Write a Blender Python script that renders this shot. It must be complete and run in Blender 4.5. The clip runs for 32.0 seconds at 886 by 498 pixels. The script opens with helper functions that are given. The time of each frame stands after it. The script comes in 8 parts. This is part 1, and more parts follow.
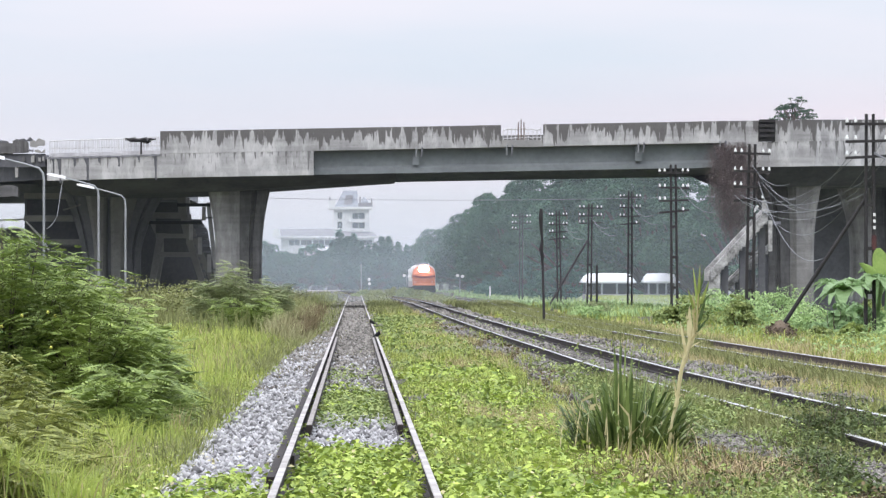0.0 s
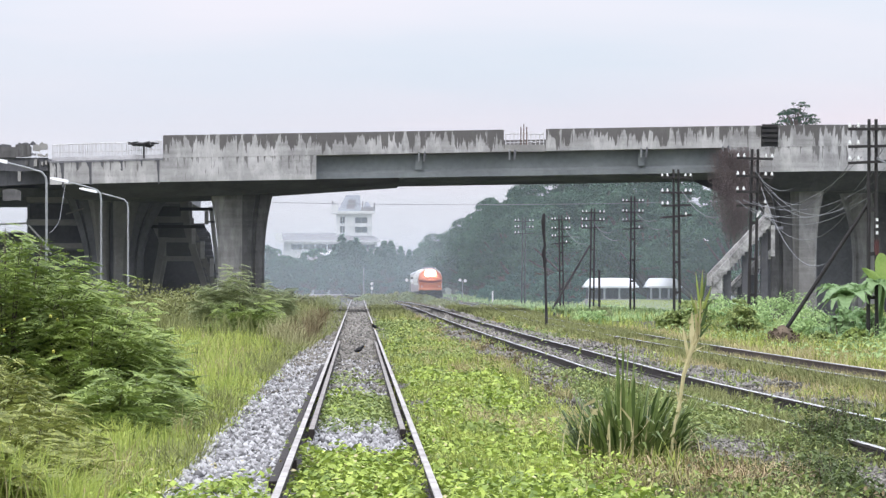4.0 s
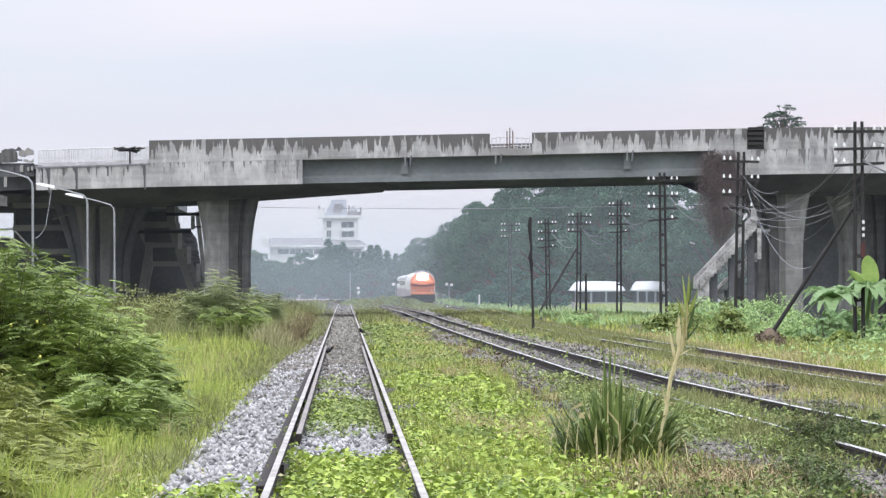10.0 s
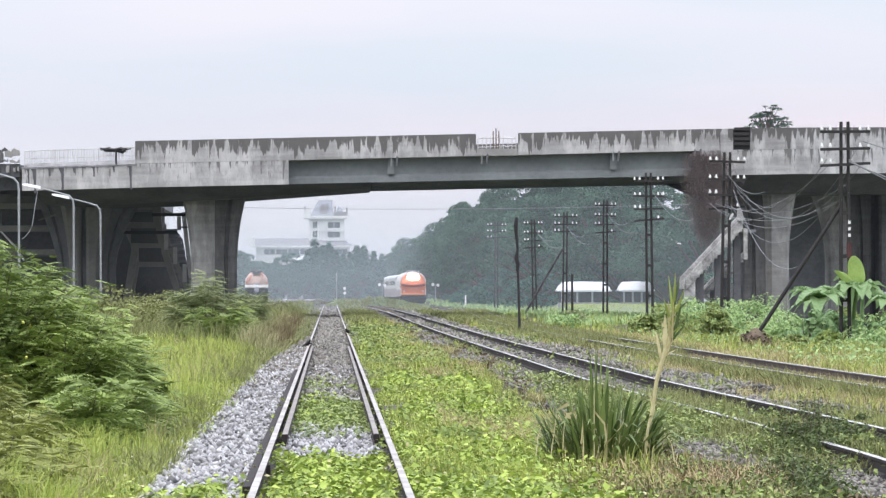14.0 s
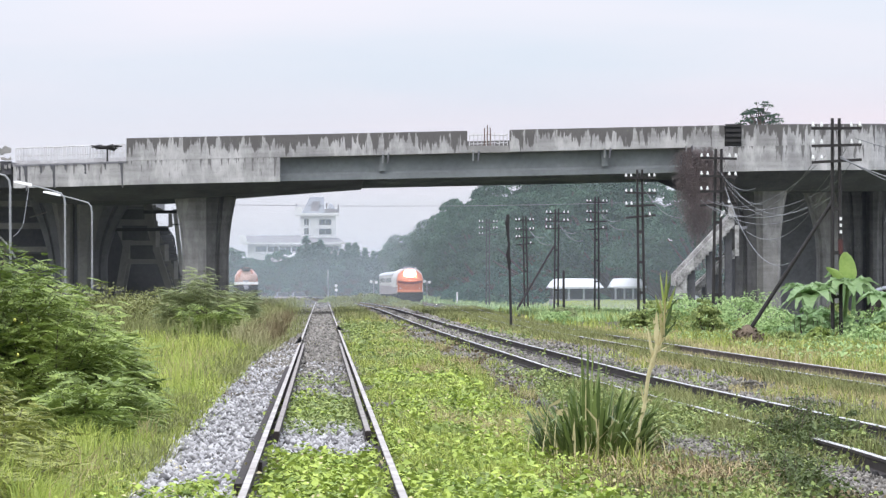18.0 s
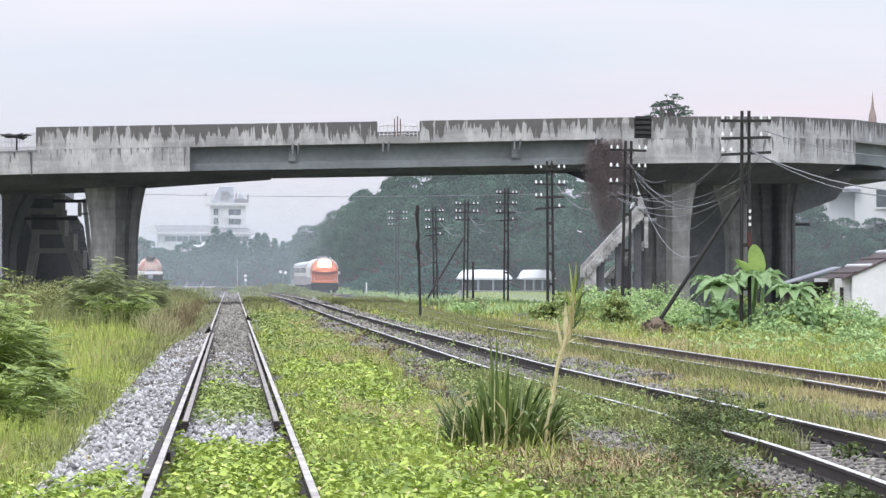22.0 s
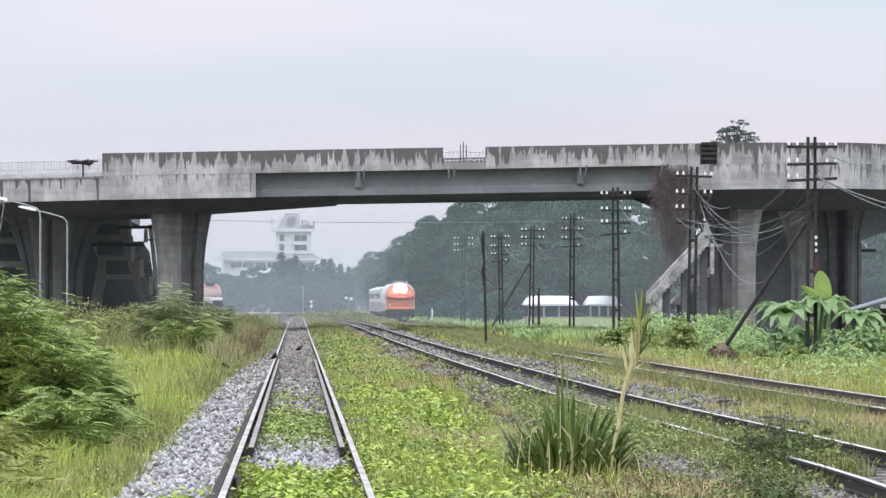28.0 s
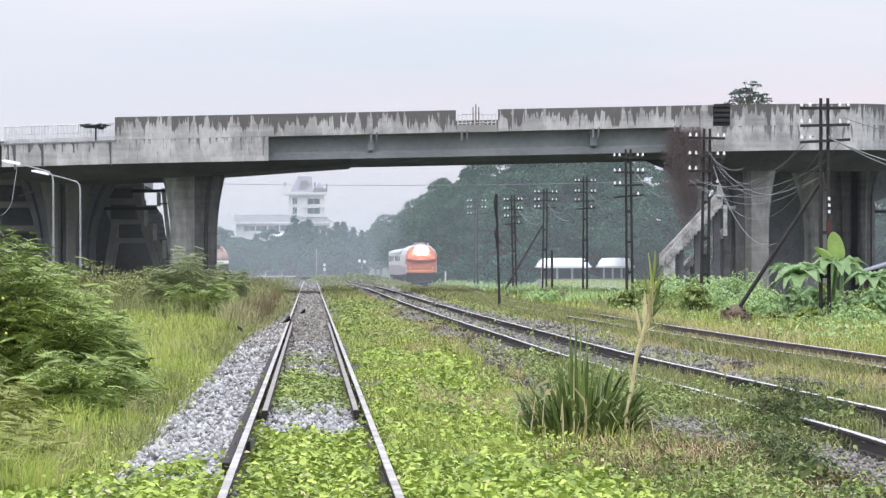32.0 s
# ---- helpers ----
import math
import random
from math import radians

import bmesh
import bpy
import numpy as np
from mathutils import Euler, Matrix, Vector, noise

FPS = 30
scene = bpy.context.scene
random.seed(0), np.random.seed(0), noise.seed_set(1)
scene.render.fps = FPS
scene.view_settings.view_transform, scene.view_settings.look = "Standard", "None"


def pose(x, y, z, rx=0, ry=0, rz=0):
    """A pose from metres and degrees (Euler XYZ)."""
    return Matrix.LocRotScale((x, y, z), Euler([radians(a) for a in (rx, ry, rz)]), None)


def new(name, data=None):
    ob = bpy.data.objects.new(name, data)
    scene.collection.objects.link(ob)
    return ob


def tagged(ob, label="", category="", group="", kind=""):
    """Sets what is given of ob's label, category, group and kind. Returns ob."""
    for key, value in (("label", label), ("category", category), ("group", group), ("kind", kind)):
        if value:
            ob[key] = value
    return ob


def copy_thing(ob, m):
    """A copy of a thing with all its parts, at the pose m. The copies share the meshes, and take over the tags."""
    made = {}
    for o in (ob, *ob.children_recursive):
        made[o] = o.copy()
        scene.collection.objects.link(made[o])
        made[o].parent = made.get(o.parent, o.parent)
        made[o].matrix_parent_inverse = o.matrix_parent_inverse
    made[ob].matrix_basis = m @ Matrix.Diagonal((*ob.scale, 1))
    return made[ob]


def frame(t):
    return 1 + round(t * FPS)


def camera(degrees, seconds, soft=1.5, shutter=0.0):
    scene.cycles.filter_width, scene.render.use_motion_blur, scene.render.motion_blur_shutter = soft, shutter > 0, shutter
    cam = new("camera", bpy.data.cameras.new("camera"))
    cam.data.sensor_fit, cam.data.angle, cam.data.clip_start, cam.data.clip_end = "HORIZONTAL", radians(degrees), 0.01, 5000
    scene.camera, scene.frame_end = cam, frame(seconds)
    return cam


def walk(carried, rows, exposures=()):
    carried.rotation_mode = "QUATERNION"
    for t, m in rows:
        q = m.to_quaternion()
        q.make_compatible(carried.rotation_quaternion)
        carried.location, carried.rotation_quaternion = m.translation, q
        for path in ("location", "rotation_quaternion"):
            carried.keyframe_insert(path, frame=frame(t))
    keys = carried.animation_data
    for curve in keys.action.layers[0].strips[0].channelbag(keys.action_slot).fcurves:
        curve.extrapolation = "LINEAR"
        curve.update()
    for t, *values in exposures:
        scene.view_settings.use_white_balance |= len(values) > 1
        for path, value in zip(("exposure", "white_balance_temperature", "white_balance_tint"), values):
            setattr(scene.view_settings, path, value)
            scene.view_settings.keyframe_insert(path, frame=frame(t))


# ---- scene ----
# The camera: a phone zoomed far in, held in two hands by one who stands between the rails.
EYE = 1.55
cam = camera(11.19, 32.0, 1.35)
# seconds, turn to the left, tilt up, lean, in degrees
TURNS = [
    (0.0, -1.1171, 0.3867, 0.000),
    (0.5, -1.1765, 0.3462, 0.022),
    (1.0, -1.2131, 0.3646, 0.007),
    (1.5, -1.2280, 0.4301, 0.023),
    (2.0, -1.2192, 0.4783, 0.075),
    (2.5, -1.1959, 0.4773, 0.102),
    (3.0, -1.1507, 0.4615, 0.069),
    (3.5, -1.1056, 0.4420, 0.112),
    (5.5, -1.0056, 0.5139, -0.083),
    (6.0, -1.1119, 0.5820, -0.036),
    (6.5, -1.2931, 0.6718, 0.001),
    (7.0, -1.4673, 0.6939, -0.007),
    (7.5, -1.5394, 0.6803, -0.017),
    (8.0, -1.4993, 0.6304, -0.040),
    (8.5, -1.3981, 0.6041, -0.068),
    (9.0, -1.2933, 0.5840, -0.025),
    (9.5, -1.2504, 0.5479, -0.110),
    (10.0, -1.2555, 0.4949, -0.142),
    (10.5, -1.2438, 0.4254, -0.171),
    (11.0, -1.2172, 0.3719, -0.136),
    (11.5, -1.1908, 0.3667, -0.149),
    (12.0, -1.2109, 0.4011, -0.113),
    (12.5, -1.2777, 0.4561, -0.120),
    (13.0, -1.3579, 0.4977, -0.148),
    (13.5, -1.4152, 0.5231, -0.122),
    (14.0, -1.4300, 0.4994, -0.175),
    (14.5, -1.3873, 0.4693, -0.177),
    (16.5, -1.3328, 0.2724, -0.142),
    (17.0, -1.4272, 0.3213, -0.181),
    (17.5, -1.5053, 0.3983, -0.219),
    (18.0, -1.5379, 0.4601, -0.236),
    (18.5, -1.5702, 0.5075, -0.303),
    (19.0, -1.6155, 0.5287, -0.319),
    (19.5, -1.7120, 0.5005, -0.252),
    (20.0, -1.7619, 0.4625, -0.193),
    (20.5, -1.8153, 0.4300, -0.104),
    (21.0, -1.9477, 0.4287, -0.016),
    (21.5, -2.2234, 0.4115, -0.032),
    (22.0, -2.6837, 0.3412, 0.022),
    (22.5, -3.0119, 0.2195, 0.026),
    (23.0, -3.0551, 0.0776, 0.022),
    (23.5, -2.7821, -0.0628, 0.123),
    (24.0, -2.3267, -0.1966, 0.273),
    (24.5, -2.0346, -0.1640, 0.351),
    (25.0, -2.0354, 0.0803, 0.385),
    (25.5, -2.2114, 0.5095, 0.368),
    (27.5, -2.0528, 0.7997, 0.127),
    (28.0, -1.8507, 0.6711, 0.044),
    (28.5, -1.7559, 0.5867, 0.031),
    (29.0, -1.7867, 0.5021, 0.016),
    (29.5, -1.8017, 0.4185, 0.008),
    (30.0, -1.7973, 0.3363, -0.031),
    (30.5, -1.7288, 0.2807, -0.117),
    (31.0, -1.6628, 0.2662, -0.148),
    (31.5, -1.6341, 0.2478, -0.125),
    (32.0, -1.6844, 0.1985, -0.167),
]
# stops, kelvin and tint of the picture
GRADES = [(0, 0.10, 6650, 13), (22, 0.12, 6650, 13), (22.7, 0.03, 6650, 13), (24, 0.08, 6700, 14), (24.5, 0.14, 6900, 17),
          (25, 0.19, 7050, 19), (25.5, 0.13, 6850, 16), (27.5, 0.0, 6650, 13), (28.5, 0.03, 6650, 13), (31, 0.11, 6650, 13), (32, 0.10, 6650, 13)]
walk(cam, [(t, pose(0, 0, EYE, 90 + up, 0, turn) @ pose(0, 0, 0, 0, 0, lean)) for t, turn, up, lean in TURNS], GRADES)

# ---- light: an overcast evening sky, with a wide weak sun behind the clouds ----
SUN_UP, SUN_ROUND = radians(48), radians(205)
world = bpy.data.worlds.new("overcast_sky")
scene.world = world
world.use_nodes = True
wn, wl = world.node_tree.nodes, world.node_tree.links
wn.clear()
w_out = wn.new("ShaderNodeOutputWorld")
w_bg = wn.new("ShaderNodeBackground")
w_sky = wn.new("ShaderNodeTexSky")
w_sky.sky_type, w_sky.sun_disc = "NISHITA", False
w_sky.sun_elevation, w_sky.sun_rotation = SUN_UP, SUN_ROUND
w_scale = wn.new("ShaderNodeVectorMath")
w_scale.operation = "SCALE"
w_scale.inputs[3].default_value = 0.1
wl.new(w_sky.outputs[0], w_scale.inputs[0])
w_tc = wn.new("ShaderNodeTexCoord")
w_map = wn.new("ShaderNodeMapping")
w_map.inputs["Scale"].default_value = (5.0, 5.0, 34.0)
w_noise = wn.new("ShaderNodeTexNoise")
w_noise.inputs["Scale"].default_value = 1.3
w_noise.inputs["Detail"].default_value = 5
w_ramp = wn.new("ShaderNodeValToRGB")
cr = w_ramp.color_ramp
cr.elements[0].position, cr.elements[0].color = 0.30, (0.625, 0.712, 0.82, 1)
cr.elements[1].position, cr.elements[1].color = 0.70, (0.75, 0.758, 0.85, 1)
w_mix = wn.new("ShaderNodeMix")
w_mix.data_type = "RGBA"
w_mix.inputs[0].default_value = 0.9
wl.new(w_tc.outputs["Generated"], w_map.inputs[0])
wl.new(w_map.outputs[0], w_noise.inputs["Vector"])
wl.new(w_noise.outputs[0], w_ramp.inputs[0])
wl.new(w_scale.outputs[0], w_mix.inputs[6])
wl.new(w_ramp.outputs[0], w_mix.inputs[7])
# an overcast sky is about three times as bright overhead as at the horizon; a faint pink lies low on it
w_sep = wn.new("ShaderNodeSeparateXYZ")
wl.new(w_tc.outputs["Generated"], w_sep.inputs[0])
w_up = wn.new("ShaderNodeMath")
w_up.operation, w_up.use_clamp = "MULTIPLY", False
w_up.inputs[1].default_value = 2.5
w_cl = wn.new("ShaderNodeClamp")
wl.new(w_sep.outputs[2], w_cl.inputs[0])
wl.new(w_cl.outputs[0], w_up.inputs[0])
w_one = wn.new("ShaderNodeMath")
w_one.inputs[1].default_value = 1.0
wl.new(w_up.outputs[0], w_one.inputs[0])
w_pink = wn.new("ShaderNodeValToRGB")
pr = w_pink.color_ramp
pr.elements[0].position, pr.elements[0].color = 0.0, (0.955, 0.955, 0.95, 1)
pr.elements[1].position, pr.elements[1].color = 0.14, (0.98, 1.0, 1.0, 1)
for at_, co_ in ((0.026, (0.95, 0.945, 0.95, 1)), (0.036, (1.03, 0.935, 0.94, 1)), (0.047, (0.95, 0.95, 0.955, 1)), (0.075, (0.93, 0.945, 0.95, 1))):
    e_ = pr.elements.new(at_)
    e_.color = co_
wl.new(w_sep.outputs[2], w_pink.inputs[0])
# the pink is stronger towards the right of the line, the west
w_east = wn.new("ShaderNodeMapRange")
w_east.interpolation_type = "SMOOTHSTEP"
w_east.inputs[1].default_value, w_east.inputs[2].default_value, w_east.inputs[3].default_value = -0.06, 0.1, 0.25
wl.new(w_sep.outputs[0], w_east.inputs[0])
w_blush = wn.new("ShaderNodeMix")
w_blush.data_type = "RGBA"
w_blush.inputs[6].default_value = (0.945, 0.95, 0.96, 1)
wl.new(w_east.outputs[0], w_blush.inputs[0])
wl.new(w_pink.outputs[0], w_blush.inputs[7])
w_tint = wn.new("ShaderNodeVectorMath")
w_tint.operation = "MULTIPLY"
wl.new(w_mix.outputs[2], w_tint.inputs[0])
wl.new(w_blush.outputs[2], w_tint.inputs[1])
w_lit = wn.new("ShaderNodeVectorMath")
w_lit.operation = "SCALE"
wl.new(w_tint.outputs[0], w_lit.inputs[0])
wl.new(w_one.outputs[0], w_lit.inputs[3])
wl.new(w_lit.outputs[0], w_bg.inputs[0])
w_bg.inputs[1].default_value = 1.02
wl.new(w_bg.outputs[0], w_out.inputs[0])

sun_data = bpy.data.lights.new("sun", "SUN")
sun_data.energy, sun_data.angle, sun_data.color = 1.0, radians(30), (1.0, 0.96, 0.9)
sun = new("sun", sun_data)
sun.matrix_world = pose(0, 0, 60, 90 - 48, 0, 180 - 205)


# ---- materials ----
def mat(name, a, b=None, rough=0.8, scale=3.0, bump=0.0, metal=0.0, fine=None, rand=0.0, island=0.0, spec=0.3, glow=None, stretch=None, through_light=0.0):
    """Two colours mixed by a coarse and a fine noise, with relief; rand, island: how far whole objects or leaves differ."""
    m = bpy.data.materials.new(name)
    m.use_nodes = True
    n, l = m.node_tree.nodes, m.node_tree.links
    bs = n["Principled BSDF"]
    bs.inputs["Roughness"].default_value = rough
    bs.inputs["Metallic"].default_value = metal
    bs.inputs["Specular IOR Level"].default_value = spec
    b = b or tuple(c * 0.75 for c in a)
    tc = n.new("ShaderNodeTexCoord")
    vec = tc.outputs["Object"]
    if stretch:
        mp = n.new("ShaderNodeMapping")
        mp.inputs["Scale"].default_value = stretch
        l.new(vec, mp.inputs[0])
        vec = mp.outputs[0]
    n1 = n.new("ShaderNodeTexNoise")
    n1.inputs["Scale"].default_value, n1.inputs["Detail"].default_value = scale, 4
    n2 = n.new("ShaderNodeTexNoise")
    n2.inputs["Scale"].default_value, n2.inputs["Detail"].default_value = fine or scale * 9, 6
    for q in (n1, n2):
        l.new(vec, q.inputs["Vector"])
    add = n.new("ShaderNodeMath")
    add.operation = "MULTIPLY_ADD"
    l.new(n2.outputs[0], add.inputs[0])
    add.inputs[1].default_value = 0.55
    l.new(n1.outputs[0], add.inputs[2])
    rng = n.new("ShaderNodeMapRange")
    rng.inputs[1].default_value, rng.inputs[2].default_value = 0.52, 1.02
    l.new(add.outputs[0], rng.inputs[0])
    fac = rng.outputs[0]
    if rand or island:
        src = n.new("ShaderNodeObjectInfo").outputs["Random"] if rand else n.new("ShaderNodeNewGeometry").outputs["Random Per Island"]
        mm = n.new("ShaderNodeMix")
        mm.data_type = "FLOAT"
        mm.inputs[0].default_value = rand or island
        l.new(fac, mm.inputs[2])
        l.new(src, mm.inputs[3])
        fac = mm.outputs[0]
    mix = n.new("ShaderNodeMix")
    mix.data_type = "RGBA"
    mix.inputs[6].default_value, mix.inputs[7].default_value = (*a, 1), (*b, 1)
    l.new(fac, mix.inputs[0])
    l.new(mix.outputs[2], bs.inputs["Base Color"])
    if bump:
        bp = n.new("ShaderNodeBump")
        bp.inputs["Strength"].default_value, bp.inputs["Distance"].default_value = bump, 0.02
        l.new(add.outputs[0], bp.inputs["Height"])
        l.new(bp.outputs[0], bs.inputs["Normal"])
    if glow:
        bs.inputs["Emission Color"].default_value, bs.inputs["Emission Strength"].default_value = (*glow[:3], 1), glow[3]
    if through_light:
        tr = n.new("ShaderNodeBsdfTranslucent")
        l.new(mix.outputs[2], tr.inputs[0])
        ms = n.new("ShaderNodeMixShader")
        ms.inputs[0].default_value = through_light
        l.new(bs.outputs[0], ms.inputs[1])
        l.new(tr.outputs[0], ms.inputs[2])
        l.new(ms.outputs[0], n["Material Output"].inputs[0])
    return m


def stained(name, pale, dark, z_from, z_to, edge_at_=0.62, reach=1.5, sharp=0.07):
    """Concrete with a black band of dirt along its top edge, from which fingers run down (its own z from z_to down to z_from)."""
    m = mat(name, pale, tuple(c * 0.72 for c in pale), rough=0.9, scale=0.6, fine=5, bump=0.25)
    n, l = m.node_tree.nodes, m.node_tree.links
    bs = n["Principled BSDF"]
    old = bs.inputs["Base Color"].links[0].from_socket
    tc = n.new("ShaderNodeTexCoord")
    sep = n.new("ShaderNodeSeparateXYZ")
    l.new(tc.outputs["Object"], sep.inputs[0])
    mp = n.new("ShaderNodeMapping")
    mp.inputs["Scale"].default_value = (4.4, 4.4, 0.5)
    l.new(tc.outputs["Object"], mp.inputs[0])
    streak = n.new("ShaderNodeTexNoise")
    streak.inputs["Scale"].default_value, streak.inputs["Detail"].default_value, streak.inputs["Roughness"].default_value = 1.0, 7, 0.6
    l.new(mp.outputs[0], streak.inputs["Vector"])
    broad = n.new("ShaderNodeTexNoise")
    broad.inputs["Scale"].default_value = 0.45
    l.new(tc.outputs["Object"], broad.inputs["Vector"])
    hz = n.new("ShaderNodeMapRange")
    hz.clamp = False
    hz.inputs[1].default_value, hz.inputs[2].default_value = z_from, z_to
    grade = n.new("ShaderNodeMath")
    grade.operation = "MULTIPLY_ADD"
    grade.inputs[1].default_value = -0.0195
    l.new(sep.outputs[0], grade.inputs[0])
    l.new(sep.outputs[2], grade.inputs[2])
    l.new(grade.outputs[0], hz.inputs[0])
    a1 = n.new("ShaderNodeMath")
    a1.operation = "MULTIPLY_ADD"
    a1.inputs[1].default_value = reach
    l.new(streak.outputs[0], a1.inputs[0])
    l.new(hz.outputs[0], a1.inputs[2])
    a2 = n.new("ShaderNodeMath")
    a2.operation = "MULTIPLY_ADD"
    a2.inputs[1].default_value = 0.5
    l.new(broad.outputs[0], a2.inputs[0])
    l.new(a1.outputs[0], a2.inputs[2])
    edge = n.new("ShaderNodeMapRange")
    edge.interpolation_type = "SMOOTHSTEP"
    edge.inputs[1].default_value, edge.inputs[2].default_value = edge_at_ + reach / 2 + 0.25, edge_at_ + reach / 2 + 0.25 + sharp
    edge.inputs[4].default_value = 0.9
    l.new(a2.outputs[0], edge.inputs[0])
    # faint grey runs and bands over the whole face
    mp2 = n.new("ShaderNodeMapping")
    mp2.inputs["Scale"].default_value = (1.1, 1.1, 0.35)
    l.new(tc.outputs["Object"], mp2.inputs[0])
    runs = n.new("ShaderNodeTexNoise")
    runs.inputs["Scale"].default_value, runs.inputs["Detail"].default_value, runs.inputs["Roughness"].default_value = 1.0, 7, 0.7
    l.new(mp2.outputs[0], runs.inputs["Vector"])
    rmap = n.new("ShaderNodeMapRange")
    rmap.inputs[1].default_value, rmap.inputs[2].default_value, rmap.inputs[4].default_value = 0.45, 0.68, 0.8
    mp3 = n.new("ShaderNodeMapping")
    mp3.inputs["Scale"].default_value = (0.16, 0.16, 2.6)
    l.new(tc.outputs["Object"], mp3.inputs[0])
    bands = n.new("ShaderNodeTexNoise")
    bands.inputs["Scale"].default_value, bands.inputs["Detail"].default_value, bands.inputs["Roughness"].default_value = 1.0, 6, 0.65
    l.new(mp3.outputs[0], bands.inputs["Vector"])
    both = n.new("ShaderNodeMath")
    both.operation = "MULTIPLY_ADD"
    both.inputs[1].default_value = 0.55
    l.new(bands.outputs[0], both.inputs[0])
    half = n.new("ShaderNodeMath")
    half.operation = "MULTIPLY"
    half.inputs[1].default_value = 0.55
    l.new(runs.outputs[0], half.inputs[0])
    l.new(half.outputs[0], both.inputs[2])
    l.new(both.outputs[0], rmap.inputs[0])
    grime = n.new("ShaderNodeMix")
    grime.data_type = "RGBA"
    l.new(rmap.outputs[0], grime.inputs[0])
    l.new(old, grime.inputs[6])
    grime.inputs[7].default_value = (*(c * 0.42 for c in pale), 1)
    # washed pale patches
    wash = n.new("ShaderNodeMapRange")
    wash.inputs[1].default_value, wash.inputs[2].default_value, wash.inputs[4].default_value = 0.50, 0.34, 0.45
    l.new(runs.outputs[0], wash.inputs[0])
    lime = n.new("ShaderNodeMix")
    lime.data_type = "RGBA"
    l.new(wash.outputs[0], lime.inputs[0])
    l.new(grime.outputs[2], lime.inputs[6])
    lime.inputs[7].default_value = (*(min(0.8, c * 1.38) for c in pale), 1)
    old = lime.outputs[2]
    mix = n.new("ShaderNodeMix")
    mix.data_type = "RGBA"
    l.new(edge.outputs[0], mix.inputs[0])
    l.new(old, mix.inputs[6])
    mix.inputs[7].default_value = (*dark, 1)
    l.new(mix.outputs[2], bs.inputs["Base Color"])
    return m


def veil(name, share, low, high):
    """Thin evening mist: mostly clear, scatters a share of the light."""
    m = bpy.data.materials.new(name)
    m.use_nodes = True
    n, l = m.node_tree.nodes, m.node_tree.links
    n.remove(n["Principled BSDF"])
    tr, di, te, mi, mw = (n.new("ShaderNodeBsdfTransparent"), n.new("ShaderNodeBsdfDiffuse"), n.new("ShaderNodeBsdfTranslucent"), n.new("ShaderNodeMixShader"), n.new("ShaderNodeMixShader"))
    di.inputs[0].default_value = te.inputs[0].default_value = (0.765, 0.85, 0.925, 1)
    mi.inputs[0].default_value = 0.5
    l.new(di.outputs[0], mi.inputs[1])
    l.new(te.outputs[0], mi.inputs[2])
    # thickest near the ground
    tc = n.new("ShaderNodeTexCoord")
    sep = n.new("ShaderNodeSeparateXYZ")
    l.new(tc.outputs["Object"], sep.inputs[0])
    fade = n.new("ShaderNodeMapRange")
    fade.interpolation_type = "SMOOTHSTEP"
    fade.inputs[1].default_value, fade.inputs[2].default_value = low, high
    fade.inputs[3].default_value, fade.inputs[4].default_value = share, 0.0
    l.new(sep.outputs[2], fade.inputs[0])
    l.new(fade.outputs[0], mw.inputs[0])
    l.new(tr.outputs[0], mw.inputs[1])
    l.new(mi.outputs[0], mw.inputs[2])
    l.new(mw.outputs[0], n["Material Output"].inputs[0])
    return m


M_CONC = mat("concrete", (0.36, 0.35, 0.33), (0.22, 0.215, 0.21), 0.9, 0.5, 0.3, fine=6)
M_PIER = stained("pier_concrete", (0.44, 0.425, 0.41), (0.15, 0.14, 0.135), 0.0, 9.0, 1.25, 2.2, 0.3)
# for the less lit half: its shade and brown streaks are both painted in
M_PIER_DIRT_SHADE = stained("dirt_shade_pier_concrete", (0.165, 0.16, 0.158), (0.07, 0.065, 0.063), 0.0, 9.0, 0.95, 2.2, 0.4)
M_FASCIA = stained("fascia_concrete", (0.52, 0.51, 0.50), (0.15, 0.145, 0.14), 7.02, 8.28, 0.98, 6.0, 0.3)
M_PARAPET = stained("parapet_concrete", (0.50, 0.49, 0.48), (0.105, 0.098, 0.094), 8.28, 9.44, 0.52, 3.6, 0.14)
M_GIRDER = mat("girder_concrete", (0.24, 0.26, 0.265), (0.16, 0.175, 0.18), 0.85, 0.4, 0.2, fine=4)
# darker concretes: grime and soot, and shade under the deck put into the colour
M_DARK = mat("grime_shade_concrete", (0.25, 0.25, 0.27), (0.145, 0.145, 0.16), 0.9, 0.6, 0.3)
M_SOOT_SHADE = mat("soot_shade_concrete", (0.135, 0.135, 0.145), (0.075, 0.075, 0.082), 0.9, 0.5, 0.3)
M_STAIR = mat("stair_concrete", (0.60, 0.59, 0.57), (0.13, 0.125, 0.12), 0.9, 1.6, 0.4, fine=9)
M_RUST = mat("rusty_rebar", (0.19, 0.12, 0.10), (0.10, 0.07, 0.06), 0.85, 6)
M_RAIL_HEAD = mat("worn_rail_head", (0.60, 0.57, 0.54), (0.22, 0.18, 0.155), 0.5, 1.6, 0.1, 0.25, fine=14)
M_RAIL_SHINE = mat("polished_rail_head", (0.86, 0.85, 0.84), (0.62, 0.59, 0.56), 0.2, 1.6, 0.0, 0.5, fine=14)
M_RAIL = mat("rusty_rail_web", (0.045, 0.034, 0.03), (0.022, 0.018, 0.017), 0.8, 5, 0.2)
M_SLEEPER = mat("concrete_sleeper", (0.25, 0.235, 0.22), (0.13, 0.12, 0.11), 0.9, 5, 0.3, rand=0.5)
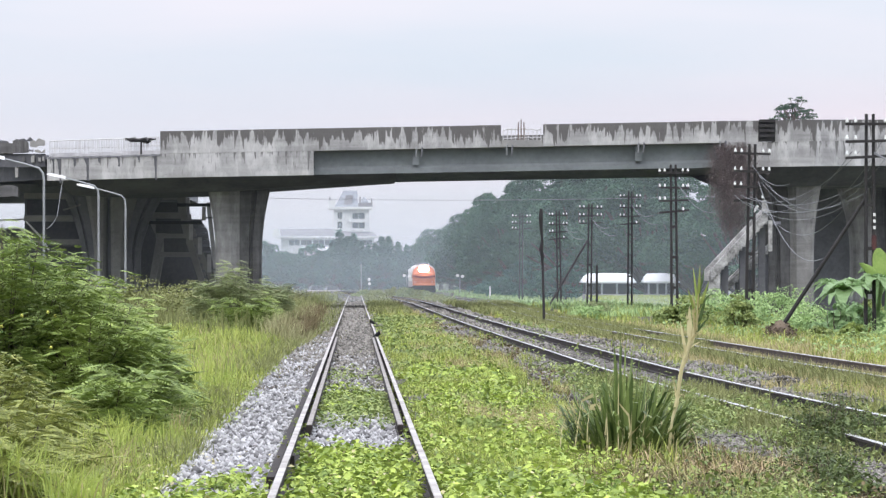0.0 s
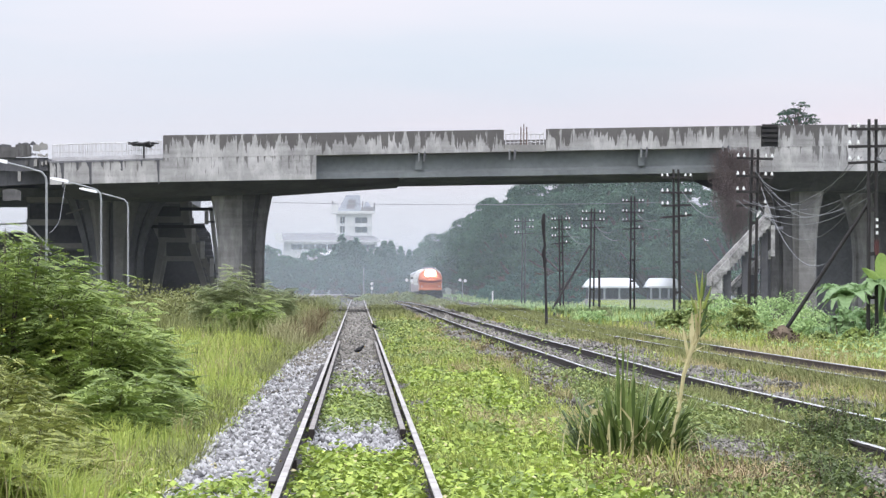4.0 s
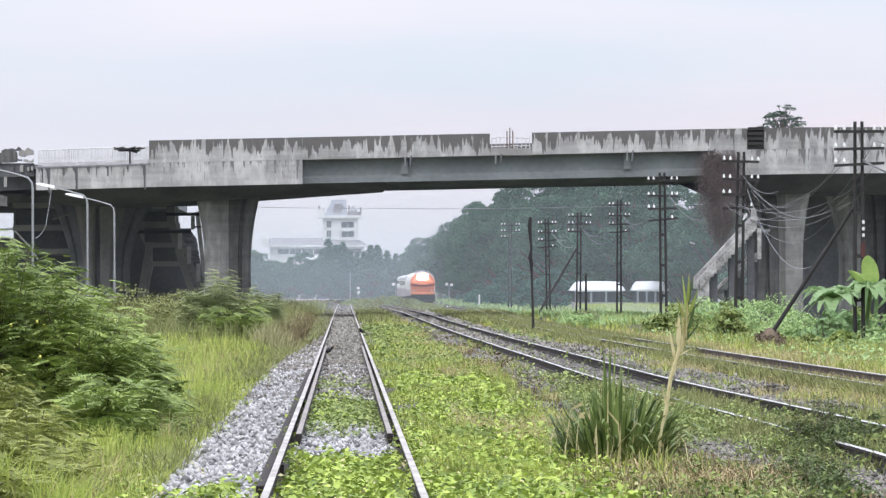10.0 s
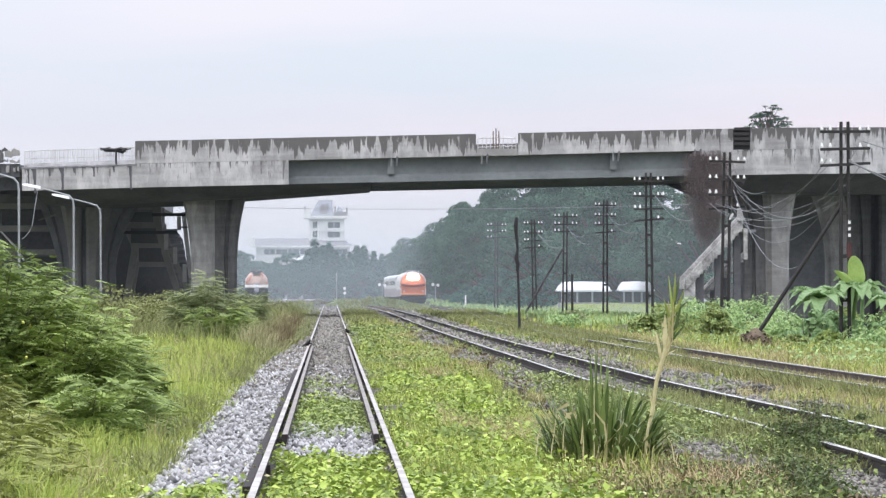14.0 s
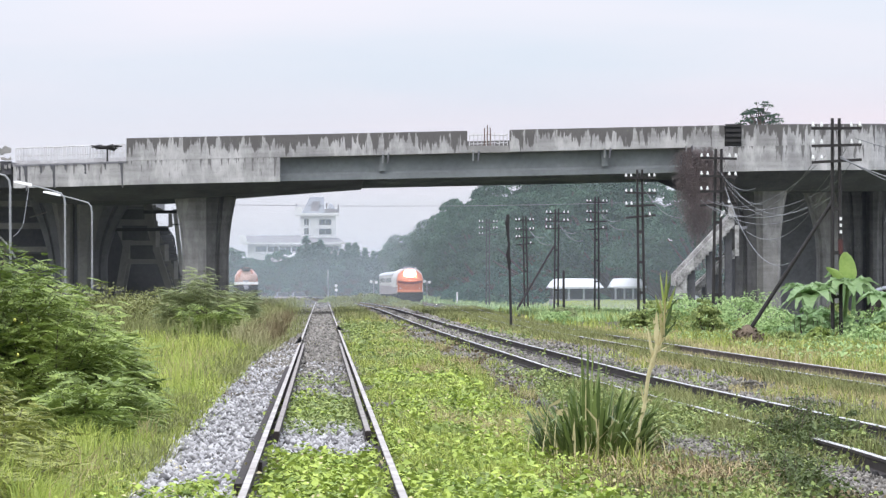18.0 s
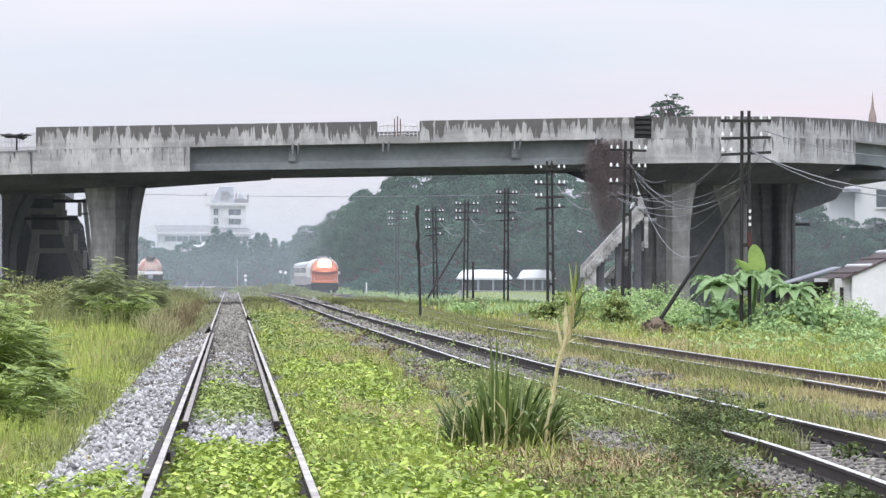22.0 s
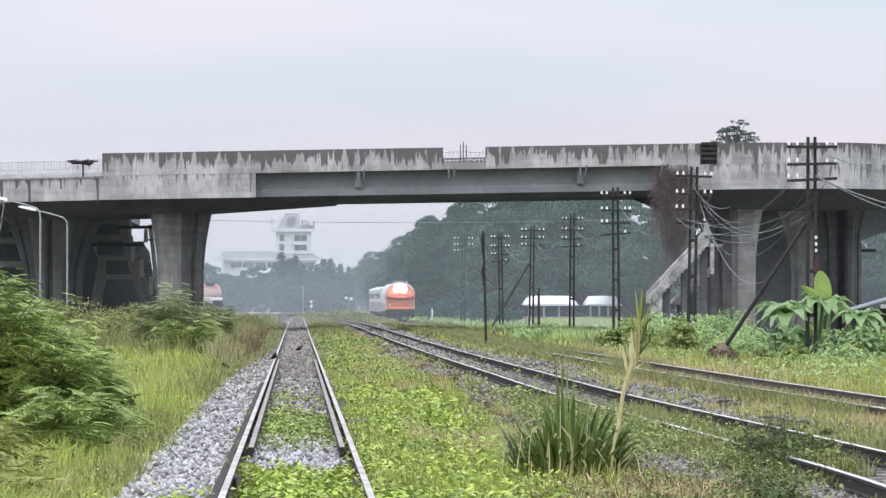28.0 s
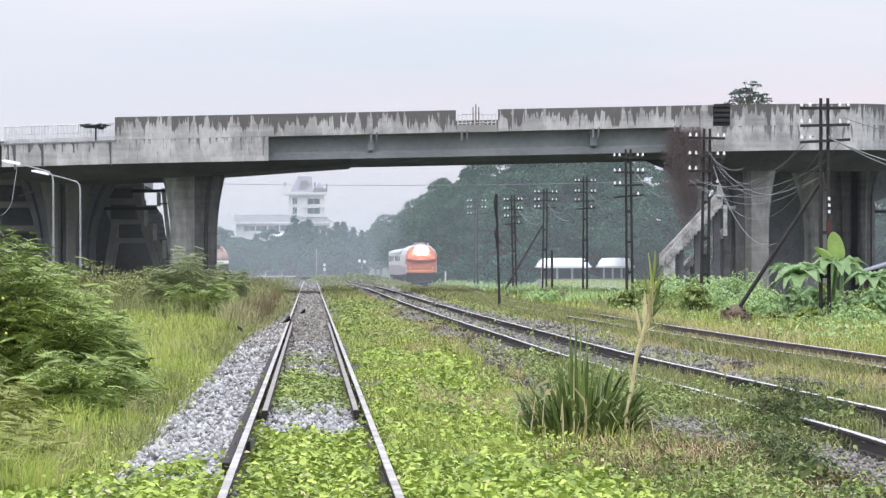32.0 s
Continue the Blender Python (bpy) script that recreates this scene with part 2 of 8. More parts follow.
M_BALLAST = mat("ballast_stone", (0.60, 0.59, 0.585), (0.06, 0.057, 0.058), 0.85, 2.2, 0.2, island=0.82)
M_BALLAST_OLD = mat("old_ballast_stone", (0.35, 0.325, 0.285), (0.035, 0.032, 0.028), 0.85, 2.2, 0.2, island=0.72)
M_SOIL = mat("soil_with_moss", (0.10, 0.092, 0.05), (0.055, 0.07, 0.025), 0.95, 0.35, 0.4, fine=7)
M_GRAVEL_DARK = mat("dark_gravel_bed", (0.085, 0.076, 0.07), (0.04, 0.036, 0.033), 0.95, 1.5, 0.5, fine=20)
M_GRAVEL = mat("gravel_bed", (0.11, 0.105, 0.098), (0.05, 0.048, 0.045), 0.95, 3, 0.5, fine=30)
M_LEAF_LIGHT = mat("bright_creeper_leaf", (0.60, 0.72, 0.15), (0.055, 0.12, 0.02), 0.55, 0.9, fine=3, island=0.58, through_light=0.16)
M_GRASS_FRESH = mat("fresh_grass_blade", (0.60, 0.65, 0.17), (0.20, 0.29, 0.06), 0.6, 0.7, island=0.55, through_light=0.4)
M_GRASS = mat("grass_blade", (0.56, 0.60, 0.15), (0.09, 0.145, 0.03), 0.6, 0.7, island=0.6, through_light=0.2)
M_RAIL_BROWN = mat("rusty_brown_rail", (0.13, 0.10, 0.08), (0.06, 0.048, 0.04), 0.85, 3, 0.2)
M_EARTH = mat("red_brown_earth", (0.19, 0.145, 0.105), (0.10, 0.078, 0.058), 0.95, 3, 0.6, fine=18)
M_GRASS_DRY = mat("dry_grass_blade", (0.57, 0.49, 0.25), (0.30, 0.27, 0.12), 0.7, 0.7, island=0.45, through_light=0.3)
M_GRASS_TALL = mat("tall_dark_grass", (0.27, 0.35, 0.11), (0.025, 0.055, 0.014), 0.5, 2, island=0.85, through_light=0.25)
M_WITHERED = mat("withered_straw", (0.48, 0.37, 0.20), (0.13, 0.085, 0.045), 0.8, 2, island=0.8)
M_STRAW = mat("straw_stalk", (0.62, 0.56, 0.33), (0.42, 0.37, 0.18), 0.7, 3)
M_BUSH = mat("feathery_leaf", (0.44, 0.54, 0.15), (0.038, 0.085, 0.026), 0.6, 1.3, island=0.45, through_light=0.16)
M_BUSH_B = mat("weedy_leaf", (0.44, 0.50, 0.17), (0.08, 0.14, 0.045), 0.6, 0.8, island=0.65, through_light=0.16)
M_WEED_BROWN = mat("brown_seed_heads", (0.25, 0.19, 0.10), (0.08, 0.068, 0.034), 0.8, 2, island=0.5)
# tree leaves carry the blue-green of distance haze in their colour
M_TREE = mat("tree_leaf", (0.125, 0.225, 0.14), (0.016, 0.045, 0.032), 0.7, 0.35, island=0.25, through_light=0.15, spec=0.08)
M_TREE_FAR = mat("hazed_far_tree_leaf", (0.125, 0.225, 0.165), (0.035, 0.088, 0.07), 0.8, 0.2, island=0.5, through_light=0.15, spec=0.08)
M_BARK = mat("bark", (0.15, 0.12, 0.10), (0.08, 0.065, 0.055), 0.9, 3, 0.5)
M_SEED = mat("dull_seed_heads", (0.40, 0.38, 0.20), (0.20, 0.20, 0.09), 0.8, 0.8, island=0.5)
M_FERN = mat("olive_fern_leaf", (0.44, 0.46, 0.13), (0.09, 0.125, 0.035), 0.6, 0.8, island=0.6, through_light=0.18)
M_YOUNG = mat("young_banana_leaf", (0.38, 0.50, 0.15), (0.20, 0.33, 0.08), 0.45, 2.5, through_light=0.35)
M_BANANA = mat("banana_leaf", (0.36, 0.50, 0.24), (0.14, 0.25, 0.10), 0.45, 2.5, island=0.5, through_light=0.35)
M_VINE = mat("dead_creeper", (0.235, 0.19, 0.185), (0.15, 0.12, 0.118), 0.9, 1.5, island=0.3, spec=0.08)
M_POLE = mat("tarred_pole", (0.045, 0.042, 0.042), (0.025, 0.023, 0.023), 0.75, 2.0, 0.2)
M_INSUL = mat("white_porcelain", (0.82, 0.82, 0.80), (0.7, 0.7, 0.68), 0.25, 3, spec=0.5)
M_WIRE = mat("old_line_wire", (0.26, 0.265, 0.28), (0.17, 0.175, 0.18), 0.6, 2)
M_GALV = mat("galvanised_steel", (0.40, 0.41, 0.42), (0.28, 0.29, 0.30), 0.5, 2, metal=0.3)
M_BAR = mat("pale_dusty_bar", (0.72, 0.71, 0.72), (0.48, 0.47, 0.48), 0.8, 3)
M_WHITE = mat("white_plaster", (0.80, 0.80, 0.80), (0.68, 0.68, 0.67), 0.85, 0.6, 0.15)
M_WHITE_FAR = mat("pale_painted_wall", (0.72, 0.71, 0.70), (0.60, 0.60, 0.60), 0.85, 0.08)
M_ROOF_FAR = mat("grey_tile_roof", (0.30, 0.31, 0.34), (0.22, 0.23, 0.26), 0.8, 0.1)
# leaf green made paler to hold the haze over the verge
M_VERGE = mat("hazed_verge_leaf", (0.56, 0.70, 0.33), (0.15, 0.27, 0.10), 0.6, 0.8, island=0.42, through_light=0.25, spec=0.08)
M_OLIVE = mat("dull_olive_weed", (0.32, 0.33, 0.13), (0.13, 0.15, 0.055), 0.7, 0.6, island=0.6, through_light=0.2)
M_DUSTY = mat("dusty_green_leaf", (0.38, 0.42, 0.21), (0.14, 0.18, 0.085), 0.7, 0.8, island=0.6, through_light=0.2, spec=0.1)
M_SHRUB = mat("dark_shrub_leaf", (0.16, 0.205, 0.07), (0.032, 0.055, 0.018), 0.6, 0.8, island=0.7, through_light=0.2)
M_LAWN = mat("short_lawn", (0.22, 0.255, 0.13), (0.13, 0.16, 0.075), 0.9, 0.5, 0.3, fine=5)
M_ROOF_PALE = mat("pale_tile_roof", (0.27, 0.25, 0.26), (0.20, 0.19, 0.20), 0.8, 0.1)
M_TILE = mat("dark_cement_tile", (0.13, 0.10, 0.10), (0.07, 0.06, 0.06), 0.85, 2, 0.3)
M_SHEET = mat("pale_metal_sheet", (0.70, 0.71, 0.72), (0.55, 0.56, 0.58), 0.5, 0.8)
M_PANE = mat("dark_window_pane", (0.035, 0.04, 0.045), (0.02, 0.022, 0.025), 0.12, 1, spec=0.5)
M_ORANGE = mat("orange_paint", (0.60, 0.19, 0.10), (0.46, 0.14, 0.075), 0.45, 0.8, 0.05, spec=0.5)
M_ORANGE_PALE = mat("faded_orange_paint", (0.74, 0.26, 0.13), (0.62, 0.20, 0.10), 0.5, 0.8, spec=0.5)
M_DRUM = mat("faded_pink_paint", (0.76, 0.56, 0.50), (0.64, 0.46, 0.41), 0.6, 0.8)
M_STRIPE = mat("sun_bleached_red", (0.62, 0.27, 0.20), (0.50, 0.22, 0.17), 0.6, 0.8)
M_CREAM = mat("cream_paint", (0.70, 0.68, 0.66), (0.56, 0.545, 0.53), 0.5, 0.8)
M_MAROON = mat("maroon_paint", (0.25, 0.06, 0.05), (0.18, 0.045, 0.04), 0.5, 0.8)
M_VIOLET = mat("dull_violet_paint", (0.42, 0.37, 0.38), (0.32, 0.28, 0.29), 0.5, 0.8)
M_SILVER = mat("silver_roof_paint", (0.62, 0.64, 0.67), (0.5, 0.52, 0.55), 0.45, 0.5, metal=0.2)
M_BLACK = mat("black_underframe", (0.03, 0.029, 0.028), (0.018, 0.017, 0.017), 0.7, 3)
# glow for the halo of glare round the headlamps
M_HALO = mat("lamp_halo_glow", (0.9, 0.5, 0.35), (0.9, 0.5, 0.35), 0.3, 1, glow=(1.0, 0.55, 0.42, 3.2))
M_YELLOW = mat("yellow_blossom", (0.72, 0.70, 0.18), (0.6, 0.58, 0.12), 0.6, 4)
M_GLOW = mat("headlamp_glow", (0.9, 0.8, 0.7), (0.9, 0.8, 0.7), 0.3, 1, glow=(1.0, 0.74, 0.62, 150.0))
M_SIGN = mat("white_signal_disc", (0.85, 0.85, 0.85), (0.78, 0.78, 0.78), 0.4, 2)
M_BIRD = mat("black_plumage", (0.02, 0.02, 0.022), (0.012, 0.012, 0.013), 0.5, 20)
M_BEAK = mat("yellow_beak", (0.55, 0.38, 0.06), (0.5, 0.34, 0.05), 0.5, 9)
M_RED = mat("red_band_paint", (0.10, 0.038, 0.036), (0.07, 0.03, 0.03), 0.6, 3)
M_GOLD = mat("gilded_spire", (0.34, 0.25, 0.22), (0.26, 0.2, 0.18), 0.5, 1)


# ---- small builders ----
def mesh_from(name, co, faces, material):
    """A mesh from an array of places and an array of faces that all have the same number of corners."""
    me = bpy.data.meshes.new(name)
    co, faces = np.asarray(co, dtype=np.float32), np.asarray(faces, dtype=np.int32)
    k = faces.shape[1]
    me.vertices.add(len(co))
    me.vertices.foreach_set("co", co.ravel())
    me.loops.add(faces.size)
    me.loops.foreach_set("vertex_index", faces.ravel())
    me.polygons.add(len(faces))
    me.polygons.foreach_set("loop_start", np.arange(len(faces), dtype=np.int32) * k)
    me.update(calc_edges=True)
    me.validate()
    me.materials.append(material)
    return me


def part(name, bm, material, parent, label="", smooth=False, bevel=0.0):
    if bevel:
        bmesh.ops.bevel(bm, geom=list(bm.edges), offset=bevel, segments=1, affect="EDGES")
    me = bpy.data.meshes.new(name)
    bmesh.ops.recalc_face_normals(bm, faces=bm.faces)
    bm.to_mesh(me)
    bm.free()
    me.materials.append(material)
    if smooth:
        for p in me.polygons:
            p.use_smooth = True
    ob = new(name, me)
    ob.parent = parent
    return tagged(ob, label)


def piece(name, me, parent, m=None, label=""):
    ob = new(name, me)
    ob.parent = parent
    if m is not None:
        ob.matrix_basis = m
    return tagged(ob, label)


def thing(name, m, label, category, group="", kind=""):
    ob = new(name)
    ob.matrix_basis = m
    return tagged(ob, label, category, group, kind)


def box(x0, x1, y0, y1, z0, z1, bm=None):
    bm = bm or bmesh.new()
    v = [bm.verts.new((x, y, z)) for x in (x0, x1) for y in (y0, y1) for z in (z0, z1)]
    for f in ((0, 1, 3, 2), (4, 6, 7, 5), (0, 4, 5, 1), (2, 3, 7, 6), (0, 2, 6, 4), (1, 5, 7, 3)):
        bm.faces.new([v[i] for i in f])
    return bm


def loft(rings, bm=None, close=True):
    """Skin over rings of places with equally many corners, capped at both ends."""
    bm = bm or bmesh.new()
    rs = [[bm.verts.new(p) for p in r] for r in rings]
    n = len(rs[0])
    for a, b in zip(rs, rs[1:]):
        for i in range(n if close else n - 1):
            bm.faces.new((a[i], a[(i + 1) % n], b[(i + 1) % n], b[i]))
    if close:
        bm.faces.new(rs[0][::-1])
        bm.faces.new(rs[-1])
    return bm


def rod(a, b, r0, r1=None, n=7, bm=None):
    a, b = Vector(a), Vector(b)
    q = (b - a).to_track_quat("Z", "Y")
    r1 = r0 if r1 is None else r1
    return loft([[c + q @ Vector((r * math.cos(6.2832 * i / n), r * math.sin(6.2832 * i / n), 0)) for i in range(n)] for c, r in ((a, r0), (b, r1))], bm)


def tube(pts, r, n=6, bm=None):
    pts = [Vector(p) for p in pts]
    rings = []
    for i, p in enumerate(pts):
        d = pts[min(i + 1, len(pts) - 1)] - pts[max(i - 1, 0)]
        q = d.to_track_quat("Z", "Y")
        rr = r[i] if isinstance(r, (list, tuple)) else r
        rings.append([p + q @ Vector((rr * math.cos(6.2832 * k / n), rr * math.sin(6.2832 * k / n), 0)) for k in range(n)])
    return loft(rings, bm)


def sag(a, b, drop, n=14):
    a, b = Vector(a), Vector(b)
    return [a.lerp(b, i / n) - Vector((0, 0, drop * 4 * (i / n) * (1 - i / n))) for i in range(n + 1)]


def spline(points):
    """A smooth curve x(y) through plan points given as (y, x)."""
    ys, xs = np.array([p[0] for p in points], float), np.array([p[1] for p in points], float)
    sl = np.gradient(xs, ys)

    def at(y):
        y = np.asarray(y, float)
        i = np.clip(np.searchsorted(ys, y) - 1, 0, len(ys) - 2)
        h = ys[i + 1] - ys[i]
        t = np.clip((y - ys[i]) / h, -0.5, 1.5)
        return ((2 * t**3 - 3 * t**2 + 1) * xs[i] + (t**3 - 2 * t**2 + t) * h * sl[i] + (-2 * t**3 + 3 * t**2) * xs[i + 1] + (t**3 - t**2) * h * sl[i + 1])
    return at


RNG = np.random.default_rng(7)
LINE_A = spline([(-60, 0), (0, 0), (60, 0), (150, 0), (300, 0), (420, 0), (520, -0.3)])
LINE_B = spline([(-20, 4.2), (15, 4.6), (30, 4.94), (37, 5.02), (45, 4.9), (69, 4.45), (90, 4.33), (115, 4.18), (157, 4.03), (200, 3.97), (260, 3.9), (340, 3.3), (430, 1.8), (520, -0.4), (640, -4.5)])
LINE_C = spline([(-10, 9.6), (30, 8.9), (45, 8.5), (62, 8.2), (78, 7.9), (100, 7.65), (136, 7.4), (179, 7.3), (220, 7.8), (260, 8.5), (300, 9.2), (340, 9.7), (375, 9.85), (398, 9.80), (421, 9.63), (448, 9.41), (466, 9.22), (490, 8.88), (512, 8.5), (530, 8.1), (545, 7.85), (562, 8.02), (600, 8.6), (660, 9.4), (760, 10.9)])


def dip(y):
    """The far track sinks a little beyond the flyover."""
    u = np.clip((np.asarray(y, float) - 290) / 80, 0, 1)
    return -0.36 * u * u * (3 - 2 * u)


RAIL_TOP = 0.16

# ---- ground ----
def ground():
    xs = np.concatenate([[-2500, -900, -300, -120], np.arange(-60, 61, 2.0), [120, 300, 900, 2500]])
    ys = np.concatenate([[-600, -200, -60], np.arange(-20, 421, 4.0), [480, 560, 700, 1000, 1600, 2600, 4800]])
    gx, gy = np.meshgrid(xs, ys)
    rough = np.array([noise.noise((x * 0.12, y * 0.05, 3.1)) for x, y in zip(gx.ravel(), gy.ravel())]).reshape(gx.shape)
    flat = np.clip(np.minimum(abs(gx - 4.2) - 6.5, 12) / 8, 0, 1)
    low = np.clip((gx - 16) / 10, 0, 1)
    z = -0.13 + 0.22 * rough * flat - 0.95 * low * low * (3 - 2 * low) + dip(gy) * np.clip(1.6 - np.abs(gx - 9.8) / 5, 0, 1)
    co = np.stack([gx, gy, z], -1).reshape(-1, 3)
    i = np.arange(len(co)).reshape(gx.shape)
    f = np.stack([i[:-1, :-1], i[:-1, 1:], i[1:, 1:], i[1:, :-1]], -1).reshape(-1, 4)
    tagged(new("ground", mesh_from("ground", co, f, M_SOIL)), "grassy soil of the railway land", "ground", kind="structure")


ground()


def bed(name, line, y0, y1, half, label, material):
    """The raised gravel bed under a track."""
    ys = np.arange(y0, y1, 4.0)
    x = line(ys)
    zs = dip(ys) if line is LINE_C else ys * 0
    prof = [(-half - 0.35, -0.16), (-half, -0.035), (half, -0.035), (half + 0.35, -0.16)]
    bm = loft([[(xx + dx, y, z + q) for dx, z in prof] for xx, y, q in zip(x, ys, zs)])
    me = part(name, bm, material, None)
    tagged(me, label, "track bed", kind="structure")


bed("ballast_bed_siding", LINE_A, -40, 500, 1.35, "grey gravel bed of the overgrown siding", M_GRAVEL)
bed("ballast_bed_main", LINE_B, -20, 620, 1.45, "dark gravel bed of the main track", M_GRAVEL_DARK)
bed("ballast_bed_loop", LINE_C, -10, 690, 0.95, "dark gravel bed of the far track", M_GRAVEL_DARK)


def track(name, line, y0, y1, label, sleepers, shine):
    t = thing(name, pose(0, 0, 0), label, "railway track", "tracks")
    ys = np.concatenate([np.arange(y0, 160, 2.5), np.arange(160, y1, 6.0)])
    xs = line(ys)
    zs = dip(ys) if line is LINE_C else ys * 0
    for side in (-1, 1):
        c = xs + side * 0.535
        foot = [(-0.05, 0.02), (-0.05, 0.03), (-0.01, 0.045), (-0.01, 0.12), (-0.027, 0.13), (-0.027, 0.155), (0.027, 0.155), (0.027, 0.13), (0.01, 0.12), (0.01, 0.045), (0.05, 0.03), (0.05, 0.02)]
        r = part("rail", loft([[(x + dx, y, z + q) for dx, z in foot] for x, y, q in zip(c, ys, zs)]), M_RAIL_BROWN if line is LINE_C else M_RAIL, t)
        hw = 0.027
        head = [(-hw, 0.1555), (0.006 - hw, 0.161), (hw - 0.006, 0.161), (hw, 0.1555)]
        part("rail_head", loft([[(x + dx, y, z + q) for dx, z in head] for x, y, q in zip(c, ys, zs)]), shine, r, "worn shiny running surface")
    bm = loft([[(-0.98, -0.13, -0.16), (0.98, -0.13, -0.16), (0.98, -0.1, 0.015), (0.6, -0.1, 0.015), (0, -0.1, -0.005), (-0.6, -0.1, 0.015), (-0.98, -0.1, 0.015)],
               [(-0.98, 0.13, -0.16), (0.98, 0.13, -0.16), (0.98, 0.1, 0.015), (0.6, 0.1, 0.015), (0, 0.1, -0.005), (-0.6, 0.1, 0.015), (-0.98, 0.1, 0.015)]])
    me = bpy.data.meshes.new("sleeper")
    bmesh.ops.recalc_face_normals(bm, faces=bm.faces)
    bm.to_mesh(me)
    bm.free()
    me.materials.append(M_SLEEPER)
    for y in np.arange(*sleepers):
        slope = float(line(y + 1) - line(y - 1)) / 2
        piece("sleeper", me, t, pose(float(line(y)), y, 0, 0, 0, -math.degrees(math.atan(slope))))
    return t


siding = track("overgrown_siding", LINE_A, -30, 395, "narrow rusty rails half buried in weeds", (-12, 96, 0.62), M_RAIL_HEAD)
main_line = track("main_track", LINE_B, -12, 600, "dark rusty rails with shiny heads on concrete sleepers", (-6, 100, 0.62), M_RAIL_SHINE)
track("far_track", LINE_C, 0, 690, "brown rails of the far track in the grass", (40, 110, 0.65), M_RAIL_SHINE)
# check rails inside the siding's rails, and the rail clips of the main track
M_RAIL_DULL = mat("dull_rail_top", (0.36, 0.33, 0.30), (0.15, 0.125, 0.11), 0.6, 2.2, 0.1, 0.1, fine=14)
for side in (-1, 1):
    ys = np.arange(43.5, 110, 3.0)
    g = [(-0.03, 0.02), (-0.012, 0.05), (-0.03, 0.12), (-0.028, 0.15), (0.028, 0.15), (0.03, 0.12), (0.012, 0.05), (0.03, 0.02)]
    check = part("check_rail", loft([[(side * 0.44 + dx, y, z) for dx, z in g] for y in ys]), M_RAIL, siding, "guard rail inside the running rail")
    part("rail_head", loft([[(side * 0.44 + dx, y, z) for dx, z in ((-0.026, 0.15), (-0.02, 0.156), (0.02, 0.156), (0.026, 0.15))] for y in ys]), M_RAIL_DULL, check, "worn dull upper face")
clip = mesh_from("rail_clip", [(-0.035, -0.025, 0.02), (0.035, -0.025, 0.02), (0.035, 0.025, 0.02), (-0.035, 0.025, 0.02), (-0.02, -0.015, 0.055), (0.02, -0.015, 0.055), (0.02, 0.015, 0.055), (-0.02, 0.015, 0.055)],
                 [(0, 1, 5, 4), (1, 2, 6, 5), (2, 3, 7, 6), (3, 0, 4, 7), (4, 5, 6, 7)], M_BLACK)
for y in np.arange(26, 70, 0.62):
    for dx in (-0.62, -0.45, 0.45, 0.62):
        piece("rail_clip", clip, main_line, pose(float(LINE_B(y)) + dx, y, 0))
# added strip, rail-shaped, where a shadowed gap runs along the left rail
ys = np.arange(33, 84, 3.0)
part("guard_rail", loft([[(-0.615 + dx, y, z) for dx, z in ((-0.035, 0.0), (-0.03, 0.11), (0.03, 0.11), (0.035, 0.0))] for y in ys]), M_RAIL, siding, "dark strip added for the shadowed gap beside the left rail")
# rail joints of the siding
for y, side in ((37.0, -1), (43.0, 1), (58.0, -1), (64.0, 1), (88.0, -1), (94.0, 1)):
    part("fishplate", box(side * 0.535 - 0.045, side * 0.535 + 0.045, y - 0.3, y + 0.3, 0.045, 0.12), M_RAIL, siding, "bolted joint plate")


# ---- flyover ----
EDGE = [(-33.0, 292.0), (-28.5, 270.0), (-24.5, 254.0), (-20.5, 243.5), (-16.1, 237.0), (-10.1, 235.0), (-2.14, 235.0), (7.6, 235.0), (19.3, 235.0), (24.0, 235.4), (29.0, 237.8), (33.7, 243.0), (36.6, 250.0), (38.2, 258.0), (38.8, 268.0), (38.8, 280.0)]
WIDE = 16.0


def edge_at(s):
    """Place on the near edge of the deck at length s along it, and the way across the deck."""
    acc = 0.0
    for (a, b) in zip(EDGE, EDGE[1:]):
        d = math.dist(a, b)
        if s <= acc + d or (a, b) == (EDGE[-2], EDGE[-1]):
            u = (s - acc) / d
            p = (a[0] + (b[0] - a[0]) * u, a[1] + (b[1] - a[1]) * u)
            return p, (-(b[1] - a[1]) / d, (b[0] - a[0]) / d)
        acc += d


LENGTHS = [0.0]
for a_, b_ in zip(EDGE, EDGE[1:]):
    LENGTHS.append(LENGTHS[-1] + math.dist(a_, b_))


def s_of(i, more=0.0):
    return LENGTHS[i] + more


def z_top(x):
    return 9.44 + 0.0187 * min(x, 30)


def z_bot(x):
    return 7.02 + 0.0185 * min(x, 30)


def z_mid(x):
    return 8.28 + 0.0205 * min(x, 30)


def sweep(s0, s1, section, step=2.0, bm=None):
    """Skin of a cross-section, a function of x that gives (across, z) places, along the deck's near edge."""
    n = max(2, int((s1 - s0) / step) + 1)
    cuts = sorted(set(list(np.linspace(s0, s1, n)) + [L for L in LENGTHS if s0 < L < s1]))
    rings = []
    for s in cuts:
        (x, y), (nx, ny) = edge_at(s)
        # corners are cut half-way, so that the sides meet
        rings.append([(x + nx * d, y + ny * d, z) for d, z in section(x)])
    return loft(rings, bm)


flyover = thing("flyover", pose(0, 0, 0), "weathered grey concrete flyover crossing above the tracks", "bridge")
SL, SR = s_of(4), s_of(11)                 # outer ends of the two cantilevers
JL, JR = s_of(6), s_of(8)                  # where the hung span begins and ends
solid = lambda x: [(0, z_bot(x)), (0, z_mid(x)), (WIDE, z_mid(x)), (WIDE, z_bot(x))]
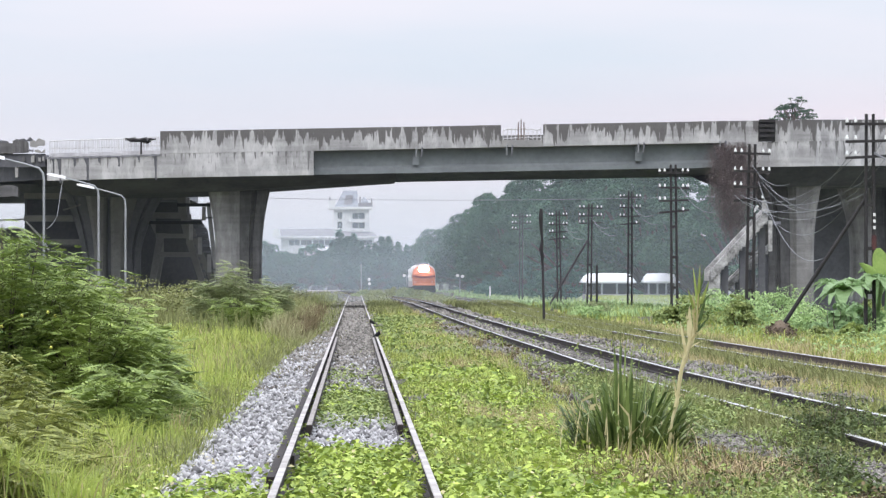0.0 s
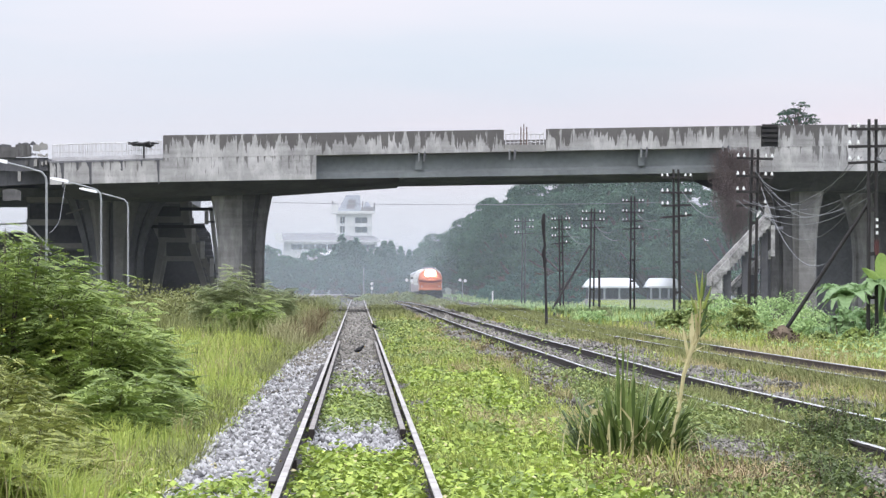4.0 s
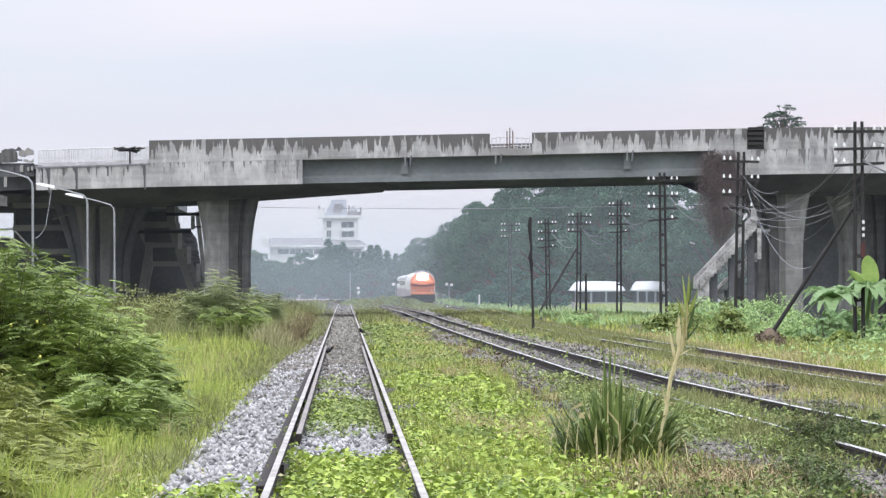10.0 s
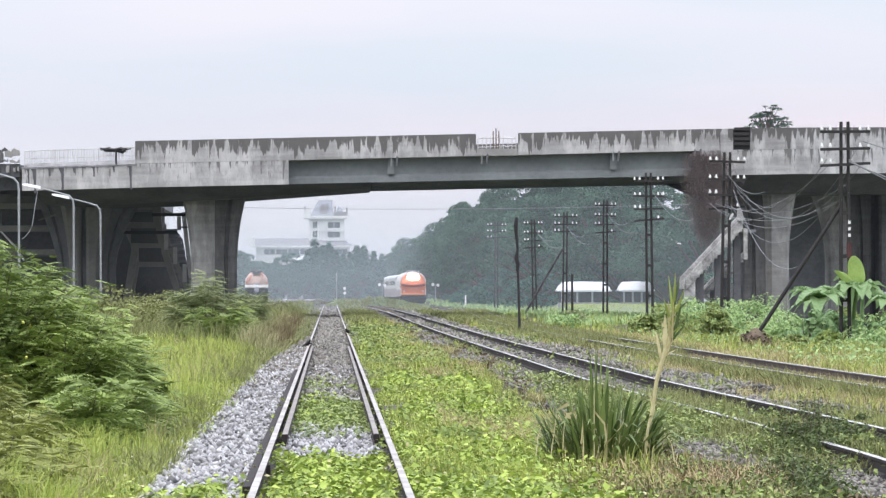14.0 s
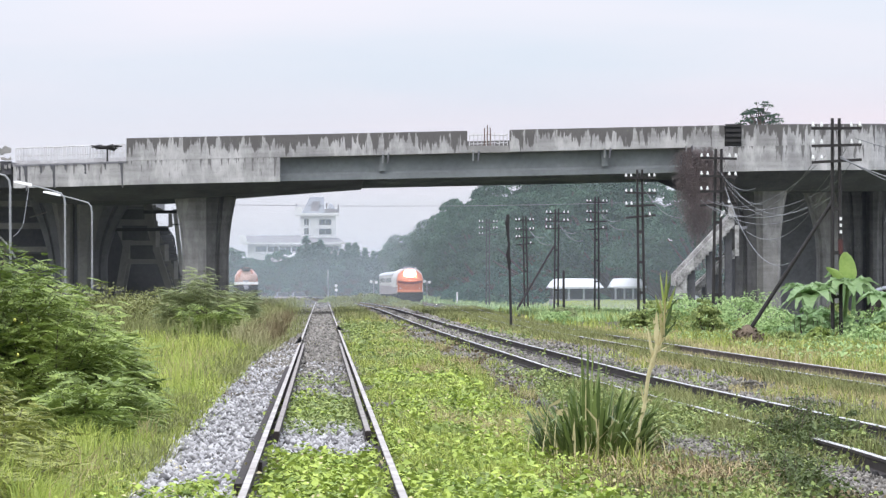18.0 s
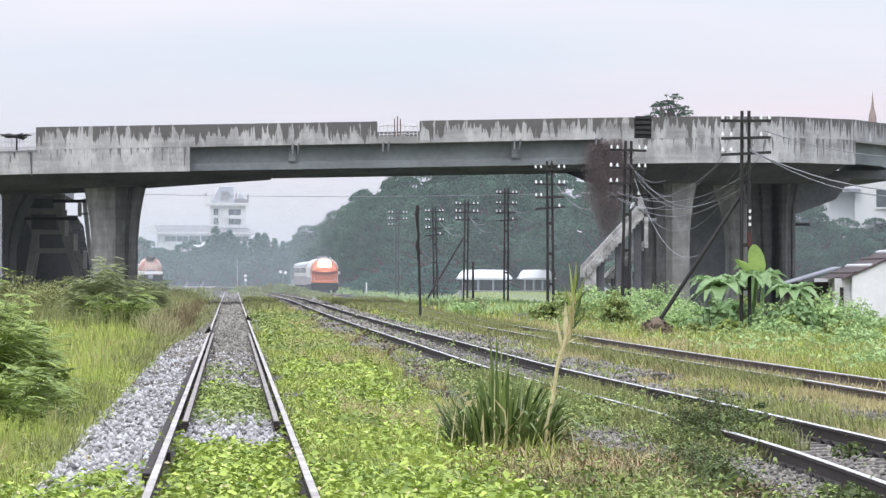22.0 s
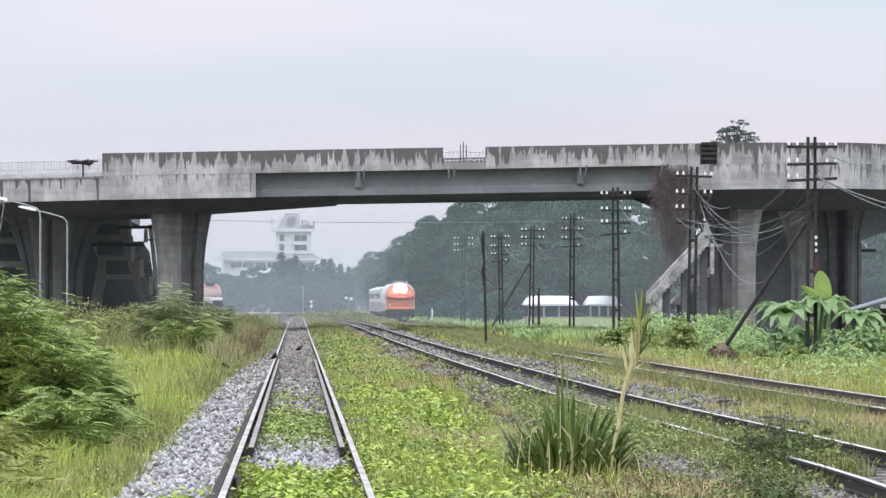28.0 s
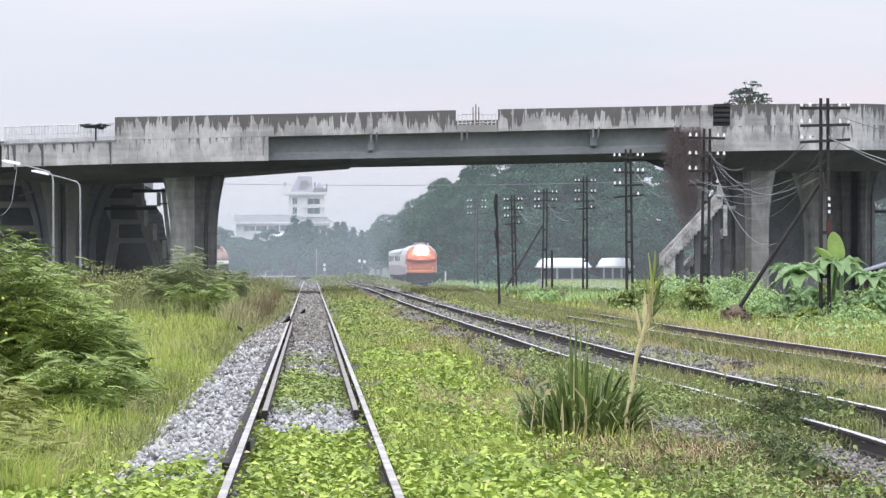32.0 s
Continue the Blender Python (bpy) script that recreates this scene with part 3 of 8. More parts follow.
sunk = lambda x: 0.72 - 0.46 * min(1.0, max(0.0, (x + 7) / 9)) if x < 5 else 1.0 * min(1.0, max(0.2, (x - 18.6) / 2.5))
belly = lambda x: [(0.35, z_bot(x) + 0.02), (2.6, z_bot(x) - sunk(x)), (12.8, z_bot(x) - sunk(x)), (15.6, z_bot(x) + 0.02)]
part("cantilever_deck", sweep(SL, JL, solid), M_FASCIA, flyover, "flush concrete side with hanging black stains")
part("cantilever_deck", sweep(JR, SR, solid), M_FASCIA, flyover, "flush concrete side with hanging black stains")
# the belly's dark tone carries the shade below the deck
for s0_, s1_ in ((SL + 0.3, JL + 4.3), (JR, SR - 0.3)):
    part("deck_belly", sweep(s0_, s1_, belly), M_SOOT_SHADE, flyover, "underside of the deck, its shade put into the colour")
# hung span: slab and five beams set back under it
part("hung_slab", sweep(JL, JR, lambda x: [(0.02, z_mid(x) - 0.02), (0.02, z_mid(x) + 0.16), (WIDE, z_mid(x) + 0.16), (WIDE, z_mid(x) - 0.02)]), M_CONC, flyover)
for d in (0.55, 4.1, 7.7, 11.3, 14.9):
    low = 0.02 if d < 1 else -0.12
    part("girder", sweep(JL, JR, lambda x: [(d, z_bot(x) + low), (d, z_bot(x) + 0.3), (d + 0.12, z_bot(x) + 0.42), (d + 0.12, z_mid(x) - 0.02), (d + 0.5, z_mid(x) - 0.02), (d + 0.5, z_bot(x) + 0.42), (d + 0.62, z_bot(x) + 0.3), (d + 0.62, z_bot(x) + low)]), M_GIRDER, flyover, "smooth grey beam under the slab")
for x0, x1 in ((3.0, 3.35), (14.6, 14.95)):
    part("diaphragm", box(x0, x1, 235.35, 235.56, z_bot(x0) + 0.45, z_mid(x0) - 0.03), M_GIRDER, flyover)
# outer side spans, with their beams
# left span is painted darker, the dark recess under its slab included
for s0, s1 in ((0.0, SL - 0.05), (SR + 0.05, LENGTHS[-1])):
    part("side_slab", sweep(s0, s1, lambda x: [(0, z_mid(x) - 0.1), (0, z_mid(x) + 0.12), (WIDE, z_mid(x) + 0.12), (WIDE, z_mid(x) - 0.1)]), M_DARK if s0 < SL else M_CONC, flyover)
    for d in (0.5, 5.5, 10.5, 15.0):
        part("girder", sweep(s0, s1, lambda x: [(d, z_bot(x) + 0.1), (d, z_mid(x) - 0.1), (d + 0.5, z_mid(x) - 0.1), (d + 0.5, z_bot(x) + 0.1)]), M_SOOT_SHADE if s0 < SL else M_GIRDER, flyover)
# parapets in panels, near and far side; the near one has two openings
near_runs = [(s_of(5), JL), (JL + 0.004, s_of(7)), (s_of(7, 2.2), JR), (JR + 0.004, s_of(8, 1.72)), (s_of(8, 2.55), SR), (SR + 0.06, LENGTHS[-1])]
for s0, s1 in near_runs:
    hung = JL < (s0 + s1) / 2 < JR
    part("parapet", sweep(s0, s1, lambda x: [(-0.03 if hung else -0.008, z_mid(x) - (0.0 if hung else -0.004)), (-0.03 if hung else -0.008, z_top(x)), (0.22, z_top(x)), (0.26, z_mid(x))]), M_PARAPET, flyover, "parapet stained black along its top")
part("parapet", sweep(s_of(4), LENGTHS[-1], lambda x: [(WIDE - 0.25, z_mid(x) + 0.13), (WIDE - 0.2, z_top(x) - 0.05), (WIDE, z_top(x) - 0.05), (WIDE, z_mid(x) + 0.13)]), M_PARAPET, flyover)
# rust-brown bars where the parapet is missing
def fence(s0, s1, gap, height):
    n = int((s1 - s0) / gap)
    for i in range(n + 1):
        (x, y), (nx, ny) = edge_at(s0 + (s1 - s0) * i / n)
        h = height * (1 + 0.06 * RNG.standard_normal())
        part("rebar", rod((x + 0.12 * nx, y + 0.12 * ny, z_mid(x)), (x + 0.1 * nx + 0.02 * RNG.standard_normal(), y + 0.1 * ny, z_mid(x) + h), 0.022, n=4), M_BAR, flyover)
    for k in (0.12, 0.5, 0.97):
        pts = []
        for i in range(13):
            (x, y), (nx, ny) = edge_at(s0 + (s1 - s0) * i / 12)
            pts.append((x + 0.12 * nx, y + 0.12 * ny, z_mid(x) + height * k + 0.02 * RNG.standard_normal()))
        part("rebar", tube(pts, 0.034 if k > 0.9 else 0.02, 4), M_BAR, flyover)


fence(SL + 0.1, s_of(5, -0.1), 0.08, 0.88)
part("drip_groove", sweep(SL + 0.05, s_of(5), lambda x: [(-0.035, z_mid(x) - 0.1), (-0.035, z_mid(x) - 0.03), (0.05, z_mid(x) - 0.03), (0.05, z_mid(x) - 0.1)]), M_DARK, flyover, "dark stained drip edge")
part("kerb_stub", sweep(SL + 0.05, s_of(5), lambda x: [(0.3, z_mid(x)), (0.3, z_mid(x) + 0.2), (0.55, z_mid(x) + 0.2), (0.55, z_mid(x))]), M_BAR, flyover, "pale kerb behind the bars")
fence(s_of(7, 0.1), s_of(7, 2.1), 0.22, 0.95)
for dx in (0.9, 1.05, 1.2):
    part("rebar", rod((7.6 + dx, 235.1, z_mid(7.6)), (7.6 + dx, 235.1, z_top(7.6) + 0.3 - abs(dx - 1.05)), 0.03, n=5), M_RUST, flyover)
part("parapet_base", box(7.65, 9.75, 234.98, 235.2, z_mid(8) + 0.0, z_mid(8) + 0.36), M_CONC, flyover, "broken low stub of the parapet")
part("grille_back", box(20.99, 21.9, 235.16, 235.24, z_mid(21) + 0.02, z_top(21) - 0.02), M_BLACK, flyover)
for k in range(4):
    part("bar_grille", box(21.05, 21.88, 235.02, 235.14, z_mid(21) + 0.25 + k * 0.26, z_mid(21) + 0.40 + k * 0.26), M_POLE, flyover)
for x in (7.9, 14.75, 3.2, 19.0):
    part("drain_pipe", rod((x, 234.96, z_mid(x) + 0.1), (x, 235.1, z_mid(x) - 0.42), 0.05), M_GALV, flyover)
    part("drain_pipe", rod((x + 0.3, 234.96, z_mid(x) + 0.1), (x + 0.26, 235.1, z_mid(x) - 0.42), 0.05), M_DARK, flyover)
bm_ = bmesh.new()
for k in range(46):
    side_ = -1 if k % 2 else 1
    cx = -11.1 + side_ * 0.3 + 0.17 * RNG.standard_normal()
    cz = z_mid(-11) + 0.72 + 0.06 * RNG.standard_normal() + 0.12 * abs(cx + 11.1)
    rod((cx - 0.3 * RNG.random(), 235.15 + 0.2 * RNG.random(), cz), (cx + 0.3 * RNG.random(), 235.15 + 0.2 * RNG.random(), cz + 0.05 * RNG.standard_normal()), 0.03, n=4, bm=bm_)
rod((-11.1, 235.2, z_mid(-11)), (-11.1, 235.2, z_mid(-11) + 0.7), 0.05, n=5, bm=bm_)
part("bar_tangle", bm_, M_BLACK, flyover, "dark tangle of bent bars on the rail")
# broad soot runs where the drip edge lets the rain through
for x, wide, long_ in ((-15.4, 0.16, 1.3), (-15.75, 0.1, 0.8), (-14.6, 0.1, 0.4), (-13.9, 0.2, 1.2), (-13.3, 0.1, 0.3), (-12.25, 0.14, 0.5), (-11.2, 0.1, 0.3), (-10.3, 0.12, 1.3)):
    (ex, ey), _ = edge_at(SL + (x + 16.1) * 1.05)
    z0 = z_mid(ex) - 0.1
    rings = [[(ex - wide * w_ + 0.02 * RNG.standard_normal(), ey - 0.012, z0 - long_ * u), (ex + wide * w_ + 0.02 * RNG.standard_normal(), ey - 0.012, z0 - long_ * u)] for u, w_ in ((0, 1.3), (0.12, 0.9), (0.3, 0.55), (0.5, 0.6), (0.75, 0.4), (0.92, 0.45), (1, 0.1))]
    part("soot_run", loft(rings, close=False), M_SOOT_SHADE, flyover, "black run of soot on the concrete")
# the ragged end of the left approach: broken parapet, pale stubs and a dark box for the shaded hollow under them
def on_edge(x, z):
    """A place on the near edge of the left approach, and its depth."""
    (ex, ey), _ = edge_at(SL + (x + 16.0))
    f = ey / 235
    return x * f, 1.55 + (z - 1.55) * f, ey


for name, x0, x1, z0, z1, out_, m_, label in (
        ("parapet_stub", -18.9, -17.75, 8.08, 8.66, 0.10, M_PIER_DIRT_SHADE, "broken grey parapet"), ("parapet_stub", -17.74, -16.95, 8.12, 8.7, 0.14, M_PIER_DIRT_SHADE, "broken grey parapet"),
        ("rubble", -17.6, -17.1, 8.68, 8.84, 0.05, M_SOOT_SHADE, "dark dumped debris"), ("rubble", -17.2, -16.7, 8.7, 8.9, 0.0, M_SOOT_SHADE, "dark dumped debris"), ("rubble", -18.6, -18.0, 8.66, 8.76, 0.05, M_SOOT_SHADE, "dark dumped debris"),
        ("broken_block", -16.85, -16.5, 8.42, 8.7, 0.1, M_CONC, "pale broken concrete"), ("broken_block", -16.52, -16.1, 8.5, 8.78, 0.06, M_CONC, "pale broken concrete"), ("broken_block", -16.6, -16.1, 8.14, 8.28, 0.12, M_CONC, "pale broken concrete"), ("broken_block", -16.95, -16.7, 8.2, 8.36, 0.02, M_DARK, "soiled broken concrete"),
        ("hollow", -18.9, -16.06, 7.4, 8.08, -0.1, M_SOOT_SHADE, "dark box painted as the shaded hollow under the broken edge"),
        ("stub", -16.8, -16.62, 7.62, 7.98, 0.08, M_CONC, "pale stub of a broken beam"), ("stub", -16.42, -16.3, 7.68, 7.92, 0.08, M_CONC, "pale stub of a broken beam"), ("stub", -16.22, -16.1, 7.7, 7.95, 0.08, M_CONC, "pale stub of a broken beam"), ("stub", -17.25, -17.1, 7.7, 7.95, 0.05, M_PIER_DIRT_SHADE, "grey stub of a broken beam"),
        ("stub", -17.62, -17.46, 6.85, 7.35, 0.12, M_CONC, "pale stub of a broken beam"), ("beam_end", -18.4, -17.45, 5.85, 6.42, 0.15, M_PIER_DIRT_SHADE, "grey end of a cross beam")):
    rings = []
    for u in (0, 0.35, 0.7, 1):
        X, Z0, Y = on_edge(x0 + (x1 - x0) * u, z0)
        Z1 = on_edge(x0 + (x1 - x0) * u, z1)[1] + (0.05 * RNG.standard_normal() if name != "hollow" else 0)
        Z0 += 0.02 * RNG.standard_normal()
        rings.append([(X, Y - out_, Z0), (X, Y - out_ + 0.03 * RNG.random(), Z1), (X, Y + 0.5, Z1 - 0.04), (X, Y + 0.5, Z0)])
    part(name, loft(rings), m_, flyover, label)


def pier(x, y, left, right, top, flare_l, flare_r, lit, swing=2.1, start=0.5, pale_half=None, dark_half=None):
    """A column in two halves, a pale fluted shaft on its outer, lit side (lit: -1 left, 1 right) and a set-back web
    whose darker colour holds shade and stains; its sides swing out towards its top.
    """
    pale_half, dark_half = pale_half or M_PIER, dark_half or M_PIER_DIRT_SHADE
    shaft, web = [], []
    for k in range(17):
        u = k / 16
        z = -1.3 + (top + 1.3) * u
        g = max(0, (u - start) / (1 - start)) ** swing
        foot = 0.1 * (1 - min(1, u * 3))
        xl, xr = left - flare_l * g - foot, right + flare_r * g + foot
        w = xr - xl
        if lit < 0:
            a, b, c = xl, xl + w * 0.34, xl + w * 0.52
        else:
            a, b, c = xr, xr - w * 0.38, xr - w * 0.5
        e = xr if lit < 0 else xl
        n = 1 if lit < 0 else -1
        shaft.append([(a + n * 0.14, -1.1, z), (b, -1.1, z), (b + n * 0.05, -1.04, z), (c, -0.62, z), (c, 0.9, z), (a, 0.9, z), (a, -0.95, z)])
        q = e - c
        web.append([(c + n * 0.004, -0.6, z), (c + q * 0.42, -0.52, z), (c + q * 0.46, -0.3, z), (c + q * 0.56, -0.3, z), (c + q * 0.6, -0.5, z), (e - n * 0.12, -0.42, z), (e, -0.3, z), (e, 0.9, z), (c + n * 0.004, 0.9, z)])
    p = part("pier", loft(shaft), pale_half, flyover, "pale fluted column widening towards the deck")
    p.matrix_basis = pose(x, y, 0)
    part("web", loft(web), dark_half, p, "set-back half of the column, its stains and shade in the colour")
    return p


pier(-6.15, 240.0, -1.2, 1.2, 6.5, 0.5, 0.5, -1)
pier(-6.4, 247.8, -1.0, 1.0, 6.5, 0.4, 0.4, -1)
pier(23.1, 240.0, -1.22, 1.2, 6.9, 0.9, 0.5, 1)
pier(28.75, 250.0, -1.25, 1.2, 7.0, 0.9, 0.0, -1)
pier(30.8, 250.0, -0.5, 0.47, 7.0, 0.0, 0.5, -1, 2.2, 0.7, M_PIER_DIRT_SHADE, M_PIER_DIRT_SHADE)
# added strip so that the gap between the columns reads dark
part("infill", box(29.8, 30.45, 250.95, 251.2, -1.0, 7.0), M_SOOT_SHADE, flyover, "dark strip added to blacken the gap between the two columns")
part("haunch", loft([[(31.1, y, 4.9), (31.9, y, 5.2), (33.5, y, 5.8), (34.4, y, 7.0), (31.1, y, 7.0)] for y in (249.6, 252.9)]), M_DARK, flyover, "dark haunch under the overhanging deck")
part("bracket", box(31.2, 32.2, 250.6, 250.8, 4.35, 4.5), M_BLACK, flyover, "short black bracket on the column")
# columns of the ramp behind: one that leans out to its left, one whose side arches to its right
pier(-14.4, 252.0, -0.65, 0.6, 6.6, 1.3, 0.05, 1, 1.8, 0.4, M_CONC, M_DARK)
pier(-12.7, 252.0, -0.82, 0.75, 6.6, 0.05, 1.6, -1, 1.7, 0.52, M_CONC, M_DARK)
pier(-22.6, 258.0, -0.9, 0.9, 6.4, 0.8, 0.8, -1, 2.1, 0.5, M_CONC, M_DARK)
for z, h in ((4.8, 0.3), (3.5, 0.28), (6.05, 0.3)):
    part("cross_beam", box(-18.4, -15.0, 251.8, 252.3, z, z + h), M_CONC, flyover)
# shaded openings between the beams, done as dark panels
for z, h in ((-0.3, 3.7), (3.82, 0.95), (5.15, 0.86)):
    part("infill", box(-18.3, -15.0, 252.9, 253.1, z, z + h), M_SOOT_SHADE, flyover, "dark panel for the shaded opening between the beams")
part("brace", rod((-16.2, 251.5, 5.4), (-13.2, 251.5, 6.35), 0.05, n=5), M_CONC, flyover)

# the ramps behind, on which the deck goes on: unseen slabs, added to shade the space below
part("ramp_slab", box(-36.0, -9.9, 251.3, 286.0, 6.35, 6.85), M_DARK, flyover, "slab added behind the deck to shade the space below")
part("ramp_slab", box(25.6, 37.5, 253.0, 284.0, 7.0, 7.5), M_DARK, flyover, "slab added behind the deck to shade the space below")
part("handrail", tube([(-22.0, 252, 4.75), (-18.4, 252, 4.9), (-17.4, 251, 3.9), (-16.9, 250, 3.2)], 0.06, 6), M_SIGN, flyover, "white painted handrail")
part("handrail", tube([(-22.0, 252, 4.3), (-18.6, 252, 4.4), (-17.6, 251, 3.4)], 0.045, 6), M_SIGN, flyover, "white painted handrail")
# added dark walls give the shaded space behind the columns its darkness
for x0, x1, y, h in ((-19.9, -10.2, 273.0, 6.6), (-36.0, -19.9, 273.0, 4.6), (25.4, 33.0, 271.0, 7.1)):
    part("ramp_wall", box(x0, x1, y, y + 0.5, -1.3, h), M_DARK, flyover, "dark wall added to fill the shaded space under the deck")


# ---- stairs beside the flyover ----
def stairway(name, a, b, wide, label, n=18, parapet=0.4, material=M_STAIR):
    """Concrete stairs from a up to b, between two solid side walls."""
    t = thing(name, pose(0, 0, 0), label, "stairs", "stairs")
    a, b = Vector(a), Vector(b)
    run = Vector((b.x - a.x, b.y - a.y, 0))
    side = Vector((-run.y, run.x, 0)).normalized() * wide / 2
    for s in (-1, 1):
        o = side * s
        e = side.normalized() * 0.09
        ring = lambda p: [p + o - e + Vector((0, 0, -0.12)), p + o + e + Vector((0, 0, -0.12)), p + o + e + Vector((0, 0, parapet)), p + o - e + Vector((0, 0, parapet))]
        part("side_wall", loft([ring(a), ring(b)]), material, t, "stained side wall")
    e = side * 0.9
    for i in range(n):
        p, q = a.lerp(b, i / n), a.lerp(b, (i + 1) / n)
        z0, z1 = p.z - 0.12, q.z - 0.05
        part("step", loft([[Vector((c.x, c.y, z)) for c, z in ((p - e, z0), (p + e, z0), (p + e, z1), (p - e, z1))], [Vector((c.x, c.y, z)) for c, z in ((q - e, z0), (q + e, z0), (q + e, z1), (q - e, z1))]]), material, t)
    for u in (0.3, 0.62, 0.95):
        p = a.lerp(b, u)
        part("post", box(p.x - 0.18, p.x + 0.18, p.y - 0.18, p.y + 0.18, -1.2 if p.x > 15 else -0.3, p.z - 0.2), M_SOOT_SHADE, t)
    return t


stairs = stairway("stairway", (18.15, 232.4, 1.6), (21.15, 233.2, 4.72), 0.9, "pale weathered concrete stairs climbing beside the column", 16, 0.46)
part("landing", box(21.2, 22.0, 233.2, 234.6, 4.4, 4.55), M_DARK, stairs)
part("post", box(21.3, 21.5, 232.5, 232.8, 3.0, 4.6), M_STAIR, stairs)
part("newel", loft([[(20.95, 232.4, 5.0), (21.35, 232.4, 5.0), (21.35, 232.7, 5.0), (20.95, 232.7, 5.0)], [(21.0, 232.4, 5.72), (21.15, 232.4, 5.72), (21.15, 232.7, 5.72), (21.0, 232.7, 5.72)]]), M_STAIR, stairs, "broken pale stub")
part("foot_wall", loft([[(18.0, 232.0, -0.9), (18.75, 232.0, -0.9), (18.75, 232.2, -0.9), (18.0, 232.2, -0.9)], [(18.25, 232.0, 2.0), (18.75, 232.0, 2.5), (18.75, 232.2, 2.5), (18.25, 232.2, 2.0)]]), M_STAIR, stairs)
stairs = stairway("stairway", (19.3, 234.4, 1.2), (21.4, 234.8, 3.15), 0.7, "lower flight of grey concrete stairs", 12, 0.25)
# the dark stair tower under the deck, with broken panels along its outer side
trestle = thing("stair_tower", pose(0, 0, 0), "dark concrete stair tower with cross beams under the deck", "stairs", "stairs")


def leg(pts, y):
    """A leg through places (x, z, width), in a frame that faces the tracks."""
    part("leg", loft([[(x + q * w / 2, y + d, z) for q, d in ((-1, -0.2), (1, -0.2), (1, 0.2), (-1, 0.2))] for x, z, w in pts]), M_CONC, trestle, "splayed leg")


for y in (252.5, 257.5):
    leg(((-11.75, -0.3, 0.36), (-11.3, 1.4, 0.36), (-10.85, 3.9, 0.4), (-11.35, 5.1, 0.5), (-11.4, 6.2, 0.8)), y)
    leg(((-7.95, -0.3, 0.34), (-8.5, 1.35, 0.34), (-9.3, 3.9, 0.4), (-9.6, 5.1, 0.42), (-9.65, 6.2, 0.5)), y)
    for z, h, x0, x1 in ((2.83, 0.25, -11.05, -8.95), (3.86, 0.25, -11.1, -9.2), (4.96, 0.32, -12.2, -9.3)):
        part("beam", box(x0, x1, y - 0.26, y + 0.26, z, z + h), M_CONC, trestle)
# the tower's shaded recesses are dark panels and a dark back sheet
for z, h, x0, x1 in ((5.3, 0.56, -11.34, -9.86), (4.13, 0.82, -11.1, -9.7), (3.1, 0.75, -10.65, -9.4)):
    part("panel", box(x0, x1, 252.28, 252.4, z, z + h), M_SOOT_SHADE, trestle, "dark panel for the shaded recess between the beams")
part("back_wall", loft([[(x, y, z) for x, z in ((-13.0, -0.3), (-7.9, -0.3), (-8.1, 2.2), (-8.45, 4.4), (-8.8, 4.9), (-13.0, 4.9))] for y in (259.8, 260.0)]), M_SOOT_SHADE, trestle, "dark sheet for the shaded opening behind the stairs")
for z, x0, x1 in ((5.7, -9.9, -8.05), (4.72, -12.2, -8.5)):
    part("bar", box(x0, x1, 252.0, 252.15, z - 0.09, z + 0.09), M_BLACK, trestle, "black steel bar")
a, b = Vector((-7.72, 252.6, 1.9)), Vector((-8.15, 252.6, 5.85))
for i in range(14):
    p = Vector((-7.9, 253.2, 0.3)).lerp(Vector((-9.3, 253.2, 4.9)), i / 13)
    part("tread", box(p.x - 0.3, p.x + 0.75, 252.9, 254.2, p.z - 0.1, p.z + 0.02), M_DARK, trestle)
part("stringer", loft([[(p.x + dx, 252.3 + dy, p.z) for dx, dy in ((-0.14, 0), (0.1, 0), (0.1, 0.15), (-0.14, 0.15))] for p in (Vector((-7.5, 252.6, -0.2)), a, b)]), M_BAR, trestle, "pale sloping edge of the stairs")
part("stringer", loft([[(p.x + dx, 252.45 + dy, p.z) for dx, dy in ((-0.14, 0), (0.14, 0), (0.14, 0.15), (-0.14, 0.15))] for p in (Vector((-7.95, 252.6, 1.4)), Vector((-9.3, 252.6, 4.9)))]), M_CONC, trestle, "sloping concrete beam")
for x, z0, z1 in ((-9.12, 3.75, 4.75), (-8.62, 2.95, 3.9), (-8.1, 1.95, 2.95), (-8.4, 4.85, 5.6)):
    part("rail_panel", box(x - 0.12, x + 0.1, 252.1, 252.28, z0, z1), M_BAR, trestle, "pale upright beside the stairs")
    part("cross_bar", box(x + 0.1, x + 0.5, 252.16, 252.26, z0 + 0.1, z0 + 0.2), M_DARK, trestle)


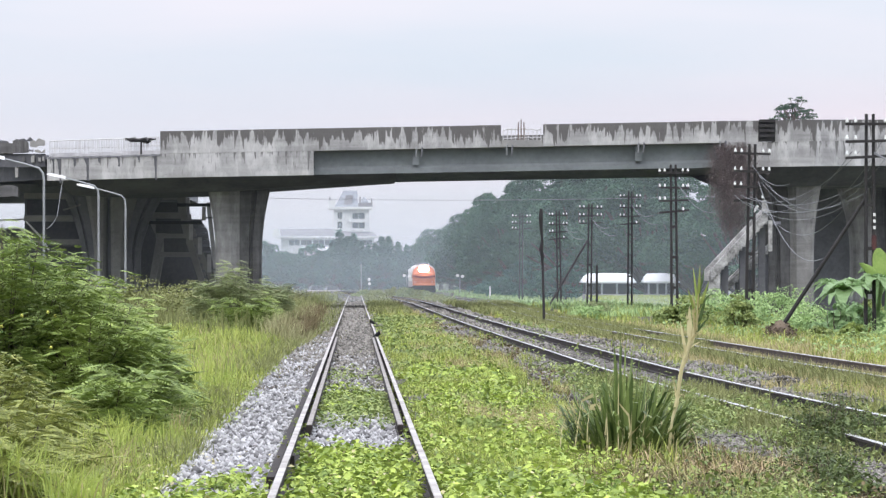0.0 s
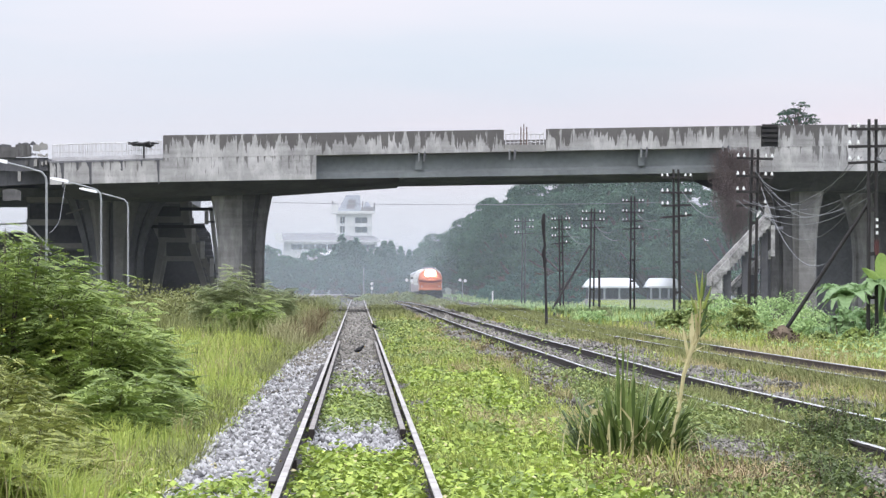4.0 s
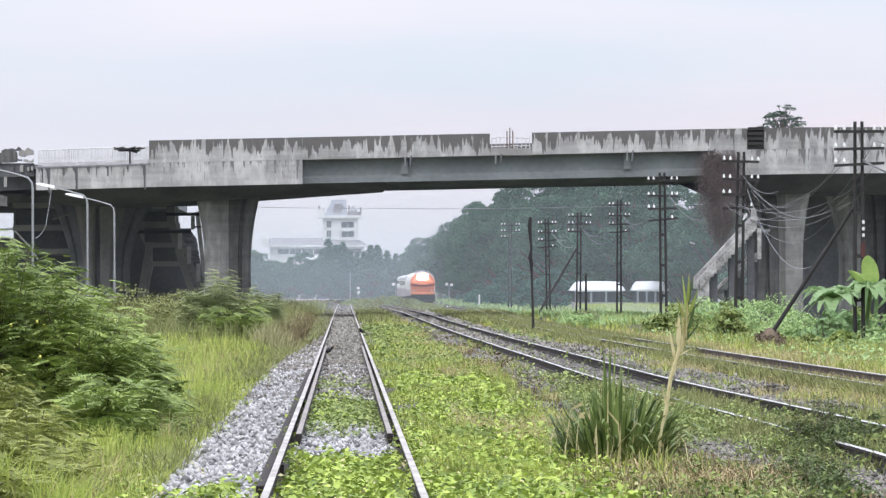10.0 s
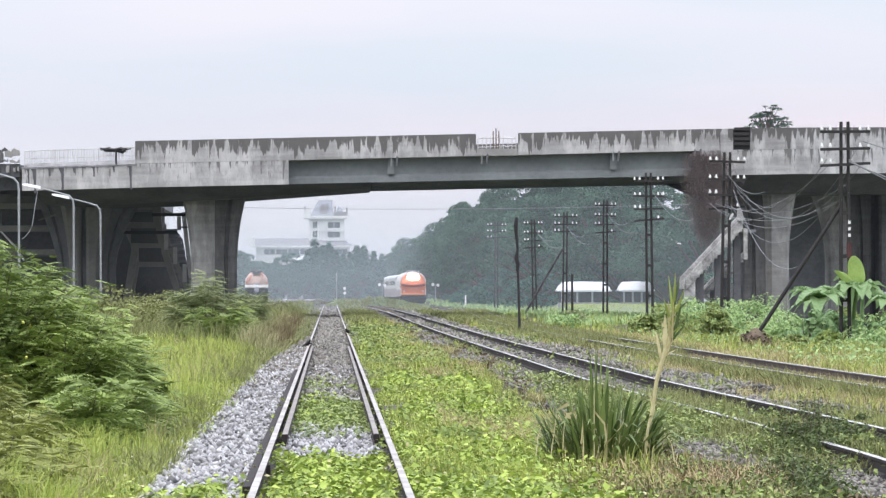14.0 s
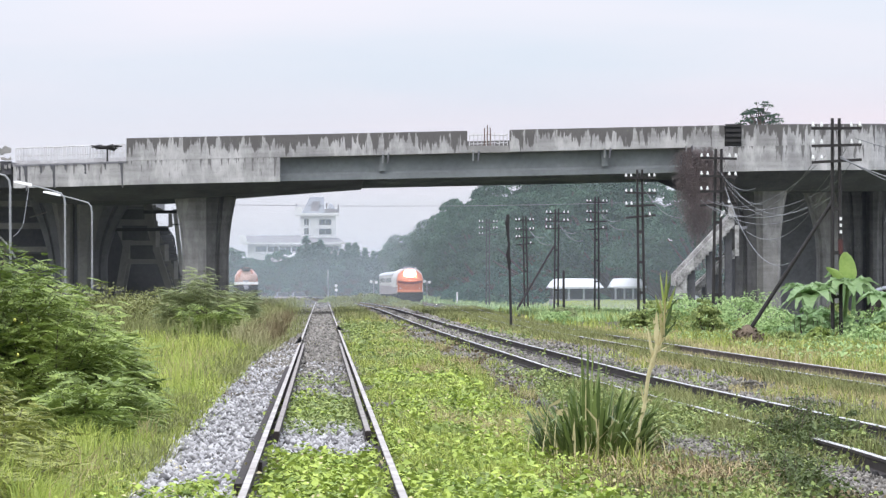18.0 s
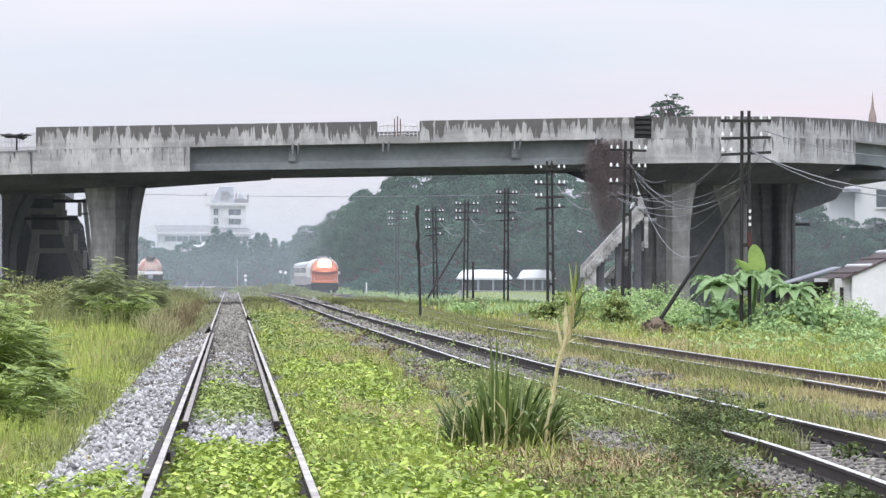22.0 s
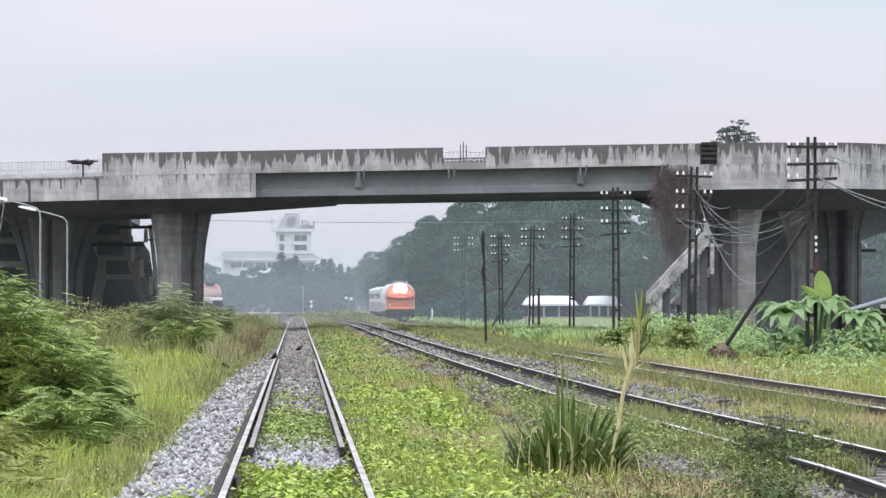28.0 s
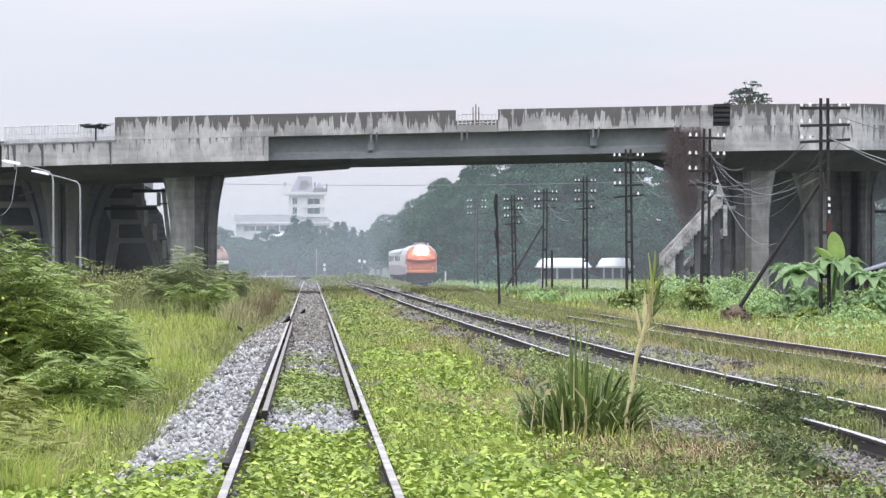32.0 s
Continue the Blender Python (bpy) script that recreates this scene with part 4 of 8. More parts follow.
# ---- telegraph line ----
def telegraph_pole(height, arms, span, twin=0.24, group="telegraph poles"):
    t = thing("telegraph_pole", pose(0, 0, 0), "tall black twin telegraph pole with crossarms and white insulators", "utility pole", group)
    for s in (-1, 1):
        part("post", rod((s * twin / 2, 0, -1.3), (s * twin / 2 * 0.8, 0, height), 0.06, 0.045, 8), M_POLE, t)
    for k, drop in enumerate(arms):
        z = height - drop
        tilt = 0.02 * RNG.standard_normal()
        arm = part("crossarm", loft([[(-span / 2, -0.13 + dy, z + dz - tilt) for dy, dz in ((-0.035, -0.038), (0.035, -0.038), (0.035, 0.038), (-0.035, 0.038))], [(span / 2, -0.13 + dy, z + dz + tilt) for dy, dz in ((-0.035, -0.038), (0.035, -0.038), (0.035, 0.038), (-0.035, 0.038))]]), M_POLE, t)
        for x in (-0.47, -0.3, 0.3, 0.47):
            if RNG.random() < (0.95 if k < 2 else 0.35):
                part("insulator", loft([[(x * span + r * math.cos(6.2832 * i / 7), -0.13 + r * math.sin(6.2832 * i / 7), z + h) for i in range(7)] for h, r in ((0.04, 0.02), (0.05, 0.045), (0.09, 0.05), (0.12, 0.03), (0.15, 0.03), (0.17, 0.015))]), M_INSUL, arm, "white porcelain insulator")
    for z in (1.2, 2.4, 3.6):
        part("spacer", box(-twin / 2, twin / 2, -0.04, 0.04, z, z + 0.1), M_POLE, t)
    return t


POLES = [(14.15, 124.0, 6.15), (13.1, 150.0, 6.1), (12.6, 178.0, 6.1), (15.7, 258.0, 6.6), (14.1, 272.0, 6.1), (13.4, 296.0, 6.1), (12.15, 331.0, 6.4)]
poles = [telegraph_pole(6.15, (0.28, 0.75, 1.18), 1.38), telegraph_pole(6.1, (0.32, 0.92, 1.42, 1.85), 1.2)]
poles[0].matrix_basis = pose(14.15, 124, -0.05, 0, 0, 2)
poles[1].matrix_basis = pose(13.1, 150, -0.05, 0, 1.0, -3)
for (x, y, h), src, rz, ry in zip(POLES[2:], (1, 1, 0, 1, 0), (4, -2, 3, 0, 5), (-0.5, 0.3, 0.8, -1.0, 0.4)):
    copy_thing(poles[src], pose(x, y, h - 6.12, 0, ry, rz))
part("strut", rod((-2.45, 0.6, 0.15), (-0.1, 0.05, 3.85), 0.06, 0.05, 8), M_POLE, poles[0], "slanting black strut")
part("warning_band", rod((0.115, 0, 2.42), (0.115, 0, 2.82), 0.072, n=9), M_RED, poles[0], "faded red band")
for z in (2.98, 3.16, 3.34):
    part("pole_mark", box(0.08, 0.15, -0.08, -0.06, z, z + 0.09), M_INSUL, poles[0])
lone = thing("bare_pole", pose(6.5, 155, -0.1, 0, -0.6, 0), "single black pole with a ragged burnt top", "utility pole")
part("post", rod((0, 0, -0.3), (-0.06, 0, 3.9), 0.05, 0.035, 8), M_POLE, lone)
part("ragged_top", loft([[(-0.06 + r * math.cos(6.2832 * i / 7) + dx, r * math.sin(6.2832 * i / 7), z) for i in range(7)] for z, r, dx in ((2.2, 0.04, 0), (2.45, 0.07, 0.02), (2.7, 0.075, -0.03), (3.0, 0.04, 0.02), (3.4, 0.05, -0.02), (3.8, 0.08, -0.03), (4.08, 0.05, 0.0))]), M_BLACK, lone, "burnt clump of old creeper")
stay = thing("stay_pole", pose(0, 0, 0), "slanting black strut leaning on a pole", "utility pole")
part("post", rod((11.55, 270.0, -0.1), (14.0, 272.0, 3.9), 0.07, 0.06, 7), M_POLE, stay)
stub = thing("bare_pole", pose(14.35, 268, -0.3), "short bare black pole stub", "utility pole")
part("post", rod((0, 0, -0.3), (0, 0, 2.7), 0.08, 0.07, 7), M_POLE, stub)


def wire(pts, r=0.011, label="slack grey telegraph wire", m=M_WIRE):
    ob = part("line_wire", tube(pts, r, 4), m, None)
    tagged(ob, label, "wire", "line wires")


def tip(i, x, drop):
    px, py, h = POLES[i]
    return (px + x, py - 0.13, h - drop + 0.1)


for x, d0, d1, drop in ((0.55, 1.18, 1.42, 1.25), (-0.5, 1.18, 1.85, 1.05), (0.4, 0.75, 1.42, 1.5), (-0.3, 1.18, 1.85, 0.7), (0.2, 1.2, 1.9, 1.75), (0.0, 1.9, 1.9, 0.5), (0.1, 2.1, 2.2, 0.7), (-0.1, 2.3, 2.1, 0.45)):
    wire(sag(tip(0, x, d0), tip(1, x, d1), drop), 0.0085)
wire(sag(tip(1, 0.3, 1.42), (14.6, 141.0, 2.2), 0.9), 0.013, "broken wire hanging from the pole")
wire(sag(tip(0, 0.1, 1.25), (21.5, 119.0, 4.2), 0.75), 0.017, "bundle of pale cables drooping from the pole")
wire(sag(tip(0, 0.1, 1.2), (21.5, 119.5, 4.55), 1.1), 0.015, "bundle of pale cables drooping from the pole")
wire(sag(tip(0, 0.5, 0.7), (22.5, 121.0, 5.4), 0.7), 0.011)
for i in range(1, 6):
    for x, dr in ((0.1, 0.9), (0.3, 1.3)):
        px, py, h = POLES[i]
        wire(sag((px + x, py - 0.15, h - 0.75 * dr - 0.1), (px + x + 0.5 + 0.5 * dr, py - 3, h - 1.25 * dr - 0.3), 0.3, 10), 0.008 + 0.0012 * i, "curled broken wire hanging from a crossarm")
wire(sag((-9.95, 285.5, 6.8), (29.2, 300, 7.3), 0.35, 20), 0.014)
# a strip of torn white plastic caught on pole and stairs
scrap = thing("plastic_rag", pose(26.35, 344.6, 5.04, 0, 20, 0), "torn white plastic sheet caught in the trees", "litter", "litter")
part("sheet", loft([[(-0.42, 0.9, 0.12), (-0.36, 0.9, 0.2)], [(-0.1, 0.05, -0.02), (-0.06, 0, 0.16)], [(0.22, 0, -0.06), (0.26, 0.05, 0.08)], [(0.45, 0.02, -0.04), (0.46, 0, 0.02)]], close=False), M_INSUL, scrap)
rag = thing("plastic_rag", pose(13.3, 149.8, 3.9, 0, 35, 0), "torn white plastic sheet caught on the pole", "litter")
part("sheet", loft([[(-0.02, 0, 0.12), (0.03, 0.02, 0.13)], [(-0.045, 0.03, 0.04), (0.045, 0, 0.06)], [(-0.02, 0, -0.06), (0.05, 0.03, -0.04)], [(0.01, 0, -0.14), (0.03, 0, -0.12)]], close=False), M_INSUL, rag)


# ---- street lamps ----
def street_lamp(h):
    t = thing("street_lamp", pose(0, 0, 0), "slim galvanised street lamp with a long curved arm", "street lamp", "street lamps")
    part("post", tube([(0, 0, -0.3), (0, 0, h - 0.5), (-0.04, 0, h - 0.2), (-0.2, 0, h), (-0.8, 0, h + 0.18), (-1.75, 0, h + 0.42)], [0.065, 0.052, 0.045, 0.04, 0.036, 0.032], 8), M_GALV, t)
    part("lamp_head", loft([[(-1.6, -0.1, h + 0.33), (-1.6, 0.1, h + 0.33), (-1.6, 0.06, h + 0.48), (-1.6, -0.06, h + 0.48)], [(-2.3, -0.12, h + 0.48), (-2.3, 0.12, h + 0.48), (-2.3, 0.08, h + 0.62), (-2.3, -0.08, h + 0.62)], [(-2.5, -0.06, h + 0.54), (-2.5, 0.06, h + 0.54), (-2.5, 0.04, h + 0.6), (-2.5, -0.04, h + 0.6)]]), M_SIGN, t, "pale lamp housing")
    part("base_plate", box(-0.16, 0.16, -0.16, 0.16, -0.3, 0.05), M_CONC, t)
    return t


lamp = street_lamp(6.2)
lamp.matrix_basis = pose(-12.7, 185, -0.1)
copy_thing(lamp, pose(-12.45, 220, -0.1))
copy_thing(lamp, pose(-11.75, 232, -0.35))
wire(sag((-14.2, 220, 6.35), (-14.4, 219, 4.6), 0.0, 4) + sag((-14.4, 219, 4.6), (-14.9, 219, 4.0), 0.1, 5)[1:], 0.02, "loose cable hanging under a lamp")


# ---- buildings ----
def window(parent, x, y, z, w, h, frame_material=M_WHITE_FAR, deep=0.25):
    """A dark pane with a frame and sill in a wall that faces -y at y."""
    win = part("window", box(x, x + w, y - 0.03, y + 0.05, z, z + h), M_PANE, parent)
    part("sill", box(x - 0.1, x + w + 0.1, y - deep, y, z - 0.15, z - 0.02), frame_material, win)
    part("mullion", box(x + w / 2 - 0.04, x + w / 2 + 0.04, y - 0.08, y - 0.03, z, z + h), frame_material, win)


hotel = thing("towered_building", pose(0, 0, 0), "pale building with a roof-crowned tower in the haze", "building")
part("wall", box(-19.6, 5.2, 1200, 1214, -0.5, 12.9), M_WHITE_FAR, hotel)
part("roof", loft([[(-20.6, 1198, 12.9), (6.2, 1198, 12.9), (6.2, 1216, 12.9), (-20.6, 1216, 12.9)], [(-20.3, 1203.5, 15.0), (3.4, 1203.5, 15.0), (3.4, 1210.5, 15.0), (-20.3, 1210.5, 15.0)]]), M_ROOF_PALE, hotel, "grey hipped roof")
part("eaves", box(-20.9, 6.4, 1197.6, 1198, 12.55, 12.95), M_WHITE_FAR, hotel, "pale eaves board")
part("gable", loft([[(-21.6, y, 12.9), (-19.6, y, 12.9), (-20.3, y, 15.1), (-21.9, y, 15.1)] for y in (1197.5, 1203.0)]), M_WHITE_FAR, hotel, "pale gable end")
part("front_wing", box(-14.0, -5.0, 1193, 1199.9, -0.5, 9.2), M_WHITE_FAR, hotel, "lower wing before the main block")
part("front_wing_roof", loft([[(-14.8, 1192, 9.2), (-4.4, 1192, 9.2), (-4.4, 1199.9, 9.2), (-14.8, 1199.9, 9.2)], [(-14.0, 1195, 10.2), (-5.4, 1195, 10.2), (-5.4, 1199.9, 10.2), (-14.0, 1199.9, 10.2)]]), M_WHITE_FAR, hotel)
for k in range(7):
    window(hotel, -17.5 + k * 3.2, 1200, 10.7, 2.9, 1.3)
    window(hotel, -17.5 + k * 3.2, 1200, 6.6, 2.2, 1.7)
part("tower", box(-5.6, 3.8, 1202, 1211, 12.9, 20.2), M_WHITE_FAR, hotel)
for z in (15.2, 17.7):
    window(hotel, -4.6, 1202, z, 1.2, 1.7)
    window(hotel, -0.6, 1202, z, 3.2, 1.5)
    for x in (-1.6, 2.9):
        part("column", box(x, x + 0.55, 1201.3, 1201.9, z - 0.4, z + 1.8), M_WHITE_FAR, hotel, "pale balcony column")
    part("balcony", box(-2.0, 4.0, 1200.8, 1202, z - 0.9, z - 0.35), M_WHITE_FAR, hotel)
part("tower_cornice", box(-7.0, 4.6, 1200.6, 1212, 20.2, 20.9), M_WHITE_FAR, hotel, "broad terrace edge")
part("terrace_rail", box(-6.9, -5.2, 1200.8, 1201.0, 20.9, 22.6), M_WHITE_FAR, hotel)
part("terrace_rail", box(0.9, 4.5, 1200.8, 1201.0, 20.9, 21.9), M_ROOF_PALE, hotel)
for x, h in ((-6.8, 2.6), (1.2, 2.6), (4.3, 2.2)):
    part("terrace_post", box(x, x + 0.35, 1200.9, 1201.3, 20.9, 20.9 + h), M_ROOF_PALE, hotel)
part("tower_roof", loft([[(-5.4, 1202, 20.9), (0.9, 1202, 20.9), (0.9, 1211, 20.9), (-5.4, 1211, 20.9)], [(-4.4, 1203.2, 22.6), (0.8, 1203.2, 22.6), (0.8, 1210, 22.6), (-4.4, 1210, 22.6)], [(-3.1, 1205, 25.2), (0.6, 1205, 25.2), (0.6, 1208, 25.2), (-3.1, 1208, 25.2)]]), M_ROOF_FAR, hotel, "steep grey tower roof")
part("gable_front", loft([[(-3.0, 1202.4, 21.2), (-0.9, 1202.4, 21.2), (-0.4, 1202.4, 24.0), (-2.4, 1202.4, 24.0)], [(-3.0, 1203.6, 21.2), (-0.9, 1203.6, 21.2), (-0.4, 1203.6, 24.0), (-2.4, 1203.6, 24.0)]]), M_ROOF_PALE, hotel, "pale gable of the tower roof")
part("turret", loft([[(1.6, 1203, 20.9), (3.6, 1203, 20.9), (3.6, 1209, 20.9), (1.6, 1209, 20.9)], [(1.7, 1203.2, 22.3), (3.5, 1203.2, 22.3), (3.5, 1208.8, 22.3), (1.7, 1208.8, 22.3)], [(2.2, 1205, 23.5), (2.6, 1205, 23.5), (2.6, 1207, 23.5), (2.2, 1207, 23.5)]]), M_ROOF_FAR, hotel)

office = thing("white_block", pose(0, 0, 0), "white building behind the end of the deck", "building")
part("wall", box(58.2, 74, 420, 436, -1.5, 14.2), M_WHITE_FAR, office)
part("parapet", box(57.9, 74.3, 419.6, 436.4, 14.2, 14.7), M_ROOF_FAR, office)
for k in range(4):
    for j in range(4):
        window(office, 60.2 + k * 3.6, 420, 1.6 + j * 3.2, 2.0, 1.6)
part("stair_tower", box(55.9, 58.2, 421, 427, -1.5, 9.4), M_WHITE_FAR, office)
part("canopy_roof", box(55.3, 58.6, 419, 428, 9.4, 9.7), M_ROOF_FAR, office)

spire = thing("temple_spire", pose(85.5, 600, 0), "slender gilded temple spire above the flyover", "spire")
part("shaft", loft([[(r * math.cos(6.2832 * i / 8), r * math.sin(6.2832 * i / 8), z) for i in range(8)] for z, r in ((-1, 1.1), (18, 0.8), (21.4, 0.5), (21.8, 0.62))]), M_WHITE_FAR, spire)
part("crown", loft([[(r * math.cos(6.2832 * i / 8), r * math.sin(6.2832 * i / 8), z) for i in range(8)] for z, r in ((21.8, 0.58), (23.0, 0.5), (24.0, 0.22), (25.4, 0.08), (26.2, 0.02))]), M_GOLD, spire)
mast = thing("lattice_mast", pose(75.8, 500, 0), "red and white aerial mast", "mast")
for k in range(8):
    part("mast_section", rod((0, 0, -1 + k * 2.9), (0, 0, 1.9 + k * 2.9), 0.16, n=6), M_RED if k % 2 else M_SIGN, mast)
part("aerial", tube([(0, 0, 22.2), (0.1, 0, 23.2), (-0.4, 0, 24.4), (-0.9, 0, 25.6), (-0.9, 0, 26.4)], 0.13, 6), M_GALV, mast)


def house():
    t = thing("white_cottage", pose(0, 0, 0.2) @ Matrix.Scale(0.872, 4), "low white cottage with a dark tiled roof", "house")
    y0, y1 = 258.0, 268.0
    gable = [(35.6, -1.3), (35.6, 1.55), (41.6, 4.2), (47.6, 1.55), (47.6, -1.3)]
    part("wall", loft([[(x, y, z) for x, z in gable] for y in (y0, y1)]), M_WHITE, t, "white plastered gable wall")
    part("annex", box(34.7, 35.58, y0 + 0.9, y1, -1.3, 1.42), M_WHITE, t)
    for s in (-1, 1):
        ring = lambda x, z: [(x, y0 - 0.12, z), (x, y1 + 0.3, z), (x, y1 + 0.3, z + 0.1), (x, y0 - 0.12, z + 0.1)]
        part("roof", loft([ring(41.6 + s * 6.5, 1.36), ring(41.6, 4.24)]), M_TILE, t, "dark weathered tiles")
        for k in range(7):
            u = k / 7 + 0.08
            part("tile_course", loft([ring(41.6 + s * 6.5 * (1 - u), 1.46 + 2.88 * u - 0.02), ring(41.6 + s * 6.5 * (1 - u - 0.03), 1.46 + 2.88 * (u + 0.03) - 0.02)]), M_SHEET if k in (1, 3, 5) else M_TILE, t)
    w = part("window", box(38.4, 40.3, y0 - 0.03, y0 + 0.1, -0.75, 1.05), M_PANE, t, "dark window opening")
    part("lintel", box(38.3, 40.4, y0 - 0.1, y0 - 0.02, 0.72, 0.82), M_SHEET, w)
    part("mullion", box(39.3, 39.36, y0 - 0.08, y0 - 0.03, -0.75, 0.72), M_SHEET, w)
    part("door_post", box(35.0, 35.2, y0 + 0.8, y0 + 0.9, -1.3, 0.9), M_POLE, t)
    return t


cottage = house()
lean_to = thing("tin_shelter", pose(0, 0, 0.2) @ Matrix.Scale(0.872, 4), "old lean-to with a grey tin roof", "shed", "sheds")
part("roof", loft([[(31.8, 258.5, 1.05), (35.0, 258.5, 2.0), (35.0, 262, 2.0), (31.8, 262, 1.05)], [(31.8, 258.5, 1.14), (35.0, 258.5, 2.09), (35.0, 262, 2.09), (31.8, 262, 1.14)]]), M_ROOF_FAR, lean_to)
for x in (32.1, 34.4):
    part("post", box(x, x + 0.12, 258.7, 258.82, -1.3, 1.2), M_POLE, lean_to)
part("back_wall", box(31.9, 34.8, 261.7, 261.9, -1.3, 1.2), M_TILE, lean_to)


def shed(x0, x1, y):
    t = thing("open_shed", pose(0, 0, 0), "low open shed with a pale curved metal roof", "shed", "sheds")
    ring = lambda x, lift: [(x, y + v, 1.35 + lift + 0.62 * (1 - (abs(v - 2.2) / 2.2) ** 2)) for v in (0, 0.6, 1.4, 2.2, 3.0, 3.8, 4.4)]
    part("roof", loft([[(x, b_, 1.35 + (c_ - 1.35) * q_) for x, b_, c_ in ring(x0 + (x1 - x0) * u, 0.06)] + [(x, b_, 1.33 + (c_ - 1.35) * q_) for x, b_, c_ in ring(x0 + (x1 - x0) * u, -0.06)[::-1]] for u, q_ in ((0, 0.1), (0.05, 0.62), (0.12, 0.95), (0.5, 1.0), (0.88, 0.95), (0.95, 0.62), (1, 0.1))]), M_SHEET, t, "pale curved sheet roof")
    for k in range(4):
        x = x0 + 0.3 + (x1 - x0 - 0.7) * k / 3
        part("post", box(x, x + 0.14, y + 0.4, y + 0.54, -1.3, 1.45), M_GALV, t)
    # the shed's shaded inside is put into its back wall's dark tone
    part("back_wall", box(x0 + 0.3, x1 - 0.3, y + 3.9, y + 4.05, -1.3, 1.4), M_SOOT_SHADE, t, "back wall painted dark for the shaded inside")
    part("floor_slab", box(x0 + 0.2, x1 - 0.2, y - 0.3, y + 3.8, 0.0, 0.48), M_CONC, t, "pale concrete floor slab")
    return t



# the lawn that slopes up to the sheds
bm = loft([[(16.0, y, -0.5), (17.4, y, z), (20.0, y, z + 0.04), (24.0, y, z), (29.0, y, -1.3)] for y, z in ((298, -0.6), (306, -0.1), (316, 0.18), (328, 0.36), (345, 0.4), (352, -1.2))], close=False)
tagged(part("lawn", bm, M_LAWN, None), "short pale lawn before the open sheds", "lawn", kind="structure")
shed(16.6, 20.6, 330)
shed(21.25, 23.9, 332)

# ---- signals and small far things ----
for x, y, h, name, label in ((1.6, 505, 1.7, "signal_post", "short white signal post with round lamps"), (5.5, 480, 2.1, "signal_post", "signal post with two white discs"), (11.2, 482, 2.1, "signal_post", "signal post with two white discs"), (12.6, 421, 0.95, "marker_post", "short white marker post beside the track")):
    t = thing(name, pose(x, y, -0.13), label, "signal" if name == "signal_post" else "post", "signals" if name == "signal_post" else "")
    part("post", rod((0, 0, 0), (0, 0, h + 0.1), 0.035 if name == "signal_post" else 0.07, n=8), M_SIGN if name == "marker_post" else M_GALV, t)
    if name == "signal_post":
        for dx, dz in ((-0.26, 0.0), (0.28, -0.08)) if x > 3 else ((0.0, 0.0), (0.02, -0.5)):
            part("disc", rod((dx, -0.1, h + dz), (dx, -0.06, h + dz), 0.17, n=16), M_SIGN, t, "round white disc")
far_post = thing("signal_mast", pose(0.7, 500, -0.1), "thin grey mast far down the line", "mast")
part("post", rod((0, 0, 0), (0, 0, 3.4), 0.06, n=6), M_GALV, far_post)


def car(x, y, m):
    t = thing("parked_car", pose(x, y, -0.62, 0, 0, 8), "small parked car far down the line", "car", "parked cars")
    part("body", box(-0.85, 0.85, 0, 4.2, 0.3, 0.85), m, t, bevel=0.1)
    part("cabin", loft([[(-0.75, 0.5, 0.85), (0.75, 0.5, 0.85), (0.75, 3.2, 0.85), (-0.75, 3.2, 0.85)], [(-0.6, 1.0, 1.42), (0.6, 1.0, 1.42), (0.6, 2.8, 1.42), (-0.6, 2.8, 1.42)]]), M_PANE, t)
    for yy in (0.8, 3.3):
        for s in (-1, 1):
            part("wheel", rod((s * 0.7, yy, 0.3), (s * 0.88, yy, 0.3), 0.3, n=12), M_BLACK, t)


car(-4.6, 560, M_VIOLET)
car(-2.6, 562, M_VIOLET)

# ---- thin mist in the distance: upright translucent sheets added to pale what lies behind ----
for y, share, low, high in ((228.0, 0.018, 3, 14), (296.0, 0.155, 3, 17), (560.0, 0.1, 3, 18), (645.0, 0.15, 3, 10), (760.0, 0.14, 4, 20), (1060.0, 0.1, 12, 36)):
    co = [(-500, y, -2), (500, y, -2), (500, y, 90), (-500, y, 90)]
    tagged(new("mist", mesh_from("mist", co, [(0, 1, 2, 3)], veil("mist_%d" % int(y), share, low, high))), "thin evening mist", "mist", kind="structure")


# ---- rolling stock ----
def prism(prof, y0, y1, bm=None):
    """A cross-section of (x, z) drawn out along y."""
    return loft([[(x, y0, z) for x, z in prof], [(x, y1, z) for x, z in prof]], bm)


def wheelset(parent, y, r=0.45):
    for side in (-1, 1):
        part("wheel", rod((side * 0.5, y, r + RAIL_TOP), (side * 0.62, y, r + RAIL_TOP), r, n=16), M_BLACK, parent)


